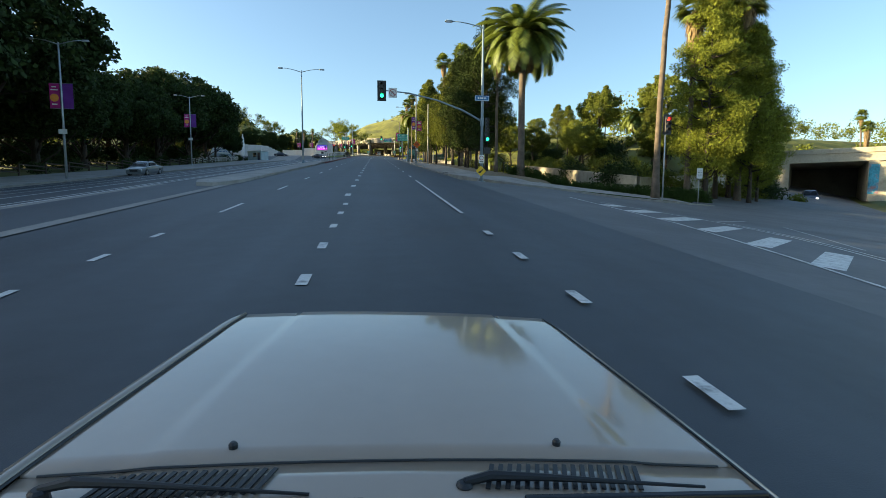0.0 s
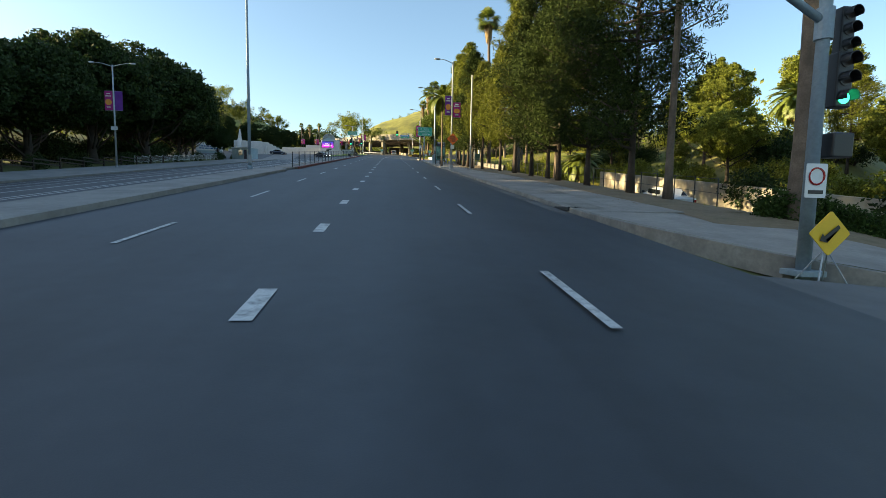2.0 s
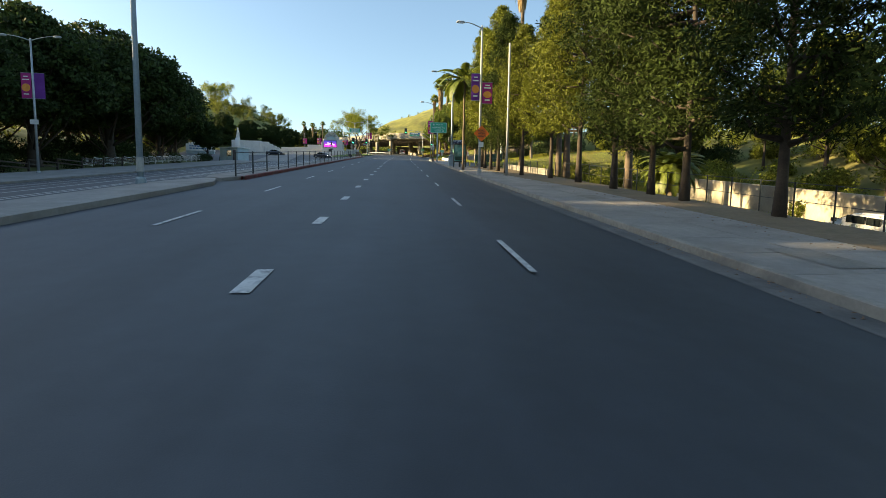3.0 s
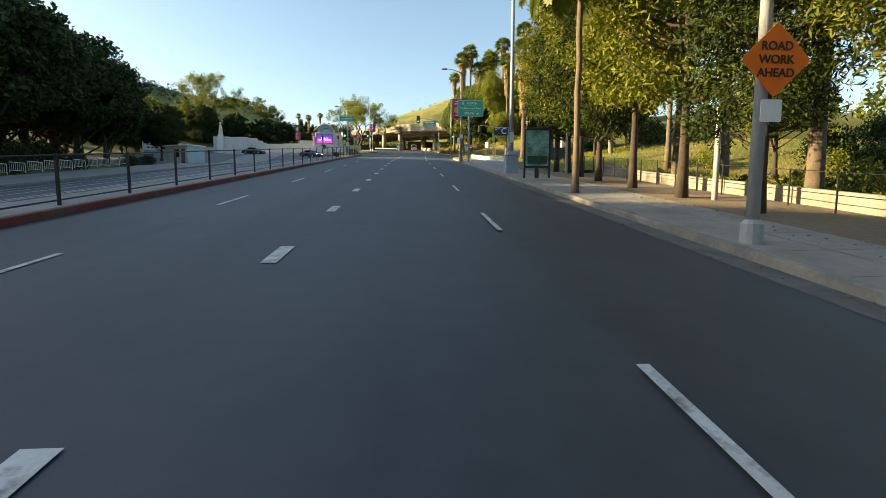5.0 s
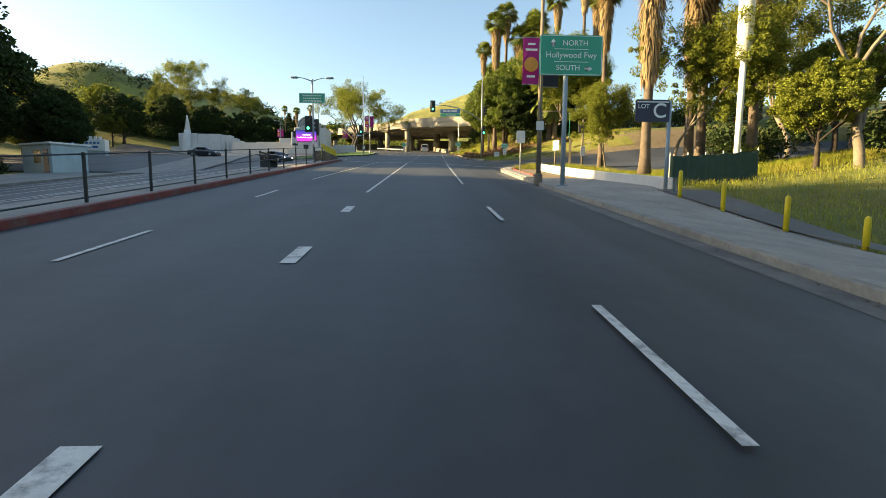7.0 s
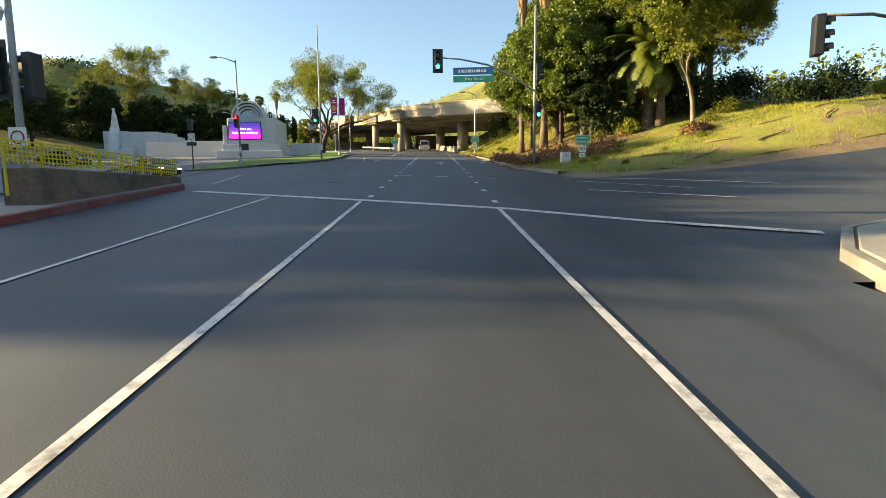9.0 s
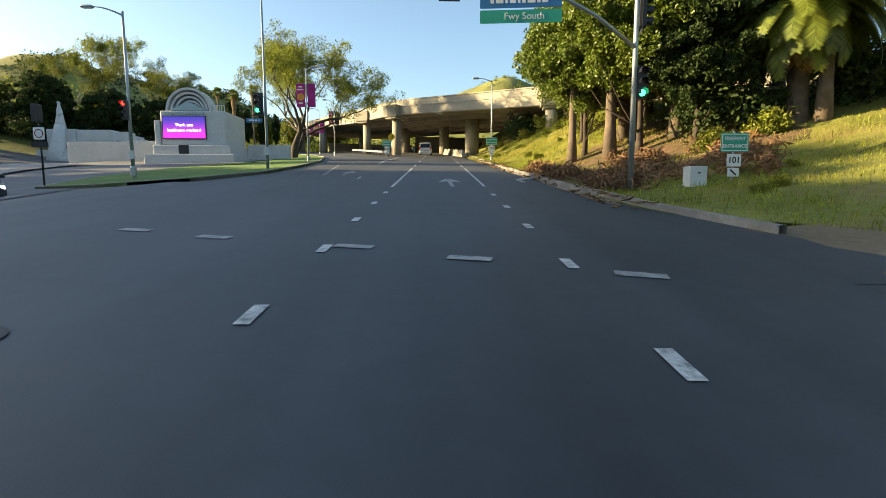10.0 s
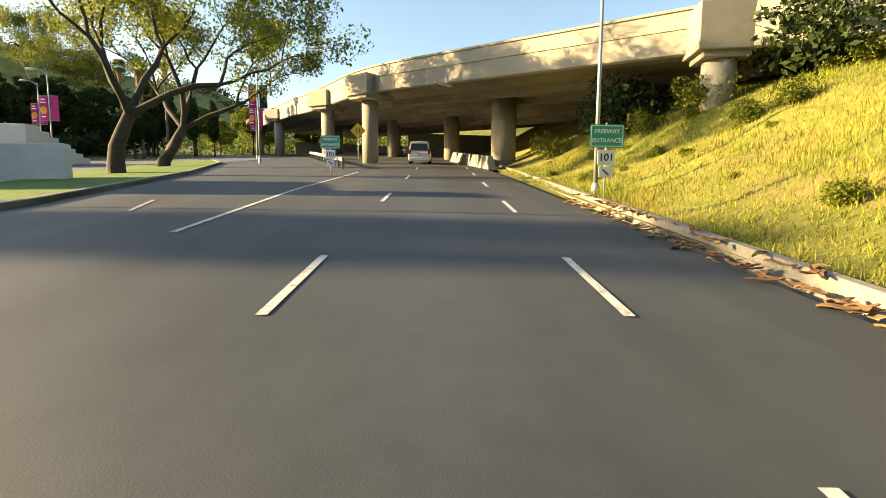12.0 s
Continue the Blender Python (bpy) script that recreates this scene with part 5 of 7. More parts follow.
def signal_head(ob, x, y, z, lit="green", rz=0.0, s=1.0, backplate=True):
    """Three-lamp head with visors; z is its centre."""
    h = part("signal_head", boxm(-0.17 * s, -0.12 * s, -0.52 * s, 0.17 * s, 0.12 * s, 0.52 * s, 0.03), "black", ob)
    h.matrix_basis = pose(x, y, z, 0, 0, rz)
    if backplate:
        part("backplate", boxm(-0.29 * s, 0.0, -0.66 * s, 0.29 * s, 0.015, 0.66 * s, 0.004), "black", h)
    for k, nm in enumerate(("red", "amber", "green")):
        zz = (0.34 - 0.34 * k) * s
        m = {"red": "red_on", "green": "green_on"}.get(nm) if nm == lit else "lens_off"
        part("lamp", tubem([(0, -0.115 * s, zz), (0, -0.135 * s, zz)], 0.115 * s, 18), m, h, "lit %s lamp" % nm if nm == lit else "")
        bm = bmesh.new()
        ring = [(math.cos(a), math.sin(a)) for a in (math.pi * (-0.12 + 1.24 * q / 14) for q in range(15))]
        rows2 = [[bm.verts.new((cx * rr * s, yy * s, zz + cz * rr * s)) for cx, cz in ring] for yy, rr in ((-0.12, 0.145), (-0.33, 0.14), (-0.33, 0.128), (-0.12, 0.132))]
        for a, b in zip(rows2, rows2[1:]):
            for q in range(14):
                bm.faces.new((a[q], a[q + 1], b[q + 1], b[q]))
        part("visor", bm, "black", h)
    return h


def cobra(ob, h, dx, rise=0.5, material="steel", r=0.045, dy=0.0):
    """A luminaire arm that reaches dx sideways."""
    pts = [(dx * f, dy * f, h - 0.2 + rise * math.sin(f * math.pi / 2)) for f in (0, 0.25, 0.5, 0.75, 1.0)]
    part("lamp_arm", tubem(pts, [r, r * 0.9, r * 0.8, r * 0.7, r * 0.6], 8), material, ob, smooth_shade=True)
    sg = 1 if dx > 0 else -1
    bm = boxm(-0.34, -0.13, -0.07, 0.34, 0.13, 0.07, 0.06, 0.7)
    o = part("lamp_head", bm, material, ob, smooth_shade=True)
    o.matrix_basis = pose(dx + sg * 0.28, dy, h - 0.2 + rise + 0.01)
    part("lens", boxm(-0.22, -0.09, -0.10, 0.22, 0.09, -0.06, 0.02), "lens_clear", o)


def banner(ob, x0, x1, z0, z1, material, seed=0, text=True, y=-0.02):
    n = 8
    verts, faces = [], []
    for j in range(n + 1):
        for i in range(5):
            f, g = i / 4, j / n
            verts.append((x0 + (x1 - x0) * f, y + 0.03 * math.sin(3 * g * math.pi + seed) * math.sin(f * math.pi), z0 + (z1 - z0) * g))
    for j in range(n):
        for i in range(4):
            a = j * 5 + i
            faces.append((a, a + 1, a + 6, a + 5))
    o = part("banner", mesh_of("banner", verts, faces, material), None, ob, "printed cloth banner with plain colour blocks")
    mod = o.modifiers.new("thickness", "SOLIDIFY")
    mod.thickness = 0.008
    w, h = x1 - x0, z1 - z0
    c = (x0 + x1) / 2
    for zz in (z0 - 0.02, z1 + 0.02):
        part("banner_rod", tubem([(min(x0, x1, 0), y, zz), (max(x0, x1, 0), y, zz)], 0.014, 6), "steel", ob)
    if text:
        for k, (wx, zz) in enumerate(((0.45, 0.86), (0.7, 0.74), (0.5, 0.16))):
            part("emblem_bar", boxm(c - w * wx / 2, y - 0.055, z0 + h * zz - 0.045, c + w * wx / 2, y - 0.05, z0 + h * zz + 0.045), "white_paint", ob)
        bm = bmesh.new()
        bm.faces.new([bm.verts.new((c + w * 0.42 * math.cos(a), y - 0.052, z0 + h * 0.42 + h * 0.16 * math.sin(a))) for a in (2 * math.pi * q / 20 for q in range(20))])
        part("emblem_disc", bm, "orange_cloth", ob)


# corner signal with mast arm
sig = post_thing("traffic_signal", "grey steel signal pole with a mast arm, green light lit", "traffic signal", 7.15, 38.1, SLOPE * 38.1 - 0.5)
pole_part(sig, 11.6, 0.13, 0.075, "steel_blue")
part("base_plate", boxm(-0.26, -0.26, -0.05, 0.26, 0.26, 0.06, 0.01), "steel_blue", sig)
cobra(sig, 11.6, -2.3, 0.35, "steel_blue")
part("mast_arm", tubem([(0, 0, 4.55), (-1.5, -0.1, 5.3), (-3.4, -0.2, 5.95), (-5.6, -0.3, 6.4), (-7.4, -0.4, 6.5)], [0.075, 0.07, 0.06, 0.05, 0.04], 10), "steel_blue", sig, smooth_shade=True)
part("arm_collar", tubem([(0, 0, 4.25), (0, 0, 4.8)], 0.15, 14), "steel_blue", sig)
signal_head(sig, -7.55, -0.5, 6.45, "green", s=1.1)
nut = plate(sig, "turn_sign", -6.75, -0.42, 6.35, 0.62, 0.7, "white_paint", "white plate with a no-turn symbol")
bm = bmesh.new()
tube(bm, [(0.24 * math.cos(a), -0.012, 0.24 * math.sin(a)) for a in (2 * math.pi * q / 24 for q in range(25))], 0.02, 5)
tube(bm, [(-0.17, -0.012, 0.17), (0.17, -0.012, -0.17)], 0.02, 5)
part("ban_ring", bm, "lens_red", nut)
bm = bmesh.new()
tube(bm, [(0.08, -0.01, -0.15), (0.08, -0.01, 0.02), (0.04, -0.01, 0.08), (-0.04, -0.01, 0.08), (-0.08, -0.01, 0.02), (-0.08, -0.01, -0.08)], 0.02, 5)
part("turn_arrow", bm, "black", nut)
stsign = plate(sig, "street_sign", -0.05, -0.1, 6.25, 1.1, 0.4, "blue_sign", "blue street name plate", rim="white_paint")
bars(stsign, 0.66, 1, "white_paint", height=0.13, seed=4)
signal_head(sig, 0.4, 0.0, 3.55, "green", s=0.95, backplate=False)
signal_head(sig, 0.4, 0.0, 4.42, "none", s=0.8, backplate=False)
part("walk_signal", boxm(0.2, -0.2, 2.15, 0.62, 0.15, 2.6, 0.03), "black", sig)
nped = plate(sig, "walk_sign", -0.05, -0.17, 1.72, 0.42, 0.62, "white_paint", "white no-crossing plate")
part("ban_ring", tubem([(0.15 * math.cos(a), -0.012, 0.08 + 0.15 * math.sin(a)) for a in (2 * math.pi * q / 16 for q in range(17))], 0.018, 5), "lens_red", nped)
part("legend_bar", boxm(-0.15, -0.012, -0.24, 0.15, -0.005, -0.17), "black", nped)

# yellow arrow board on a stand at the pole foot
ya = post_thing("arrow_board", "yellow diamond board with a black arrow on a folding stand", "warning sign", 6.95, 37.5, SLOPE * 37.5 - 0.5)
d = plate(ya, "board", 0, -0.1, 0.85, 0.56, 0.56, "yellow", diamond=True, t=0.015)
arrow = bmesh.new()
arrow.faces.new([arrow.verts.new((a * 0.8, -0.125, 0.85 + b * 0.8)) for a, b in ((-0.25, -0.16), (-0.06, -0.20), (-0.10, -0.13), (0.22, 0.12), (0.17, 0.19), (-0.15, -0.06), (-0.19, 0.01))])
bmesh.ops.triangulate(arrow, faces=arrow.faces[:])
part("arrow", arrow, "black", ya)
for sx in (-1, 1):
    for sy in (-1, 1):
        part("leg", tubem([(0.04 * sx, -0.05, 0.55), (0.28 * sx, 0.25 * sy, -0.02)], 0.014, 6), "steel", ya)

# signal on the far corner of the side street
rs = post_thing("traffic_signal", "slim signal post showing a red light", "traffic signal", 21.4, 36.9, SLOPE * 36 - 1.9)
pole_part(rs, 6.0, 0.06, 0.05, "steel")
signal_head(rs, 0, -0.18, 6.1, "red", s=1.15)
bus_stop = post_thing("parking_sign", "small white plates on a thin post", "sign", 24.8, 37.4, SLOPE * 37 - 2.1)
pole_part(bus_stop, 3.0, 0.03, 0.03)
bars(plate(bus_stop, "plate", 0, -0.05, 2.55, 0.5, 0.8, "off_white"), 0.34, 4, "black", z0=0.2, gap=0.13, height=0.03)


def street_light(x, y, h, dx, base, label, banners=None, material="steel", both=False, flare=False, arm_rise=0.4, r=0.11):
    ob = post_thing("street_lamp", label, "street lamp", x, y, base)
    pole_part(ob, h, r, r * 0.6, material)
    part("base_collar", tubem([(0, 0, -0.1), (0, 0, 0.35), (0, 0, 0.42)], [r * 1.7, r * 1.6, r * 1.1], 12), material, ob)
    cobra(ob, h, dx, arm_rise, material)
    if both:
        cobra(ob, h, -dx, arm_rise, material)
    for b in banners or ():
        banner(ob, *b)
    return ob


A = street_light(-9.45, 62.4, 11.0, 2.1, SLOPE * 62.4 - 0.05, "tall twin-arm street lamp on the median", material="steel_blue", both=True)
part("graffiti_band", tubem([(0, 0, 0.6), (0, 0, 1.1)], 0.125, 12), "concrete_pole", A)
for x, y, b in ((-27.9, 48.8, -1.75), (-31.6, 90.2, -1.45)):
    street_light(x, y, 12.2 if y < 60 else 11.6, 1.9, SLOPE * y + b, "twin-arm street lamp with two magenta banners", [(-0.95, -0.12, 6.6, 8.7, "magenta", 1), (0.12, 0.95, 6.6, 8.7, "purple", 2, False)], both=True)
    plate(bpy.data.objects["street_lamp.001" if y < 60 else "street_lamp.002"], "pole_plate", 0.0, -0.14, 4.6, 0.7, 0.4, "off_white")
orange_pole = street_light(5.66, 80.55, 10.7, -1.3, SLOPE * 80.5 - 0.12, "street lamp carrying banners and an orange road work sign", [(-0.72, -0.1, 5.4, 7.3, "purple", 3), (0.1, 0.85, 5.2, 6.7, "magenta", 4)], "concrete_pole")
ow = plate(orange_pole, "work_sign", 0.1, -0.16, 3.0, 0.84, 0.84, "orange", "orange diamond road work sign", diamond=True)
for body, zz in (("ROAD", 0.21), ("WORK", 0.0), ("AHEAD", -0.21)):
    lettering("lettering", body, 0.19, "black", orange_pole, 0.1, -0.175, 3.0 + zz, bold=0.004)
plate(orange_pole, "blank_plate", 0.08, -0.15, 2.2, 0.36, 0.36, "white_paint")

# lamp with a heavy flared base
box_lamp = street_light(5.85, 102.0, 10.4, -1.9, SLOPE * 102.0 - 0.02, "blue-grey street lamp on a heavy boxed base", material="steel_blue", r=0.15)
part("boxed_base", boxm(-0.40, -0.40, -0.25, 0.40, 0.40, 0.92, 0.05, 0.88), "steel_blue", box_lamp, "scuffed blue-grey boxed pole base")
part("base_cap", boxm(-0.38, -0.38, 0.92, 0.38, 0.38, 1.0, 0.03), "steel_blue", box_lamp)
part("base_taper", boxm(-0.31, -0.31, 1.0, 0.31, 0.31, 1.24, 0.03, 0.5), "steel_blue", box_lamp)
part("sticker", boxm(-0.13, -0.165, 1.7, 0.12, -0.15, 2.3), "off_white", box_lamp)

# advertising panel
ad = post_thing("advert_panel", "dark framed street advertising panel with a teal poster", "advertising panel", 6.25, 97.45, pave_z(6.2, 97.4))
for x in (-0.64, 0.64):
    part("leg", boxm(x - 0.05, -0.07, -0.1, x + 0.05, 0.07, 2.45, 0.012), "fence", ad)
part("frame_top", boxm(-0.59, -0.08, 2.38, 0.59, 0.08, 2.52, 0.02), "fence", ad)
part("frame_bottom", boxm(-0.59, -0.08, 0.5, 0.59, 0.08, 0.62, 0.02), "fence", ad)
part("poster", boxm(-0.59, -0.05, 0.62, 0.59, 0.05, 2.38, 0.005), "poster", ad, "faded teal poster behind glass")
part("poster_print", boxm(-0.50, -0.056, 0.72, 0.50, -0.05, 1.12, 0.001), "tarp", ad, "dark printed foot of the poster")
part("poster_light", boxm(-0.42, -0.055, 1.30, 0.42, -0.05, 2.25, 0.001), "poster", ad)
part("centre_foot", boxm(-0.1, -0.06, -0.1, 0.1, 0.06, 0.5, 0.01), "black", ad)
# short poles among the trees
for x, y, h in ((8.9, 101, 3.0), (7.4, 79.0, 9.5), (9.2, 87.2, 3.2)):
    o = post_thing("utility_post", "plain grey post among the trees", "post", x, y)
    pole_part(o, h, 0.09, 0.07, "concrete_pole")

# large green direction sign
gs = post_thing("direction_sign", "large green freeway direction sign on a steel pole", "road sign", 5.75, 123.0, pave_z(5.7, 123))
pole_part(gs, 6.0, 0.10, 0.10, "steel_blue")
part("base_plate", boxm(-0.2, -0.2, -0.05, 0.2, 0.2, 0.05, 0.01), "steel_blue", gs)
g = plate(gs, "board", 0.15, -0.16, 5.28, 2.6, 1.6, "green_sign", rim="white_paint", t=0.03)
text_on(g, "NORTH", 0.30, "white_paint", 0.47, 0.16, 0.03)
text_on(g, "Hollywood Fwy", 0.33, "white_paint", 0.0, 0, 0.03)
text_on(g, "SOUTH", 0.30, "white_paint", -0.5, -0.12, 0.03)
for zz in (0.24, -0.26):
    part("rule", boxm(-0.7, -0.02, zz - 0.01, 0.7, -0.014, zz + 0.01), "white_paint", g)
for cx, cz, ang in ((-0.75, 0.47, 0), (0.72, -0.52, 90)):
    bm = bmesh.new()
    bm.faces.new([bm.verts.new((a, 0, b)) for a, b in ((-0.03, -0.16), (0.03, -0.16), (0.03, 0.02), (0.11, 0.02), (0, 0.17), (-0.11, 0.02), (-0.03, 0.02))])
    bmesh.ops.triangulate(bm, faces=bm.faces[:])
    part("arrow", bm, "white_paint", g).matrix_basis = pose(cx, -0.02, cz, 0, ang, 0)

bp = street_light(5.2, 125.0, 9.2, -1.5, pave_z(5.2, 125), "brown wooden lamp pole with a magenta banner", [(-0.85, -0.1, 4.4, 6.4, "magenta", 5), (0.1, 0.8, 4.3, 6.1, "dark_cloth", 6, False)], "bark_pale", r=0.12)
plate(bp, "notice", -0.02, -0.16, 2.55, 0.34, 0.4, "off_white")
rp1 = post_thing("road_sign_back", "small white sign on a post by the low wall", "road sign", 5.6, 131.2, road_z(5.2, 131.2) + 0.15)
pole_part(rp1, 2.4, 0.03, 0.03)
plate(rp1, "plate", 0, -0.04, 2.15, 0.5, 0.7, "off_white")
lot = post_thing("car_park_sign", "navy car park sign with a white letter on a grey post", "sign", 9.5, 121.6, pave_z(9.4, 121.5))
pole_part(lot, 3.5, 0.075, 0.075, "steel_blue")
part("foot", tubem([(0, 0, 0), (0, 0, 0.08)], 0.3, 16), "kerb", lot)
lp_ = plate(lot, "board", -0.72, -0.08, 3.1, 1.35, 0.85, "navy_sign", rim="navy_sign", t=0.05)
part("head_strip", boxm(-0.64, -0.03, 0.31, 0.64, -0.024, 0.36), "off_white", lp_)
text_on(lp_, "LOT", 0.24, "white_paint", 0.16, -0.36, 0.05)
text_on(lp_, "C", 0.78, "white_paint", -0.02, 0.28, 0.05, bold=0.006)


def bollard(x, y):
    ob = post_thing("bollard", "yellow painted steel bollard", "bollard", x, y, land_z(x, y) + 0.02)
    tagged(ob, group="bollards by the car park")
    part("post", tubem([(0, 0, -0.1), (0, 0, 0.93), (0, 0, 1.0), (0, 0, 1.03)], [0.075, 0.075, 0.06, 0.02], 14), "yellow_post", ob, smooth_shade=True)
    return ob


b0 = bollard(10.56, 113.7)
for x, y in ((9.98, 115.6), (9.64, 118.0), (9.3, 120.1)):
    copy_thing(b0, pose(x, y, pave_z(x, y) - 0.03))
path = part("path", strip("path", [(12.0, 107), (11.7, 112), (11.2, 115.5), (10.55, 119.5), (10.3, 121.5)], 2.1, lambda x, y: pave_z(x, y), "asphalt_pale", 0.05), None)
tagged(path, "grey asphalt path behind the bollards", "path", kind="structure")

# fabric fence, low wall
tarp = thing("screen_fence", "fence screened with dark green fabric", "fence")
for k in range(6):
    x, y = 12.4 + 0.95 * k, 127.0 + 0.05 * k
    part("post", tubem([(x, y, land_z(x, y) - 0.3), (x, y, land_z(x, y) + 1.55)], 0.03, 8), "steel", tarp)
    if k < 5:
        x2, y2 = x + 0.95, y + 0.05
        n = 8
        vs, fs = [], []
        for i in range(n + 1):
            f = i / n
            xx, yy = x + (x2 - x) * f, y + (y2 - y) * f - 0.04 - 0.03 * math.sin(f * 9)
            vs += [(xx, yy, land_z(xx, yy) - 0.35), (xx, yy, land_z(xx, yy) + 1.42 - 0.05 * math.sin(f * math.pi))]
            if i:
                fs.append((2 * i - 2, 2 * i, 2 * i + 1, 2 * i - 1))
        o = part("fabric", mesh_of("fabric", vs, fs, "tarp"), None, tarp)
        o.modifiers.new("thickness", "SOLIDIFY").thickness = 0.01
lw = thing("low_wall", "low white painted wall with scrawled grey marks behind the pavement", "wall", kind="structure")
part("wall_run", strip("wall_run", [(9.9, 121.8), (8.7, 126), (7.9, 131), (7.6, 135.5)], 0.2, lambda x, y: road_z(5.2, y) + 0.1, "white_stone", 0.0, 0.5), None, lw)
part("wall_run", strip("wall_run", [(7.6, 135.5), (8.2, 137.6), (9.5, 139.2)], 0.2, lambda x, y: road_z(5.2, y) + 0.1, "kerb", 0.0, 0.45), None, lw)

# mobile mast
mast = post_thing("antenna_mast", "slim white antenna mast with a fat cylinder top", "mast", 17.3, 129.2, SLOPE * 129.2 + 0.05)
pole_part(mast, 6.4, 0.17, 0.16, "white_paint", 18)
part("canister", tubem([(0, 0, 6.16), (0, 0, 6.2), (0, 0, 10.7), (0, 0, 10.8)], [0.2, 0.40, 0.40, 0.34], 22), "white_paint", mast, smooth_shade=True)
part("cabinet", boxm(-1.0, -0.4, -0.2, -0.4, 0.2, 1.0, 0.02), "off_white", mast)


# ---------------------------------------------------------------- second junction
j3 = post_thing("traffic_signal", "tall steel signal pole with a mast arm and street signs", "traffic signal", 7.2, 162.6, SLOPE * 162.5 + 0.05)
pole_part(j3, 9.4, 0.095, 0.06, "steel")
part("mast_arm", tubem([(0, 0, 4.4), (-1.4, -0.4, 5.2), (-3.0, -0.9, 5.75), (-4.6, -1.3, 5.95), (-5.7, -1.6, 5.95)], [0.07, 0.06, 0.055, 0.045, 0.04], 10), "steel", j3, smooth_shade=True)
signal_head(j3, -5.95, -1.7, 5.75, "green")
sn = plate(j3, "street_sign", -3.9, -1.3, 5.3, 2.3, 0.42, "blue_sign", "blue street name plate", rz=-6)
bars(sn, 1.7, 1, "white_paint", height=0.16, seed=8)
sn2 = plate(j3, "street_sign", -3.9, -1.3, 4.86, 2.3, 0.36, "green_sign", "green freeway plate", rz=-6)
text_on(sn2, "Fwy South", 0.27, "white_paint", 0.0, 0.1)
signal_head(j3, 0.24, 0.05, 3.35, "green", s=0.95, backplate=False)
signal_head(j3, 0.28, 0.25, 5.6, "none", rz=75)
sp = post_thing("traffic_signal", "leaning lamp pole with a green traffic signal", "traffic signal", -8.45, 176.0, SLOPE * 176 + 0.05)
pole_part(sp, 11.2, 0.09, 0.045, "steel_blue")
signal_head(sp, -0.38, -0.1, 3.6, "green")
plate(sp, "plate", 0, -0.15, 1.0, 0.3, 0.45, "off_white")
sd = plate(sp, "street_sign", -0.7, 0.1, 2.75, 0.9, 0.25, "blue_sign", "small blue street plate")
bars(sd, 0.6, 1, "white_paint", height=0.09, seed=3)
cl = street_light(-14.3, 172.9, 8.0, -1.4, SLOPE * 172.9 - 0.1, "cobra-head street lamp on the grass island", material="steel", r=0.09)
signal_head(cl, -0.1, -0.2, 3.2, "red", s=0.9, backplate=False)
plate(cl, "plate", 0, -0.13, 1.0, 0.3, 0.42, "off_white")
nt = post_thing("turn_sign", "white no-turn sign over a black one-way plate", "road sign", -17.0, 170.5, SLOPE * 170.5 - 0.2)
pole_part(nt, 3.4, 0.04, 0.04, "fence")
p_ = plate(nt, "plate", 0, -0.06, 2.1, 0.5, 0.55, "white_paint")
part("ban_ring", tubem([(0.18 * math.cos(a), -0.012, 0.18 * math.sin(a)) for a in (2 * math.pi * q / 16 for q in range(17))], 0.02, 5), "lens_red", p_)
plate(nt, "one_way_plate", 0, -0.06, 1.6, 0.75, 0.26, "black")
part("signal_box", boxm(-0.2, -0.2, 2.6, 0.12, 0.12, 3.4, 0.03), "black", nt)

b4 = street_light(-8.75, 187.6, 7.3, 0.9, SLOPE * 187.6 + 0.08, "slim lamp pole with two magenta banners on the lawn", [(-0.78, -0.1, 4.3, 6.1, "magenta", 7), (0.1, 0.72, 4.3, 6.1, "magenta", 8, False)], "steel", r=0.07)
street_light(-11.3, 214.5, 7.0, -0.9, SLOPE * 214.5 + 0.05, "slim lamp pole with magenta banners", [(-0.7, -0.1, 4.0, 5.7, "magenta", 9), (0.1, 0.7, 4.0, 5.7, "dark_cloth", 10, False)], "steel", r=0.07)
for x, y in ((-16, 228), (-21, 243), (-27, 215), (-33, 222)):
    street_light(x, y, 7.0, -0.9, land_z(x, y) - 0.05, "slim lamp pole with magenta banners", [(-0.7, -0.1, 3.4, 5.2, "magenta", 9), (0.1, 0.7, 3.4, 5.2, "magenta", 11, False)], "steel", r=0.06)
street_light(6.65, 191.4, 7.2, -1.15, land_z(6.6, 191.4) - 0.1, "grey street lamp at the foot of the bank", material="steel", r=0.075, arm_rise=0.3)


def freeway_sign(x, y, base, h, label, w=1.0, plates=1):
    ob = post_thing("freeway_sign", label, "road sign", x, y, base)
    pole_part(ob, h, 0.03, 0.03, "steel", 8)
    b = plate(ob, "board", 0, -0.05, h - 0.38 * w, w, 0.66 * w, "green_sign", rim="white_paint")
    text_on(b, "FREEWAY", 0.17 * w, "white_paint", 0.13 * w, bold=0.003)
    text_on(b, "ENTRANCE", 0.17 * w, "white_paint", -0.13 * w, bold=0.003)
    s = part("route_shield", boxm(-0.26 * w, -0.06, h - 1.22 * w, 0.26 * w, -0.045, h - 0.78 * w, 0.007), "white_paint", ob, "white route shield")
    lettering("lettering", "101", 0.3 * w, "black", ob, 0, -0.066, h - 1.0 * w, bold=0.004)
    q = plate(ob, "arrow_plate", 0, -0.05, h - 1.42 * w, 0.42 * w, 0.3 * w, "white_paint")
    part("arrow", tubem([(-0.1, -0.012, 0.08), (0.08, -0.012, -0.08)], 0.025, 5), "black", q)
    return ob


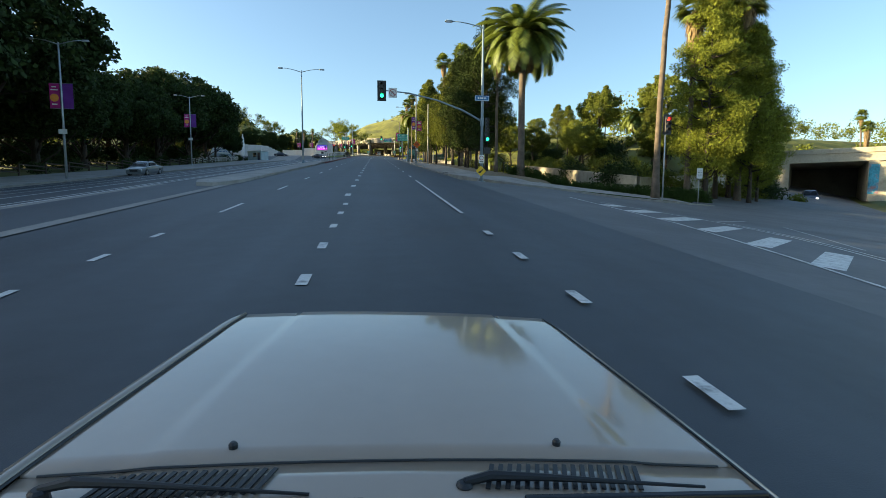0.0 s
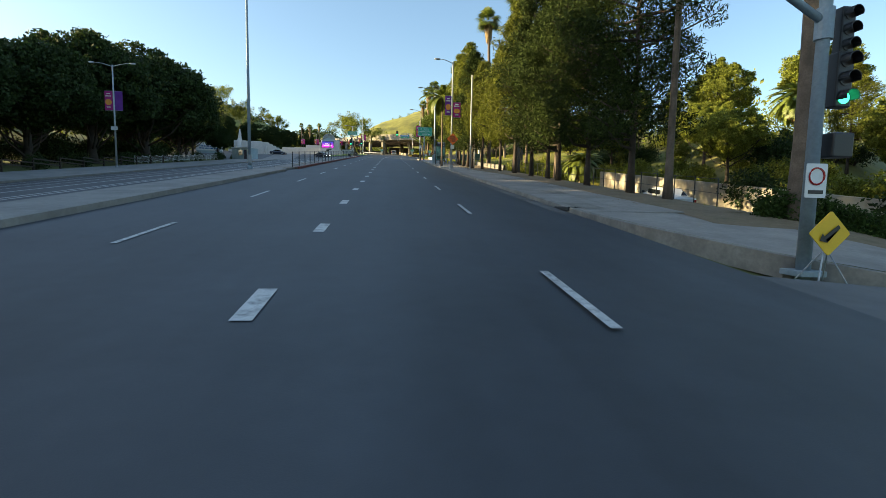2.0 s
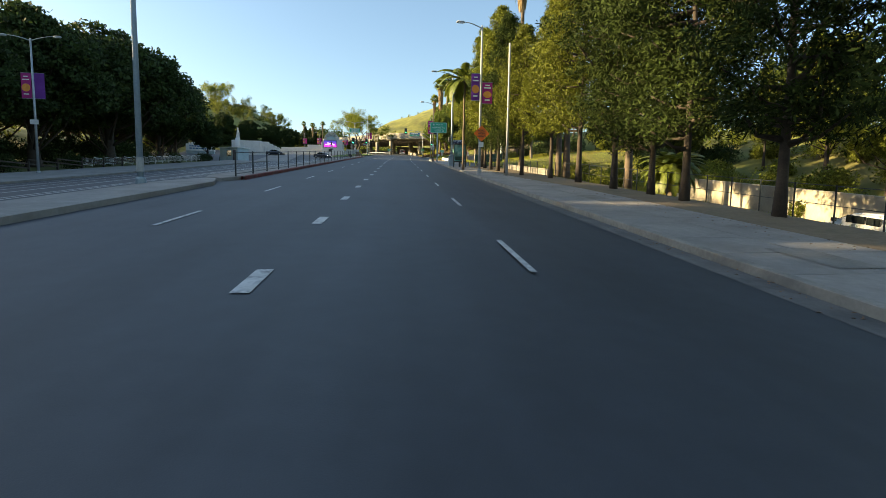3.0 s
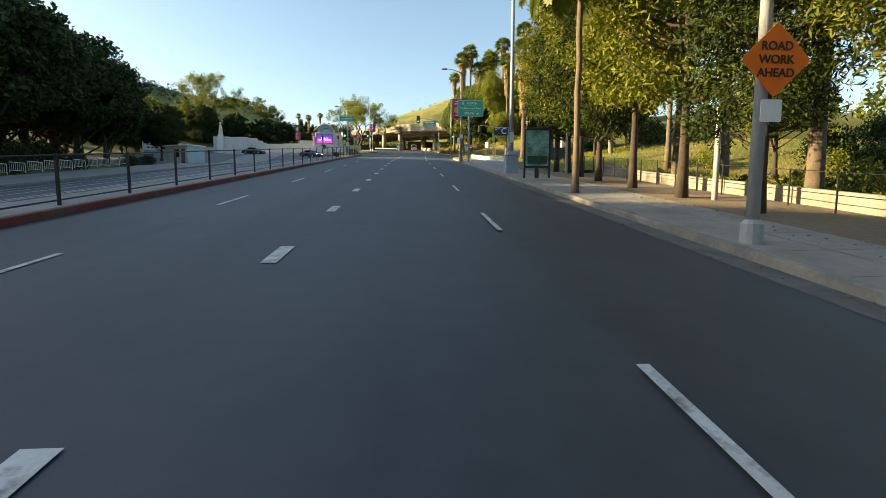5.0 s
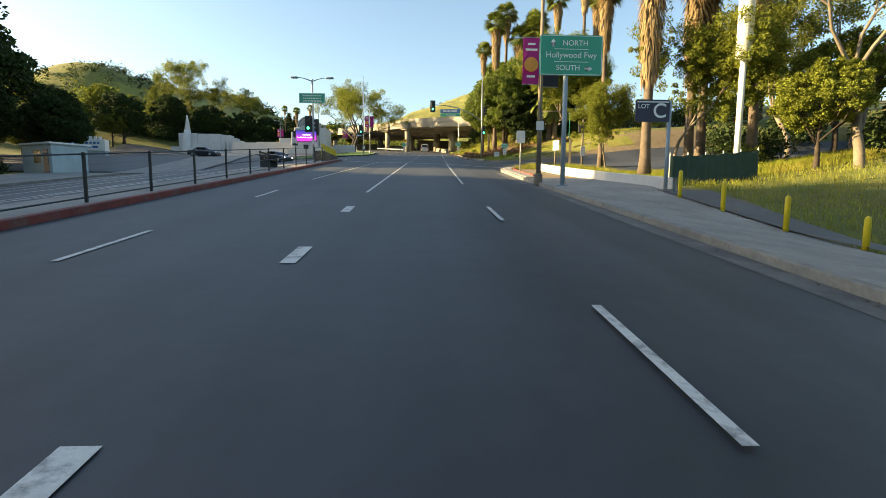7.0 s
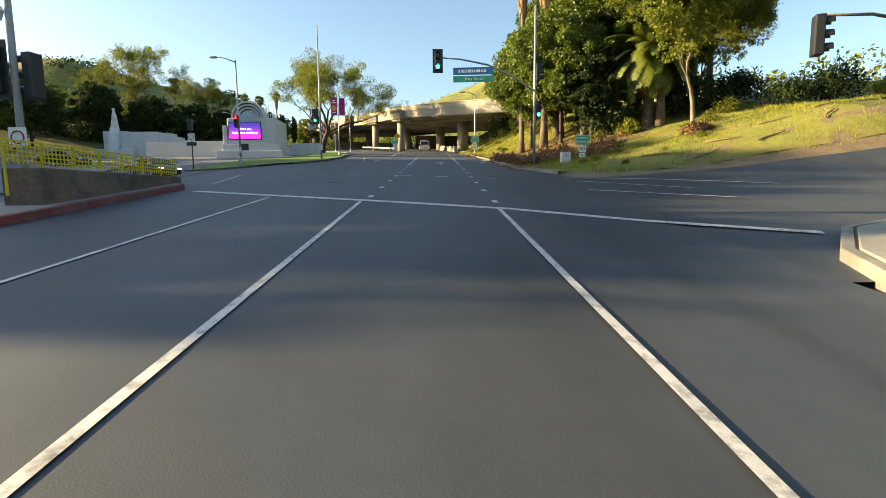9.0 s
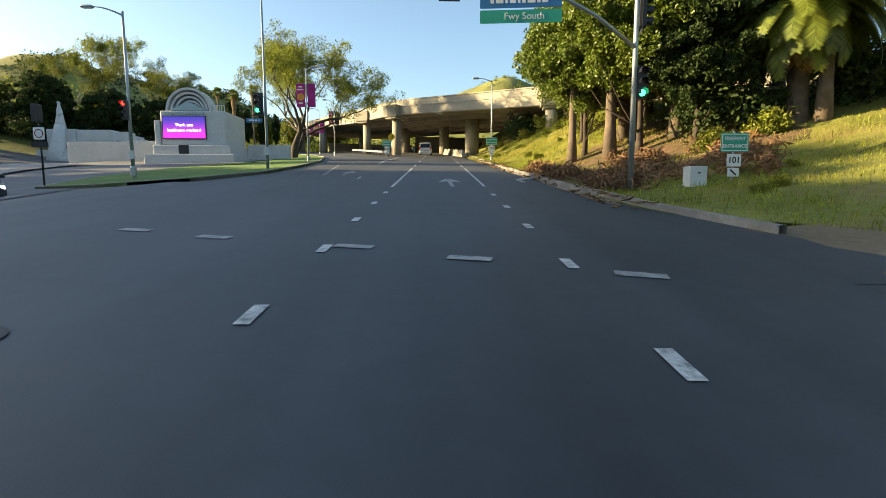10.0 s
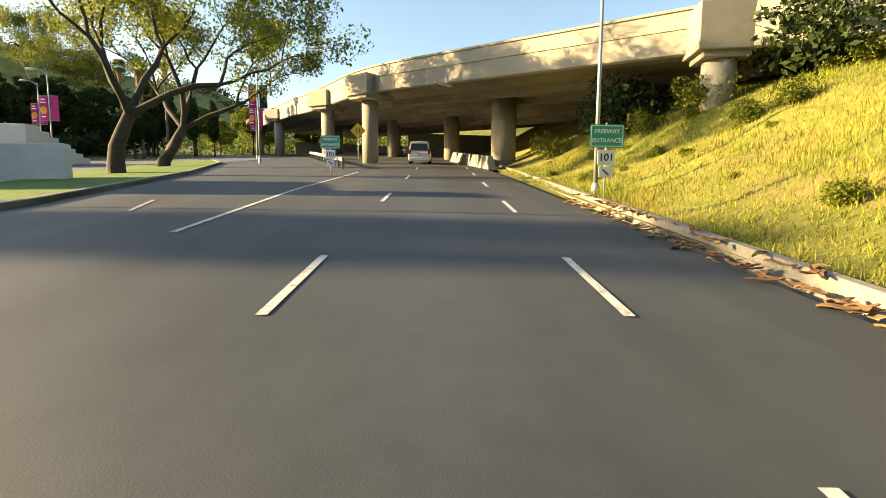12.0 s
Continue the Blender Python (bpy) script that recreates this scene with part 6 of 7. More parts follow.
freeway_sign(9.85, 161.5, SLOPE * 161.5 - 0.25, 2.1, "green freeway entrance sign with a route shield on the verge", 0.85)
freeway_sign(6.5, 190.2, SLOPE * 190.3 - 0.2, 2.3, "green freeway entrance sign with a route shield at the bank", 0.98)
freeway_sign(-3.3, 200.5, SLOPE * 200 - 0.05, 2.0, "green freeway entrance sign with a route shield at the ramp fork", 0.95)
cab = post_thing("utility_cabinet", "pale green metal utility cabinet on the verge", "utility cabinet", 9.0, 162.0, SLOPE * 162 - 0.35)
part("body", boxm(-0.27, -0.2, -0.1, 0.27, 0.25, 1.15, 0.02), "off_white", cab)
part("door", boxm(-0.23, -0.215, 0.05, 0.23, -0.2, 1.08, 0.006), "off_white", cab)
part("slot", boxm(-0.05, -0.22, 0.92, 0.05, -0.214, 0.96), "black", cab)
ys = post_thing("lane_sign", "yellow diamond lane sign before the underpass", "road sign", -3.5, 212.0, SLOPE * 212)
pole_part(ys, 2.4, 0.035, 0.035)
q = plate(ys, "board", 0, -0.06, 2.4, 0.78, 0.78, "yellow", diamond=True)
for sx in (-0.08, 0.12):
    part("symbol", boxm(sx - 0.035, -0.08, 2.2, sx + 0.035, -0.07, 2.6), "black", ys)
# guard rail on the fork
rail = thing("guard_rail", "low steel guard rail along the fork", "guard rail")
for k in range(13):
    x, y = -3.6 - 0.62 * k, 206 + 2.0 * k
    part("post", boxm(x - 0.05, y - 0.07, road_z(x, y) - 0.2, x + 0.05, y + 0.07, road_z(x, y) + 0.65), "bark_pale", rail)
    if k < 12:
        x2, y2 = x - 0.62, y + 2.0
        bm = bmesh.new()
        prof = ((0, 0.42), (-0.05, 0.47), (-0.01, 0.55), (-0.05, 0.63), (0, 0.68))
        a = [bm.verts.new((x - 0.07 + p, y, road_z(x, y) + h)) for p, h in prof]
        b = [bm.verts.new((x2 - 0.07 + p, y2, road_z(x2, y2) + h)) for p, h in prof]
        for i in range(4):
            bm.faces.new((a[i], a[i + 1], b[i + 1], b[i]))
        part("rail", bm, "steel", rail)

# ramp mouth: side signal, signs
rm = post_thing("traffic_signal", "pale signal pole with a curved arm seen from the side", "traffic signal", 13.6, 144.4, SLOPE * 144.4 - 0.1)
pole_part(rm, 4.7, 0.09, 0.08, "bark_pale")
part("mast_arm", tubem([(0, 0, 3.9), (-1.0, -0.15, 4.4), (-2.4, -0.4, 4.5), (-3.8, -0.6, 4.4)], [0.05, 0.045, 0.04, 0.035], 8), "bark_pale", rm, smooth_shade=True)
signal_head(rm, -3.9, -0.6, 3.93, "none", rz=70, s=0.9, backplate=False)
signal_head(rm, -0.25, 0.1, 3.3, "none", rz=70, s=0.9, backplate=False)
pl_ = plate(rm, "walk_sign", 0.0, -0.12, 1.25, 0.38, 0.8, "white_paint")
part("ban_ring", tubem([(0.12 * math.cos(a), -0.012, 0.2 + 0.12 * math.sin(a)) for a in (2 * math.pi * q / 16 for q in range(17))], 0.014, 5), "lens_red", pl_)
sg1 = post_thing("freeway_sign", "green plate on a pale post seen at an angle", "road sign", 10.3, 140.8, SLOPE * 140.8 + 0.0)
pole_part(sg1, 2.0, 0.07, 0.07, "bark_pale")
plate(sg1, "board", 0.0, -0.12, 1.6, 0.62, 0.75, "green_sign", rim="white_paint", rz=-55)
sg2 = post_thing("direction_sign", "large green direction board on wooden posts", "road sign", 11.0, 140.0, SLOPE * 140.6)
sg2.matrix_basis = pose(11.6, 141.2, SLOPE * 141, 0, 0, -108)
for dx in (0.0, 1.9):
    part("post", boxm(dx - 0.07, -0.07, -0.2, dx + 0.07, 0.07, 2.0, 0.01), "bark_pale", sg2)
b_ = plate(sg2, "board", 0.95, -0.1, 2.9, 2.3, 1.9, "green_sign", rim="white_paint", t=0.03)
part("route_shield", boxm(-0.3, -0.024, -0.1, 0.3, -0.016, 0.4), "white_paint", b_)
lettering("lettering", "101", 0.32, "black", b_, 0, -0.028, 0.15)
text_on(b_, "NORTH", 0.26, "white_paint", 0.7, 0.1, 0.03)
text_on(b_, "SOUTH", 0.26, "white_paint", -0.6, 0.0, 0.03)

# green sign and signal on the median
ms = post_thing("direction_sign", "green direction sign with signal and twin lamps on the median", "road sign", -9.0, 144.0, SLOPE * 144.0 + 0.1)
pole_part(ms, 6.6, 0.085, 0.065, "concrete_pole")
g2 = plate(ms, "board", 0.0, -0.14, 5.05, 2.1, 0.8, "green_sign", rim="white_paint", t=0.025)
bars(g2, 1.5, 3, "white_paint", t=0.025, z0=0.2, gap=0.21, height=0.09, seed=13)
cobra(ms, 6.6, 1.15, 0.3, "steel_blue")
cobra(ms, 6.6, -1.15, 0.3, "steel_blue")
signal_head(ms, -0.35, -0.1, 3.0, "green")
signal_head(ms, 0.32, 0.12, 2.9, "none", rz=-100, backplate=False)
part("camera_dome", tubem([(-0.2, 0, 4.1), (-0.2, 0, 4.3), (-0.2, 0, 4.4)], [0.03, 0.09, 0.05], 12), "off_white", ms)
pm = plate(ms, "walk_sign", 0.02, -0.13, 1.5, 0.4, 0.45, "white_paint")
part("ban_ring", tubem([(0.14 * math.cos(a), -0.012, 0.14 * math.sin(a)) for a in (2 * math.pi * q / 16 for q in range(17))], 0.016, 5), "lens_red", pm)

# planter wall at the median nose
planter = thing("planter_wall", "low stained concrete planter wall with a yellow fence at the median nose", "planter")
part("wall_run", boxm(-8.75, 143.0, SLOPE * 143 - 0.1, -7.9, 149.2, SLOPE * 146.5 + 0.62, 0.04), "planter", planter)
for k in range(8):
    y = 142.2 + 0.98 * k
    part("fence_post", boxm(-8.02, y - 0.02, SLOPE * y + 0.45, -7.98, y + 0.02, SLOPE * 146.5 + 1.15), "yellow_post", planter)
for k in range(5):
    part("fence_rail", boxm(-8.01, 142.2, SLOPE * 146.5 + 0.72 + 0.1 * k, -7.99, 149.06, SLOPE * 146.5 + 0.75 + 0.1 * k), "yellow_post", planter)
for k in range(56):
    part("fence_bar", boxm(-8.008, 142.3 + 0.12 * k, SLOPE * 146.5 + 0.66, -7.992, 142.32 + 0.12 * k, SLOPE * 146.5 + 1.15), "yellow_post", planter)
rl = thing("low_wall", "low grey concrete wall behind the tree verge", "wall", kind="structure")
part("wall_run", strip("wall_run", [(12.0, 84), (11.4, 92), (11.6, 100), (12.8, 106)], 0.2, lambda x, y: pave_z(5.2, y) - 0.1, "kerb", 0.0, 0.5), None, rl)

# railing on the median
railing = thing("median_railing", "black painted steel railing on the median kerb", "railing")
py = [67.4 + 2.73 * k for k in range(28)]
post_me = None
for k, y in enumerate(py):
    z = road_z(-8, y) + 0.16
    if post_me is None:
        post_me = boxm(-0.03, -0.03, 0, 0.03, 0.03, 1.12, 0.006)
        o = part("post", post_me, "fence", railing)
        shared = o.data
        o.matrix_basis = pose(-7.75, y, z)
    else:
        o = part("post", shared, None, railing)
        o.matrix_basis = pose(-7.75, y, z)
    if k < len(py) - 1:
        y2 = py[k + 1]
        z2 = road_z(-8, y2) + 0.16
        for hh in (1.08, 0.56, 0.12) if y > 120 else (1.08, 0.12):
            part("rail", tubem([(-7.75, y, z + hh), (-7.75, y2, z2 + hh)], 0.02, 6), "fence", railing)
bench = post_thing("bench", "dark slatted bench on the median", "bench", -8.6, 130.5, road_z(-8.6, 130.5) + 0.16)
for k in range(4):
    part("slat", boxm(-0.25 + 0.12 * k, -0.9, 0.42, -0.16 + 0.12 * k, 0.9, 0.46), "fence", bench)
for k in range(2):
    part("back_slat", boxm(-0.30, -0.9, 0.6 + 0.16 * k, -0.27, 0.9, 0.7 + 0.16 * k), "fence", bench)
for yy in (-0.75, 0.75):
    part("leg", boxm(-0.28, yy - 0.03, 0, 0.2, yy + 0.03, 0.44), "fence", bench)
    part("back_post", boxm(-0.30, yy - 0.02, 0.44, -0.26, yy + 0.02, 0.9), "fence", bench)

# mesh fence behind the pines and the retaining wall beyond
chain = thing("chain_fence", "thin dark wire fence behind the pines", "fence")
cy = span(48, 104, 1.5)
for k, y in enumerate(cy):
    x = 12.3 - 1.8 * smooth(72, 86, y)
    z = land_z(x, y) - 0.15
    part("post", tubem([(x, y, z - 0.2), (x, y, z + 1.35)], 0.025, 6), "fence", chain)
    if k < len(cy) - 1:
        y2 = cy[k + 1]
        x2 = 12.3 - 1.8 * smooth(72, 86, y2)
        z2 = land_z(x2, y2) - 0.15
        for hh in (0.15, 0.75, 1.32):
            part("wire", tubem([(x, y, z + hh), (x2, y2, z2 + hh)], 0.012, 5), "fence", chain)
rw = thing("retaining_wall", "long sunlit concrete retaining wall below the slope", "wall", kind="structure")
wy = span(44, 84, 4.0)
for y, y2 in zip(wy, wy[1:]):
    part("wall_panel", strip("wall_panel", [(23.2, y + 0.02), (23.2, y2 - 0.02)], 0.35, land_z, "wall", 0.12, 1.5), None, rw)
for (xa, ya), (xb, yb) in zip(((23.4, 46), (26.6, 48), (30, 50), (33, 52.3), (36, 55), (40, 57.5)), ((26.6, 48), (30, 50), (33, 52.3), (36, 55), (40, 57.5), (44, 60))):
    part("wall_panel", strip("wall_panel", [(xa, ya), (xb, yb)], 0.35, land_z, "wall", -0.1, 1.5), None, rw)

# underpass beyond the side street
up = thing("underpass", "concrete road underpass with a dark tunnel mouth", "bridge", kind="structure")
U = pose(66.0, 66.5, 3.6, 0, 0, -44) @ Matrix.Diagonal((0.75, 0.75, 0.9, 1))
# An added wall in the tunnel-shade colour closes the far end.
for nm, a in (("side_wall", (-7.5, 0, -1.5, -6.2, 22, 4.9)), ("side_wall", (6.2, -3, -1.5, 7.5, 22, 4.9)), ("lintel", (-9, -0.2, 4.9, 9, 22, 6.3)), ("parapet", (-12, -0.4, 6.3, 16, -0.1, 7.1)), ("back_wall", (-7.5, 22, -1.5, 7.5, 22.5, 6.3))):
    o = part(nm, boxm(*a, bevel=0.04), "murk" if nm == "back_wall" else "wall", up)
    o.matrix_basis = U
o = part("mural_panel", boxm(6.1, -3.1, -0.4, 7.6, -3.02, 4.2), "mural", up, "painted mural beside the tunnel mouth")
o.matrix_basis = U
part("wing_wall", boxm(7.5, -3, -1.5, 24, -2.4, 4.6, 0.04), "wall", up).matrix_basis = U
part("wing_wall", boxm(-26, 0, -1.5, -7.5, 0.5, 3.0, 0.04), "wall", up).matrix_basis = U

# ---------------------------------------------------------------- the other side: tower, monument, kiosk
tower = thing("screen_tower", "stepped pale stone tower with a shell arch and a lit screen", "monument", pose(-19.0, 191.5, SLOPE * 192 - 0.5))
part("base_step", boxm(-4.4, -0.9, -0.6, 3.2, 5.6, 0.95, 0.05), "white_stone", tower)
part("base_step", boxm(-3.8, -0.5, 0.95, 2.8, 5.2, 1.75, 0.05), "white_stone", tower)
part("block", boxm(-3.3, 0.0, 1.75, 2.3, 4.8, 4.75, 0.12), "white_stone", tower)
part("side_pier", boxm(-3.75, -0.15, 1.45, -3.3, 3.0, 3.9, 0.04), "white_stone", tower)
for k in range(5):
    rr = 1.95 - 0.32 * k
    bm = bmesh.new()
    n = 28
    rows2 = []
    for yy, r2 in ((0.15 + 0.16 * k, rr), (0.15 + 0.16 * k, rr - 0.2), (1.5, rr - 0.2), (1.5, rr)):
        rows2.append([bm.verts.new((-0.9 + r2 * math.cos(math.pi * q / n), yy, 4.75 + r2 * 1.02 * math.sin(math.pi * q / n))) for q in range(n + 1)])
    for a in range(4):
        for q in range(n):
            bm.faces.new((rows2[a][q], rows2[a][q + 1], rows2[(a + 1) % 4][q + 1], rows2[(a + 1) % 4][q]))
    part("arch_ring", bm, "white_stone", tower)
bm = bmesh.new()
bm.faces.new([bm.verts.new((-0.9 + 1.95 * math.cos(math.pi * q / 28), 1.5, 4.75 + 1.98 * math.sin(math.pi * q / 28))) for q in range(29)])
part("arch_back", bm, "kiosk", tower)
for k in range(5):
    part("stair_block", boxm(-0.9 - 1.5 + 0.28 * k, 0.02 + 0.05 * k, 4.75 + 0.14 * k, -0.9 + 1.5 - 0.28 * k, 0.6, 4.89 + 0.14 * k), "kiosk", tower)
part("screen_frame", boxm(-3.1, -0.12, 2.3, 0.65, 0.0, 4.3, 0.02), "black", tower)
for k in range(10):
    f = k / 9
    mm = mat("screen_band", (0.01, 0.01, 0.03), 0.4, emit=(0.03 + 0.60 * f ** 1.8, 0.025, 0.26 + 0.30 * f), emit_strength=0.65)
    z1 = 4.22 - 0.184 * k
    me = boxm(-3.02, -0.135, z1 - 0.184, 0.57, -0.12, z1)
    M["_band%d" % k] = mm
    part("screen_band", me, "_band%d" % k, tower)
for body, zz in (("Thank you", 3.5), ("healthcare workers!", 3.05)):
    lettering("lettering", body, 0.36, "screen_text", tower, -1.22, -0.142, zz)
for k in range(12):
    part("letter_bar", boxm(-2.85 + 0.29 * k, -0.06, 4.42, -2.66 + 0.29 * k, 0.0, 4.62), "kiosk", tower)
part("plaque", boxm(-1.6, -0.54, 1.0, -0.75, -0.5, 1.75), "black", tower)
for k in range(6):
    part("roof_post", tubem([(1.0 + 0.22 * k, 0.4, 4.7), (1.0 + 0.22 * k, 0.4, 5.3)], 0.03, 6), "off_white", tower)
part("roof_rail", tubem([(1.0, 0.4, 5.25), (2.15, 0.4, 5.25)], 0.025, 6), "off_white", tower)
tw = thing("garden_wall", "long pale stepped wall beside the tower", "wall", kind="structure")
for k, (x0, x1, h) in enumerate(((-16.2, -12.2, 1.2), (-36, -23.6, 1.9), (-33, -25.5, 2.5))):
    part("wall_run", boxm(x0, 195.2 + 4.6 * k, SLOPE * 196 - 1.2, x1, 195.6 + 4.6 * k, SLOPE * 197 + h, 0.03), "white_stone", tw)
for k in range(7):
    part("wall_step", boxm(-30 + 0.0 * k, 210 + 1.2 * k, SLOPE * 210 - 0.5, -25.0 - 0.25 * k, 211.2 + 1.2 * k, SLOPE * 210 + 2.6 - 0.28 * k, 0.02), "white_stone", tw)

mon = thing("monument_wall", "white curving monument walls with stepped tops", "monument", pose(-52.5, 231, SLOPE * 231 - 1.7))
for x0, x1, h, dy in ((-10.5, -8.2, 2.2, 0.5), (-8.2, -3.6, 5.5, 0.0), (-3.6, 2.0, 5.4, 0.2), (2.0, 4.6, 5.1, 0.3), (4.6, 6.0, 4.4, 0.35), (6.0, 7.2, 3.8, 0.4), (7.2, 8.4, 3.2, 0.45), (8.4, 9.6, 2.7, 0.5), (9.6, 11.0, 2.1, 0.55), (11.0, 13.4, 1.4, 0.6)):
    part("wall_block", boxm(x0, dy, -0.5, x1, dy + 2.2, h, 0.06), "white_stone", mon)
for k in range(5):
    part("basin_step", boxm(-5.4 + 0.2 * k, -2.2 + 0.4 * k, -0.5, -1.6 - 0.2 * k, 0.0, 0.6 + 0.55 * k, 0.04), "white_stone", mon)
for k, x in enumerate((2.8, 3.6)):
    part("pilaster", boxm(x, -0.15, -0.3, x + 0.35, 0.3, 3.7, 0.04), "white_stone", mon)
stat = bmesh.new()
tube(stat, [(-6.0, -1.4, -0.4), (-6.0, -0.7, 2.2), (-6.0, -0.2, 4.6), (-6.0, 0.2, 6.0)], [1.5, 1.15, 0.95, 0.8], 14)
tube(stat, [(-6.0, 0.2, 5.6), (-5.95, 0.15, 6.8), (-5.9, 0.15, 7.8), (-5.9, 0.1, 8.5), (-5.9, 0.1, 9.0), (-5.9, 0.1, 9.45)], [0.85, 0.62, 0.46, 0.40, 0.24, 0.17], 14)
bmesh.ops.create_icosphere(stat, subdivisions=2, radius=0.27, matrix=Matrix.Translation((-5.9, 0.05, 9.6)))
tube(stat, [(-5.6, -0.2, 8.3), (-5.2, -0.6, 7.8), (-5.5, -0.9, 7.5)], [0.16, 0.14, 0.1], 8)
s_ob = part("statue", stat, "white_stone", None, smooth_shade=True)
s_ob.matrix_basis = pose(-52.5, 231, SLOPE * 231 - 1.7)
tagged(s_ob, "tall pale stone figure rising over the monument basin", "statue")

booth = thing("ticket_booth", "pale blue-grey flat-roofed booth with a window and door", "booth", pose(-34.2, 150.5, road_z(-27, 150) + 0.1, 0, 0, -28))
part("body", boxm(-2.4, -1.5, -0.4, 2.4, 1.5, 2.5, 0.03), "kiosk", booth)
part("roof", boxm(-2.6, -1.7, 2.5, 2.6, 1.7, 2.68, 0.03), "off_white", booth)
part("window", boxm(-0.5, -1.52, 0.9, 0.7, -1.49, 2.05, 0.01), "glass", booth)
part("door", boxm(1.1, -1.53, -0.2, 1.9, -1.49, 2.1, 0.01), "navy_sign", booth)
marq = thing("marquee_sign", "white marquee board on a pale blue plinth with small roof letters", "sign", pose(-53.6, 184, SLOPE * 184 - 1.9, 0, 0, 12))
part("plinth", boxm(-3.4, -0.7, -0.6, 3.4, 0.7, 1.9, 0.05), "kiosk", marq)
mb = part("board", boxm(-3.5, -0.85, 1.9, 3.5, 0.85, 3.7, 0.05), "white_paint", marq)
for zz in (3.1, 2.5):
    x = -2.6
    while x < 2.5:
        l = rp.uniform(0.25, 0.8)
        part("bar", boxm(x, -0.87, zz - 0.16, min(x + l, 2.7), -0.85, zz + 0.16), "blue_sign", mb)
        x += l + 0.2
for k in range(9):
    part("letter_bar", boxm(-2.9 + 0.66 * k, -0.1, 3.7, -2.5 + 0.66 * k, 0.1, 4.2), "white_paint", mb)
bar0 = None
for k in range(16):
    x, y = -36.8 - 0.02 * k, 136 + 2.25 * k - 30
    if bar0 is None:
        bar0 = thing("crowd_barrier", "white metal crowd barrier on the pavement", "barrier", pose(x, y, road_z(-27, y) + 0.12, 0, 0, 90), group="row of barriers")
        part("frame", tubem([(-0.95, 0, 0), (-0.95, 0, 0.95), (0.95, 0, 0.95), (0.95, 0, 0)], 0.03, 6), "white_paint", bar0)
        for j in range(7):
            part("upright", tubem([(-0.7 + 0.233 * j, 0, 0.2), (-0.7 + 0.233 * j, 0, 0.95)], 0.012, 5), "white_paint", bar0)
        part("lower_rail", tubem([(-0.95, 0, 0.2), (0.95, 0, 0.2)], 0.02, 6), "white_paint", bar0)
    else:
        copy_thing(bar0, pose(x, y, road_z(-27, y) + 0.12, 0, 0, 90))
# park railing under the dark trees
pr = thing("park_railing", "dark wooden rail fence under the trees", "fence")
for k in range(36):
    y = -30 + 4.0 * k
    z = road_z(-27, y) + 0.1
    part("post", boxm(-35.1, y - 0.07, z - 0.2, -34.95, y + 0.07, z + 1.0), "bark", pr)
    for hh in (0.45, 0.85):
        part("rail", boxm(-35.06, y, z + hh + 0.2, -35.0, y + 4.0, z + hh + 0.32), "bark", pr)

# paved forecourt round the monument and the tower
plaza = part("forecourt", sheet("forecourt", span(-74, -14.5, 1.9), span(162, 231, 2.3), lambda x, y: land_z(x, y) + 0.03, "asphalt_pale"), None)
tagged(plaza, "pale worn asphalt forecourt before the monument", "forecourt", kind="structure")
# grass island in front of the tower
isl = [(-13.5, 168.4), (-11, 166.6), (-8.6, 166.6), (-7.3, 171.5), (-7.2, 178), (-7.8, 188), (-9.8, 200), (-14, 214), (-18, 222), (-19.4, 221), (-17.4, 206), (-14.4, 197), (-12.4, 190), (-12.6, 183.5), (-16.2, 180.5), (-18.4, 175.5), (-18.2, 171.5)]
lawn = thing("grass_island", "green lawn island edged with a low kerb", "lawn", kind="structure")
bm = bmesh.new()
top = [bm.verts.new((x, y, road_z(x, y) + 0.13)) for x, y in isl]
bot = [bm.verts.new((x, y, road_z(x, y) - 0.3)) for x, y in isl]
f = bm.faces.new(top)
for i in range(len(isl)):
    bm.faces.new((top[i], bot[i], bot[(i + 1) % len(isl)], top[(i + 1) % len(isl)]))
bmesh.ops.triangulate(bm, faces=[f])
bmesh.ops.recalc_face_normals(bm, faces=bm.faces[:])
part("turf", bm, "lawn", lawn)
part("kerb_stone", strip("kerb_stone", isl[-2:] + isl[:10], 0.16, road_z, "kerb", 0.0, 0.145, -1), None, lawn)
# ---------------------------------------------------------------- vehicles
def loft(sections, closed_ends=True):
    """Joins cross-sections (lists of points of one length) into a skin."""
    bm = bmesh.new()
    rows2 = [[bm.verts.new(p) for p in s] for s in sections]
    m = len(rows2[0])
    for a, b in zip(rows2, rows2[1:]):
        for k in range(m - 1):
            bm.faces.new((a[k], a[k + 1], b[k + 1], b[k]))
    if closed_ends:
        bm.faces.new(rows2[0])
        bm.faces.new(rows2[-1][::-1])
    bmesh.ops.recalc_face_normals(bm, faces=bm.faces[:])
    return bm


def wheel(ob, x, y, r=0.33):
    w = part("wheel", tubem([(x - 0.11, y, r), (x - 0.1, y, r), (x + 0.1, y, r), (x + 0.11, y, r)], [r * 0.9, r, r, r * 0.9], 22), "rubber", ob, "black tyre")
    for sx in (-1, 1):
        part("rim", tubem([(x + sx * 0.10, y, r), (x + sx * 0.118, y, r), (x + sx * 0.122, y, r)], [r * 0.62, r * 0.62, r * 0.25], 16), "steel", w)


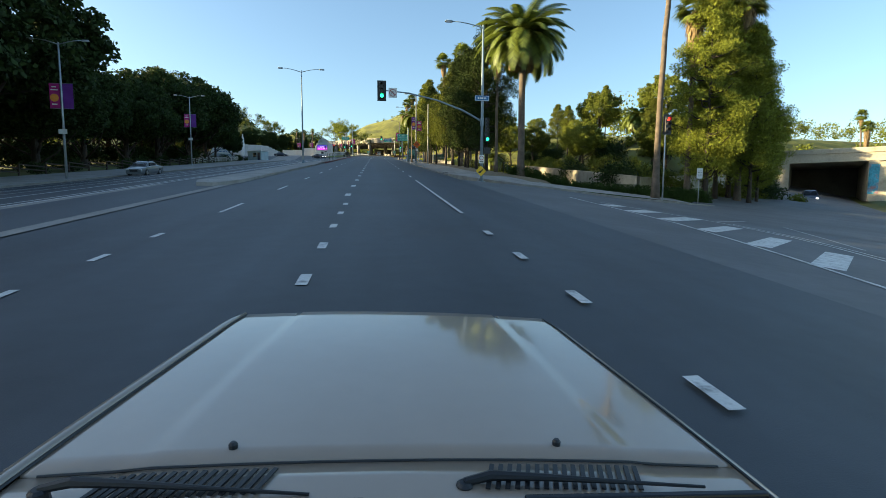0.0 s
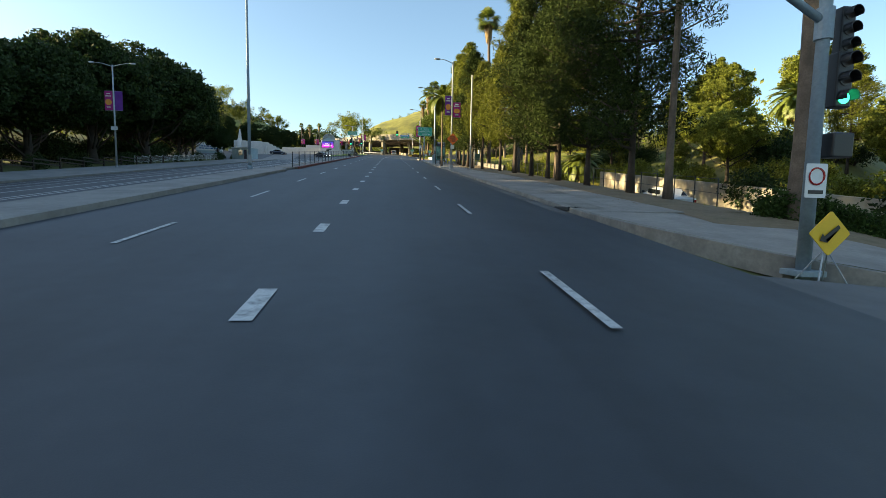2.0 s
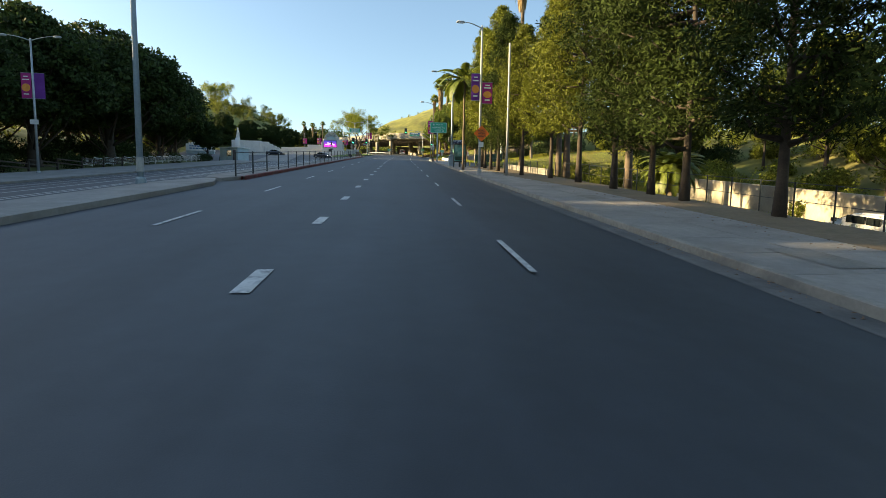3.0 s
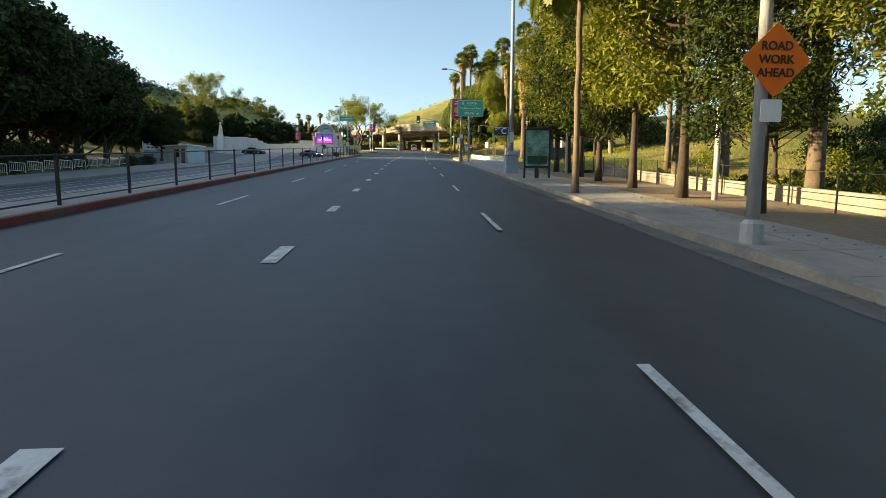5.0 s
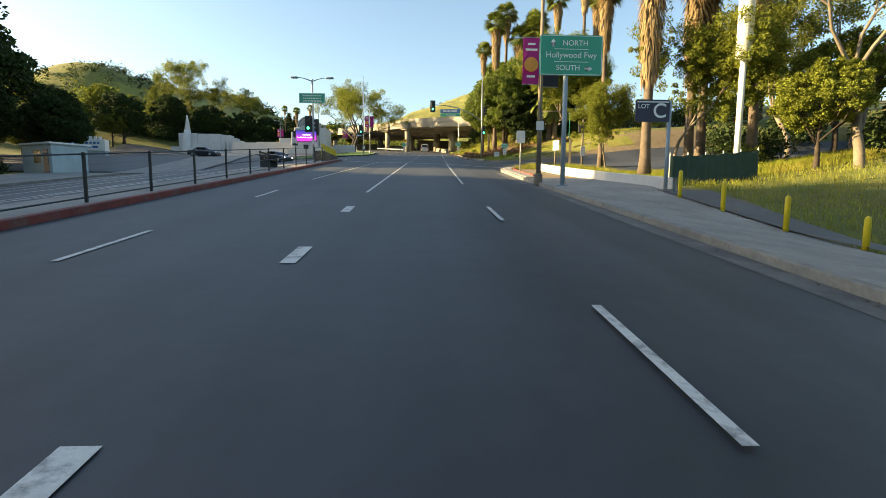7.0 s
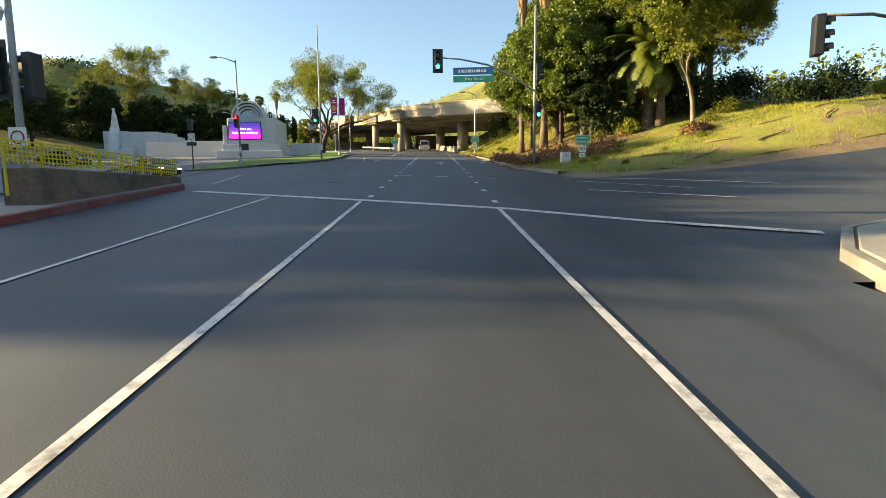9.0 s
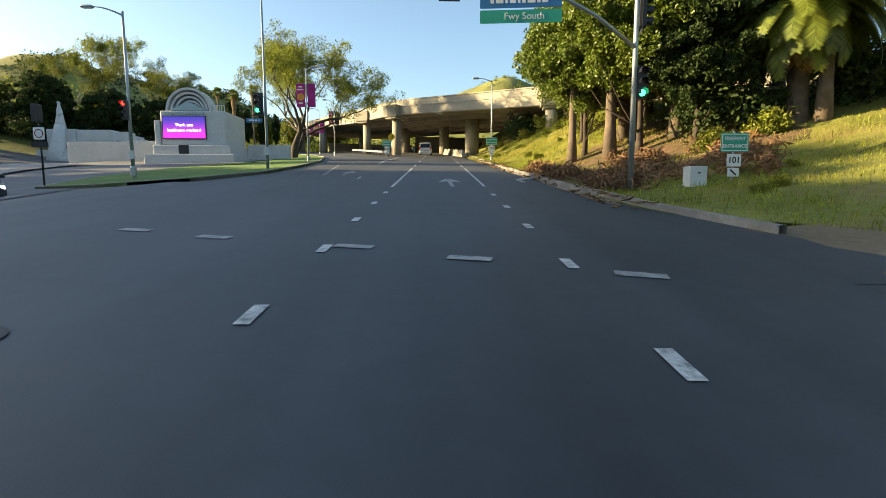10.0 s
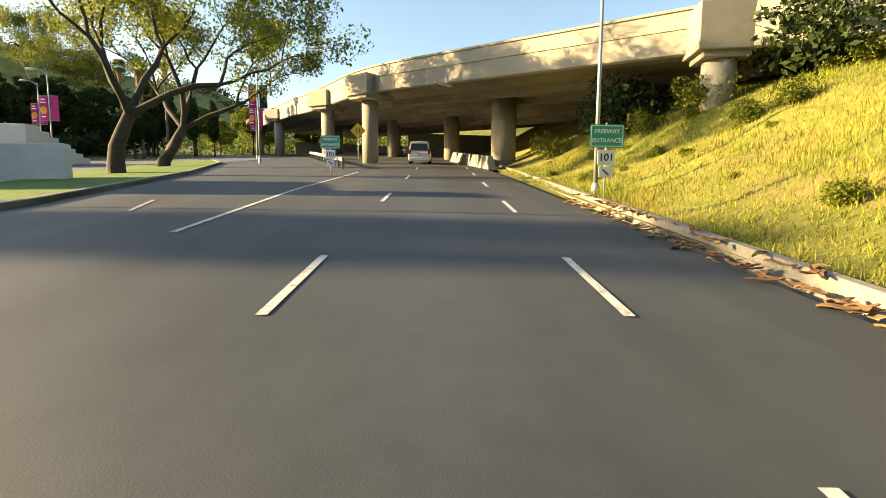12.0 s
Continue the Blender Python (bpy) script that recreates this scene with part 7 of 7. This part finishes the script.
def vehicle(name, label, paint_mat, x, y, z, rz, length=4.6, width=1.8, height=1.45, kind="saloon", lights="off"):
    """The nose points along +y."""
    ob = thing(name, label, "car", pose(x, y, z, math.degrees(math.atan(SLOPE)) * math.cos(radians(rz)), 0, rz))
    L, W = length / 2, width / 2
    van = kind == "van"
    secs = []
    for py, top, k in [(-L, 0.85, 0.93), (-L + 0.08, 0.93, 0.98), (-L + 0.7, 0.97, 1.0), (0, 0.95, 1.0), (L - 1.1, 0.92, 0.99), (L - 0.35, 0.80, 0.94), (L - 0.06, 0.70, 0.86), (L, 0.58, 0.80)]:
        w = W * k
        secs.append([(-w * 0.93, py, 0.22), (-w, py, 0.38), (-w, py, top * 0.72), (-w * 0.95, py, top * 0.95), (-w * 0.80, py, top), (0, py, top + 0.035), (w * 0.80, py, top), (w * 0.95, py, top * 0.95), (w, py, top * 0.72), (w, py, 0.38), (w * 0.93, py, 0.22), (-w * 0.93, py, 0.22)])
    body = part("body", loft(secs), paint_mat, ob, smooth_shade=False)
    b = body.modifiers.new("round", "BEVEL")
    b.width, b.segments, b.angle_limit = 0.03, 2, radians(25)
    if van:
        cs = [(-L + 0.06, 0.9, 0.9), (-L + 0.16, height - 0.06, 0.84), (-L + 0.5, height, 0.83), (0.3, height, 0.83), (0.95, height - 0.12, 0.80), (1.55, 0.95, 0.86)]
    else:
        cs = [(-L + 0.75, 0.93, 0.9), (-L + 1.35, height - 0.05, 0.74), (-L + 1.7, height, 0.72), (0.25, height - 0.03, 0.72), (0.55, height - 0.1, 0.73), (1.25, 0.93, 0.88)]
    secs = []
    for py, top, k in cs:
        w = W * k
        secs.append([(-W * 0.95, py, 0.88), (-w * 1.0 - 0.02, py, (top + 0.9) / 2), (-w * 0.97, py, top - 0.05), (-w * 0.85, py, top), (0, py, top + 0.02), (w * 0.85, py, top), (w * 0.97, py, top - 0.05), (w * 1.0 + 0.02, py, (top + 0.9) / 2), (W * 0.95, py, 0.88), (-W * 0.95, py, 0.88)])
    cabin = part("cabin", loft(secs), paint_mat, ob)
    b = cabin.modifiers.new("round", "BEVEL")
    b.width, b.segments, b.angle_limit = 0.05, 2, radians(25)
    # glass: rear, front, sides
    y0, y1 = (-L + 0.05, -L + 0.17) if van else (-L + 0.86, -L + 1.33)
    z0, z1 = (1.02, height - 0.14) if van else (1.0, height - 0.09)
    for ya, yb, wa, wb, nm, sg in ((y0, y1, W * 0.80, W * 0.70, "rear_window", -1), (cs[-1][0] - 0.07, cs[-2][0] + 0.02, W * 0.80, W * 0.68, "windscreen", 1)):
        bm = bmesh.new()
        zt = z1 if sg < 0 else cs[-2][1] - 0.03
        vs = [bm.verts.new(p) for p in ((-wa, ya + sg * 0.03, z0), (wa, ya + sg * 0.03, z0), (wb, yb + sg * 0.03, zt), (-wb, yb + sg * 0.03, zt))]
        f = bm.faces.new(vs)
        bmesh.ops.solidify(bm, geom=[f], thickness=0.03)
        part(nm, bm, "glass", ob)
    for sx in (-1, 1):
        ys2 = (cs[1][0] + 0.1, (cs[1][0] + 0.5) / 2 + 0.0, 0.62 if not van else 1.0)
        for a, b2 in zip(ys2, ys2[1:]):
            part("side_window", boxm(sx * (W * 0.86) - 0.05, a + 0.04, 1.0, sx * (W * 0.86) + 0.05, b2 - 0.04, height - 0.14, 0.02), "glass", ob)
        part("mirror", boxm(sx * (W + 0.08) - 0.08, 0.85, 0.98, sx * (W + 0.08) + 0.08, 1.0, 1.13, 0.03), "black", ob)
        part("tail_light", boxm(sx * W * 0.84 - 0.09, -L - 0.015, 0.62 if not van else 0.75, sx * W * 0.84 + 0.07, -L + 0.1, 0.82 if not van else 1.1, 0.02), "lens_red", ob)
        part("headlight", boxm(sx * W * 0.66 - 0.16, L - 0.16, 0.56, sx * W * 0.66 + 0.14, L - 0.02, 0.70, 0.03), "headlight" if lights == "on" else "lens_clear", ob)
        for wy2 in (-L + 0.85, L - 0.85):
            wheel(ob, sx * (W - 0.10), wy2)
    part("rear_bumper", boxm(-W * 0.95, -L - 0.06, 0.28, W * 0.95, -L + 0.1, 0.52, 0.04), "black" if not van else paint_mat, ob)
    part("front_grille", boxm(-W * 0.42, L - 0.06, 0.42, W * 0.42, L + 0.012, 0.62, 0.02), "black", ob)
    pl2 = part("number_plate", boxm(-0.16, -L - 0.075, 0.55 if not van else 0.62, 0.16, -L - 0.03, 0.7 if not van else 0.77), "white_paint", ob)
    part("bar", boxm(-0.12, -L - 0.08, 0.59 if not van else 0.66, 0.12, -L - 0.074, 0.65 if not van else 0.72), "navy_sign", pl2)
    return ob


vehicle("van", "small white box-shaped van driving in the lane", "car_white", 0.9, 216, road_z(0.9, 216), -2, 4.0, 1.7, 1.68, "van")
vehicle("car", "dark blue saloon waiting to turn with lights on", "car_dark", -19.0, 168.8, road_z(-19.0, 168.8), -128, 4.6, 1.82, 1.42, lights="on")
vehicle("car", "dark saloon waiting in the turn lane", "car_dark", -33, 180, land_z(-33, 180) + 0.02, -100, 4.5, 1.8, 1.42)
vehicle("car", "grey saloon on the far carriageway", "car_grey", -24.6, 56.2, road_z(-24.6, 56.2), 178, 4.5, 1.8, 1.42)
vehicle("car", "dark hatchback coming out of the underpass", "car_dark", 57, 60, land_z(57, 60) + 0.04, 140, 4.5, 1.85, 1.6, lights="on")
vehicle("car", "pale grey saloon on the service road", "car_white", 17.3, 60.5, land_z(17.3, 60.5) + 0.04, 0, 4.5, 1.8, 1.42)
vehicle("car", "grey saloon far ahead under the overpass", "car_grey", -2.2, 238, road_z(-2, 238), -4, 4.5, 1.8, 1.42)

# the beige car that stands where the walk begins
CAR = Matrix.Translation((-0.985, 0.90, road_z(-0.93, 0.9))) @ pose(0, 0, 0, math.degrees(math.atan(SLOPE)), 1.8, -2.6)
bc = thing("beige_car", "beige older saloon with a broad bonnet, vents and wipers", "car", CAR)


def bonnet_z(x, y):
    return 1.035 - 0.045 * (y - 0.55) - 0.035 * max(0, y - 1.5) ** 2 - 0.045 * x * x - 0.004 * smooth(0.0, 0.02, abs(x) - (0.40 + 0.09 * (2.0 - y)))


def half_w(y):
    return 0.775 - 0.09 * smooth(0.7, 2.05, y) - 0.02 * smooth(1.9, 2.1, y)


def skin(name, xs, ys, material, lift=0.0, xr=1.0):
    verts = [(x * half_w(y) * xr, y, bonnet_z(x * half_w(y) * xr, y) + lift) for y in ys for x in xs]
    w = len(xs)
    faces = [(j * w + i, j * w + i + 1, (j + 1) * w + i + 1, (j + 1) * w + i) for j in range(len(ys) - 1) for i in range(w - 1)]
    o = part(name, mesh_of(name, verts, faces, material, True), None, bc)
    o.modifiers.new("thickness", "SOLIDIFY").thickness = 0.02
    return o


bxs = [-1, -0.98, -0.95] + [-0.92 + 1.84 * k / 60 for k in range(61)] + [0.95, 0.98, 1]
skin("bonnet", bxs, span(0.948, 2.06, 0.06), "car_beige", 0.0, 0.93)
skin("cowl", bxs, span(0.40, 0.942, 0.045), "car_beige", -0.004, 0.93)
# wings
for sx in (-1, 1):
    verts, faces = [], []
    yy = span(0.1, 2.06, 0.08)
    for y in yy:
        w0 = half_w(y) * 0.935
        for k, (dx, dz) in enumerate(((0.0, -0.004), (0.03, -0.012), (0.065, -0.04), (0.085, -0.1), (0.09, -0.25), (0.06, -0.6))):
            verts.append((sx * (w0 + dx), y, bonnet_z(w0, y) + dz))
    for j in range(len(yy) - 1):
        for i in range(5):
            a = j * 6 + i
            faces.append((a, a + 1, a + 7, a + 6))
    o = part("wing", mesh_of("wing", verts, faces, "car_beige", True), None, bc)
    o.modifiers.new("thickness", "SOLIDIFY").thickness = 0.015
    noz = part("washer_nozzle", tubem([(sx * 0.34, 1.0, bonnet_z(0.34, 1.0) - 0.01), (sx * 0.34, 1.0, bonnet_z(0.34, 1.0) + 0.009), (sx * 0.34, 1.0, bonnet_z(0.34, 1.0) + 0.014)], [0.009, 0.009, 0.005], 10), "black", bc)
    for k in range(17):
        x0 = (-0.395 if sx < 0 else 0.32) + (k - 8) * 0.0185
        part("vent_slot", boxm(-0.0045, -0.04, 0, 0.0045, 0.04, 0.003), "black", bc).matrix_basis = pose(x0, 0.885, bonnet_z(x0, 0.885) - 0.001, -3, 0, -16)
    px = -0.62 if sx < 0 else 0.12
    wz = bonnet_z(0.4, 0.86)
    wb = tubem([(px, 0.865, wz + 0.008), (px + 0.05, 0.872, wz + 0.016), (px + 0.16, 0.866, wz + 0.014), (px + 0.30, 0.855, wz + 0.01), (px + 0.46, 0.842, wz + 0.006)], [0.008, 0.010, 0.007, 0.004, 0.003], 8)
    wa = part("wiper_arm", wb, "black", bc, "black wiper arm")
    part("pivot", tubem([(px, 0.862, wz - 0.02), (px, 0.862, wz + 0.006), (px, 0.862, wz + 0.011)], [0.018, 0.016, 0.010], 12), "black", wa)
    part("wiper_blade", boxm(px + 0.10, 0.80, wz + 0.005, px + 0.56, 0.815, wz + 0.02, 0.004), "black_gloss", wa)
for sx in (-1, 1):
    part("wing_seam", tubem([(sx * half_w(y) * 0.933, y, bonnet_z(half_w(y) * 0.933, y) + 0.001) for y in span(0.5, 2.05, 0.1)], 0.0035, 5), "black", bc)
part("shut_line", tubem([(x * 0.68, 0.945, bonnet_z(x * 0.68, 0.945) - 0.003) for x in span(-1, 1, 0.1)], 0.003, 5), "black", bc)
part("front_panel", boxm(-0.68, 2.03, 0.25, 0.68, 2.10, 0.90, 0.03), "car_beige", bc)
part("front_bumper", boxm(-0.76, 2.06, 0.38, 0.76, 2.2, 0.55, 0.04), "black", bc)
part("windscreen", boxm(-0.66, -0.02, 0, 0.66, 0.0, 0.60, 0.008), "glass", bc).matrix_basis = pose(0, 0.42, 1.0, 62, 0, 0)
part("floor_pan", boxm(-0.74, -2.3, 0.22, 0.74, 2.05, 0.55, 0.05), "car_beige", bc)
part("tail", boxm(-0.76, -2.35, 0.5, 0.76, -1.2, 0.98, 0.07), "car_beige", bc)
part("roof", boxm(-0.60, -1.4, 1.36, 0.60, -0.22, 1.41, 0.02), "car_beige", bc)
for sx in (-1, 1):
    part("door", boxm(sx * 0.76 - 0.03, -1.25, 0.5, sx * 0.76 + 0.03, 0.1, 0.98, 0.02), "car_beige", bc)
    for yy in (-0.24, -0.85, -1.4):
        part("roof_pillar", boxm(sx * 0.63 - 0.03, yy - 0.03, 0.96, sx * 0.63 + 0.03, yy + 0.03, 1.38), "car_beige", bc)
    for wy2 in (-1.45, 1.3):
        wheel(bc, sx * 0.68, wy2, 0.31)

# ---------------------------------------------------------------- bank cover, litter
bank_me = sheet("bank", [5.72, 6.1, 6.6] + span(7.2, 22, 0.8), span(153.4, 236, 1.4), lambda x, y: land_z(x, y) + 0.01 + 0.10 * noise.noise((x * 0.8, y * 0.8, 2)) * smooth(5.8, 7, x), "bank")
for v in bank_me.vertices:
    push = 3.2 * (1 - smooth(153.2, 158.5, v.co.y)) * (1 - smooth(7, 16, v.co.x))
    v.co.x += push
    v.co.z = land_z(v.co.x, v.co.y) + 0.01 + 0.10 * noise.noise((v.co.x * 0.8, v.co.y * 0.8, 2)) * smooth(5.8, 7, v.co.x)
bank = part("bank", bank_me, "bank")
tagged(bank, "grassy bank with dry yellow patches beside the road", "bank", kind="structure")


def grass_field(name, label, xs, ys, count, h0, h1, seed, keep=None, material="grass"):
    g = np.random.RandomState(seed)
    x, y = g.uniform(xs[0], xs[1], count), g.uniform(ys[0], ys[1], count)
    dens = np.array([noise.noise((a * 0.35, b * 0.35, seed)) for a, b in zip(x, y)])
    ok = dens > -0.8
    if keep is not None:
        ok &= np.array([keep(a, b) for a, b in zip(x, y)])
    x, y, dens = x[ok], y[ok], dens[ok]
    n = len(x)
    p = np.array([(a, b, land_z(a, b) - 0.03) for a, b in zip(x, y)])
    az = g.uniform(0, 6.28, n)
    w = np.stack([np.cos(az), np.sin(az), 0 * az], 1) * g.uniform(0.006, 0.013, n)[:, None]
    h = (h0 + (h1 - h0) * g.uniform(0, 1, n) * (0.6 + 0.8 * np.clip(dens + 0.3, 0, 1)))[:, None]
    bend = np.stack([g.normal(0, 0.35, n), g.normal(0, 0.35, n), np.ones(n)], 1) * h
    mid = p + bend * np.array([0.35, 0.35, 0.6])
    q = np.stack([p - w, p + w, mid + w * 0.8, mid - w * 0.8], 1)
    q2 = np.stack([mid - w * 0.8, mid + w * 0.8, p + bend + w * 0.1, p + bend - w * 0.1], 1)
    ob = part(name, quads(name, np.concatenate([q, q2]), material), None)
    return tagged(ob, label, "grass", kind="stuff")


lit0 = random.Random(23)


def mould_edge(x, y):
    return y > 163.5 + 1.5 * noise.noise((x * 0.5, 3, 0)) and x < 19 + 2 * noise.noise((5, y * 0.4, 0)) and x > 5.9


mould = part("leaf_mould", sheet("leaf_mould", span(5.95, 19, 0.7), span(164, 178.5, 0.8), lambda x, y: land_z(x, y) + 0.05 + 0.10 * noise.noise((x * 0.8, y * 0.8, 2)) * smooth(5.8, 7, x) - 0.35 * (1 - smooth(164, 166, y)) - 0.35 * smooth(176, 178.5, y) - 0.3 * smooth(16, 19, x), "mould"), None)
tagged(mould, "reddish brown leaf mould under the trees on the bank", "ground cover", kind="structure")
grass_field("long_grass", "long green and straw grass on the bank", (5.9, 17), (174, 205), 75000, 0.05, 0.28, 3)
grass_field("long_grass", "long green and straw grass under the trees", (6.2, 24), (153, 176), 62000, 0.04, 0.26, 4, keep=lambda a, b: b > 153.5 - 0.2 * min(max(a - 9, 0), 6) + 2.2 * max(0, 9 - a) * 0.6 and not (mould_edge(a, b) and lit0.random() < 0.35) and not (a > 9.5 and b < 158 + 4 * noise.noise((a * 0.35, b * 0.35, 7)) and lit0.random() < 0.72))
grass_field("long_grass", "weedy grass by the ramp mouth", (9.4, 26), (128, 136.8), 40000, 0.08, 0.38, 6)
grass_field("long_grass", "lush weeds in the corner bed", (6.2, 12), (130, 140.6), 16000, 0.25, 0.6, 16, keep=lambda a, b: b < 137.2 + 1.3 * (a - 6.4) and b < 139.6 + 0.25 * (a - 8) and (a > 8.3 or b > 136.2))
grass_field("long_grass", "rough grass on the slope past the car park", (12.5, 40), (104, 128), 40000, 0.08, 0.34, 7)
grass_field("long_grass", "rough green grass below the verge", (12.6, 30), (84, 104), 36000, 0.08, 0.34, 9)
grass_field("verge_grass", "thin dry grass along the verge", (8.9, 12.2), (47, 100), 9000, 0.04, 0.16, 8)

lit = random.Random(17)
shoulder = part("dirt_shoulder", sheet("dirt_shoulder", span(6.0, 30, 1.0), span(151.6, 155.6, 0.8), lambda x, y: land_z(x, y) - 0.02 + 0.03 * noise.noise((x, y, 5)), "dirt"), None)
tagged(shoulder, "dusty dirt shoulder at the ramp mouth", "verge", kind="structure")
litter = thing("bark_litter", "fallen palm bark and dry fronds along the kerb", "litter", kind="stuff")
pieces = []
for k in range(6):
    bm = bmesh.new()
    n = 5
    l, w = lit.uniform(0.15, 0.42), lit.uniform(0.025, 0.07)
    vs = [[bm.verts.new((w * s * math.sin(math.pi * (0.15 + 0.8 * i / n)), l * (i / n - 0.5), 0.01 + 0.015 * math.sin(i * 1.1 + k) + 0.012 * abs(s))) for s in (-1, 0, 1)] for i in range(n + 1)]
    for a, b in zip(vs, vs[1:]):
        for i in range(2):
            bm.faces.new((a[i], a[i + 1], b[i + 1], b[i]))
    ext = bmesh.ops.extrude_face_region(bm, geom=bm.faces[:])
    bmesh.ops.translate(bm, verts=[v for v in ext["geom"] if isinstance(v, bmesh.types.BMVert)], vec=(0, 0, -0.012))
    me = bpy.data.meshes.new("bark_piece")
    bm.to_mesh(me)
    bm.free()
    me.materials.append(M["debris"] if k < 4 else M["frond_dead"])
    pieces.append(me)
for k in range(480):
    y = lit.uniform(158, 190)
    f = lit.random()
    x = 5.35 + 0.9 * f * f + (6.0 * lit.random() if 163 < y < 178 and lit.random() < 0.7 else 0) - (0.25 if lit.random() < 0.3 else 0)
    o = part("bark_piece", pieces[k % 6], None, litter)
    o.matrix_basis = pose(x, y, max(land_z(x, y), road_z(min(x, 5.2), y)) + 0.03 + (0.13 if 5.5 < x < 5.9 else 0.0), lit.uniform(-15, 15), lit.uniform(-15, 15), lit.uniform(0, 360)) @ Matrix.Diagonal((1, lit.uniform(0.6, 1.3), 1, 1))
heap = thing("frond_heap", "rusty brown heap of fallen palm fronds", "litter")
hp = scatter_leaves([(16.8 + lit.uniform(-0.7, 0.7), 161.2 + lit.uniform(-0.8, 0.8), land_z(16.8, 161.2) + lit.uniform(0, 0.35)) for k in range(40)], [0.35] * 40, 22, 0.28, 0.12, 19)
part("fronds", quads("fronds", hp, "debris"), None, heap)
for hx, hy, n, sp in ((8.8, 166.4, 34, 0.8), (10.4, 168.8, 34, 0.9), (7.0, 163.4, 36, 0.6), (11.4, 163.2, 22, 0.6), (6.5, 168.2, 44, 0.55), (6.6, 172.5, 34, 0.5), (9.6, 164.6, 14, 0.6), (13.0, 166.2, 30, 0.9)):
    hp = [(hx + lit.gauss(0, sp) * 0.8, hy + lit.gauss(0, sp), 0.0) for k in range(n)]
    hp = [(a, b, land_z(a, b) + 0.12 + lit.uniform(0, 0.28)) for a, b, c in hp]
    heap = thing("frond_heap", "rusty brown heap of fallen palm fronds", "litter")
    part("fronds", quads("fronds", scatter_leaves(hp, [0.3] * n, 16, 0.26, 0.13, int(hx * 7)), "debris"), None, heap)
    bm = bmesh.new()
    for k in range(9):
        a, b, c = hp[k]
        az, l = lit.uniform(0, 6.28), lit.uniform(0.4, 0.9)
        tube(bm, [(a - math.cos(az) * l, b - math.sin(az) * l, c - 0.08), (a, b, c + 0.06), (a + math.cos(az) * l, b + math.sin(az) * l, c - 0.05)], [0.022, 0.016, 0.007], 5)
    part("stalks", bm, "frond_dead", heap, "pale dry frond stalks")
for bx, by, br in ((13.4, 154.6, 20), (15.2, 156.2, -35), (16.8, 155.0, 10), (18.6, 157.4, -20), (20.4, 156.0, 35), (12.2, 156.8, -50), (22.0, 158.2, 5)):
    stick = thing("fallen_branch", "pale dry branch lying on the grassy slope", "branch")
    c, d = math.cos(radians(br)), math.sin(radians(br))
    pts = [(bx + c * u + d * 0.06 * math.sin(u * 5), by + d * u - c * 0.06 * math.sin(u * 5), land_z(bx + c * u, by + d * u) + 0.07) for u in (-0.8, -0.4, 0, 0.4, 0.8)]
    part("stem", tubem(pts, [0.05, 0.045, 0.04, 0.03, 0.015], 7), "frond_dead", stick, smooth_shade=True)
    u, v = pts[2], pts[3]
    part("twig", tubem([u, ((u[0] + v[0]) / 2 - d * 0.2, (u[1] + v[1]) / 2 + c * 0.2, u[2] + 0.08), (v[0] - d * 0.45, v[1] + c * 0.45, v[2] + 0.1)], [0.025, 0.018, 0.008], 5), "frond_dead", stick)
litter2 = thing("leaf_litter", "dry leaf litter scattered on the pavement edge", "litter", kind="stuff")
ll = []
for k in range(1400):
    y = lit.uniform(46, 128)
    x = pave_edge(y) - abs(lit.gauss(0, 0.5)) if lit.random() < 0.7 else 5.2 - abs(lit.gauss(0, 0.25))
    z = (pave_z(x, y) if x > 5.3 else road_z(x, y)) + 0.012
    a, s = lit.uniform(0, 6.28), lit.uniform(0.015, 0.045)
    c, d = math.cos(a) * s, math.sin(a) * s
    ll.append([(x - c, y - d, z), (x + d * 0.5, y - c * 0.5, z + 0.01), (x + c, y + d, z), (x - d * 0.5, y + c * 0.5, z + 0.012)])
part("leaves", quads("leaves", ll, "debris"), None, litter2)

build_pavement()
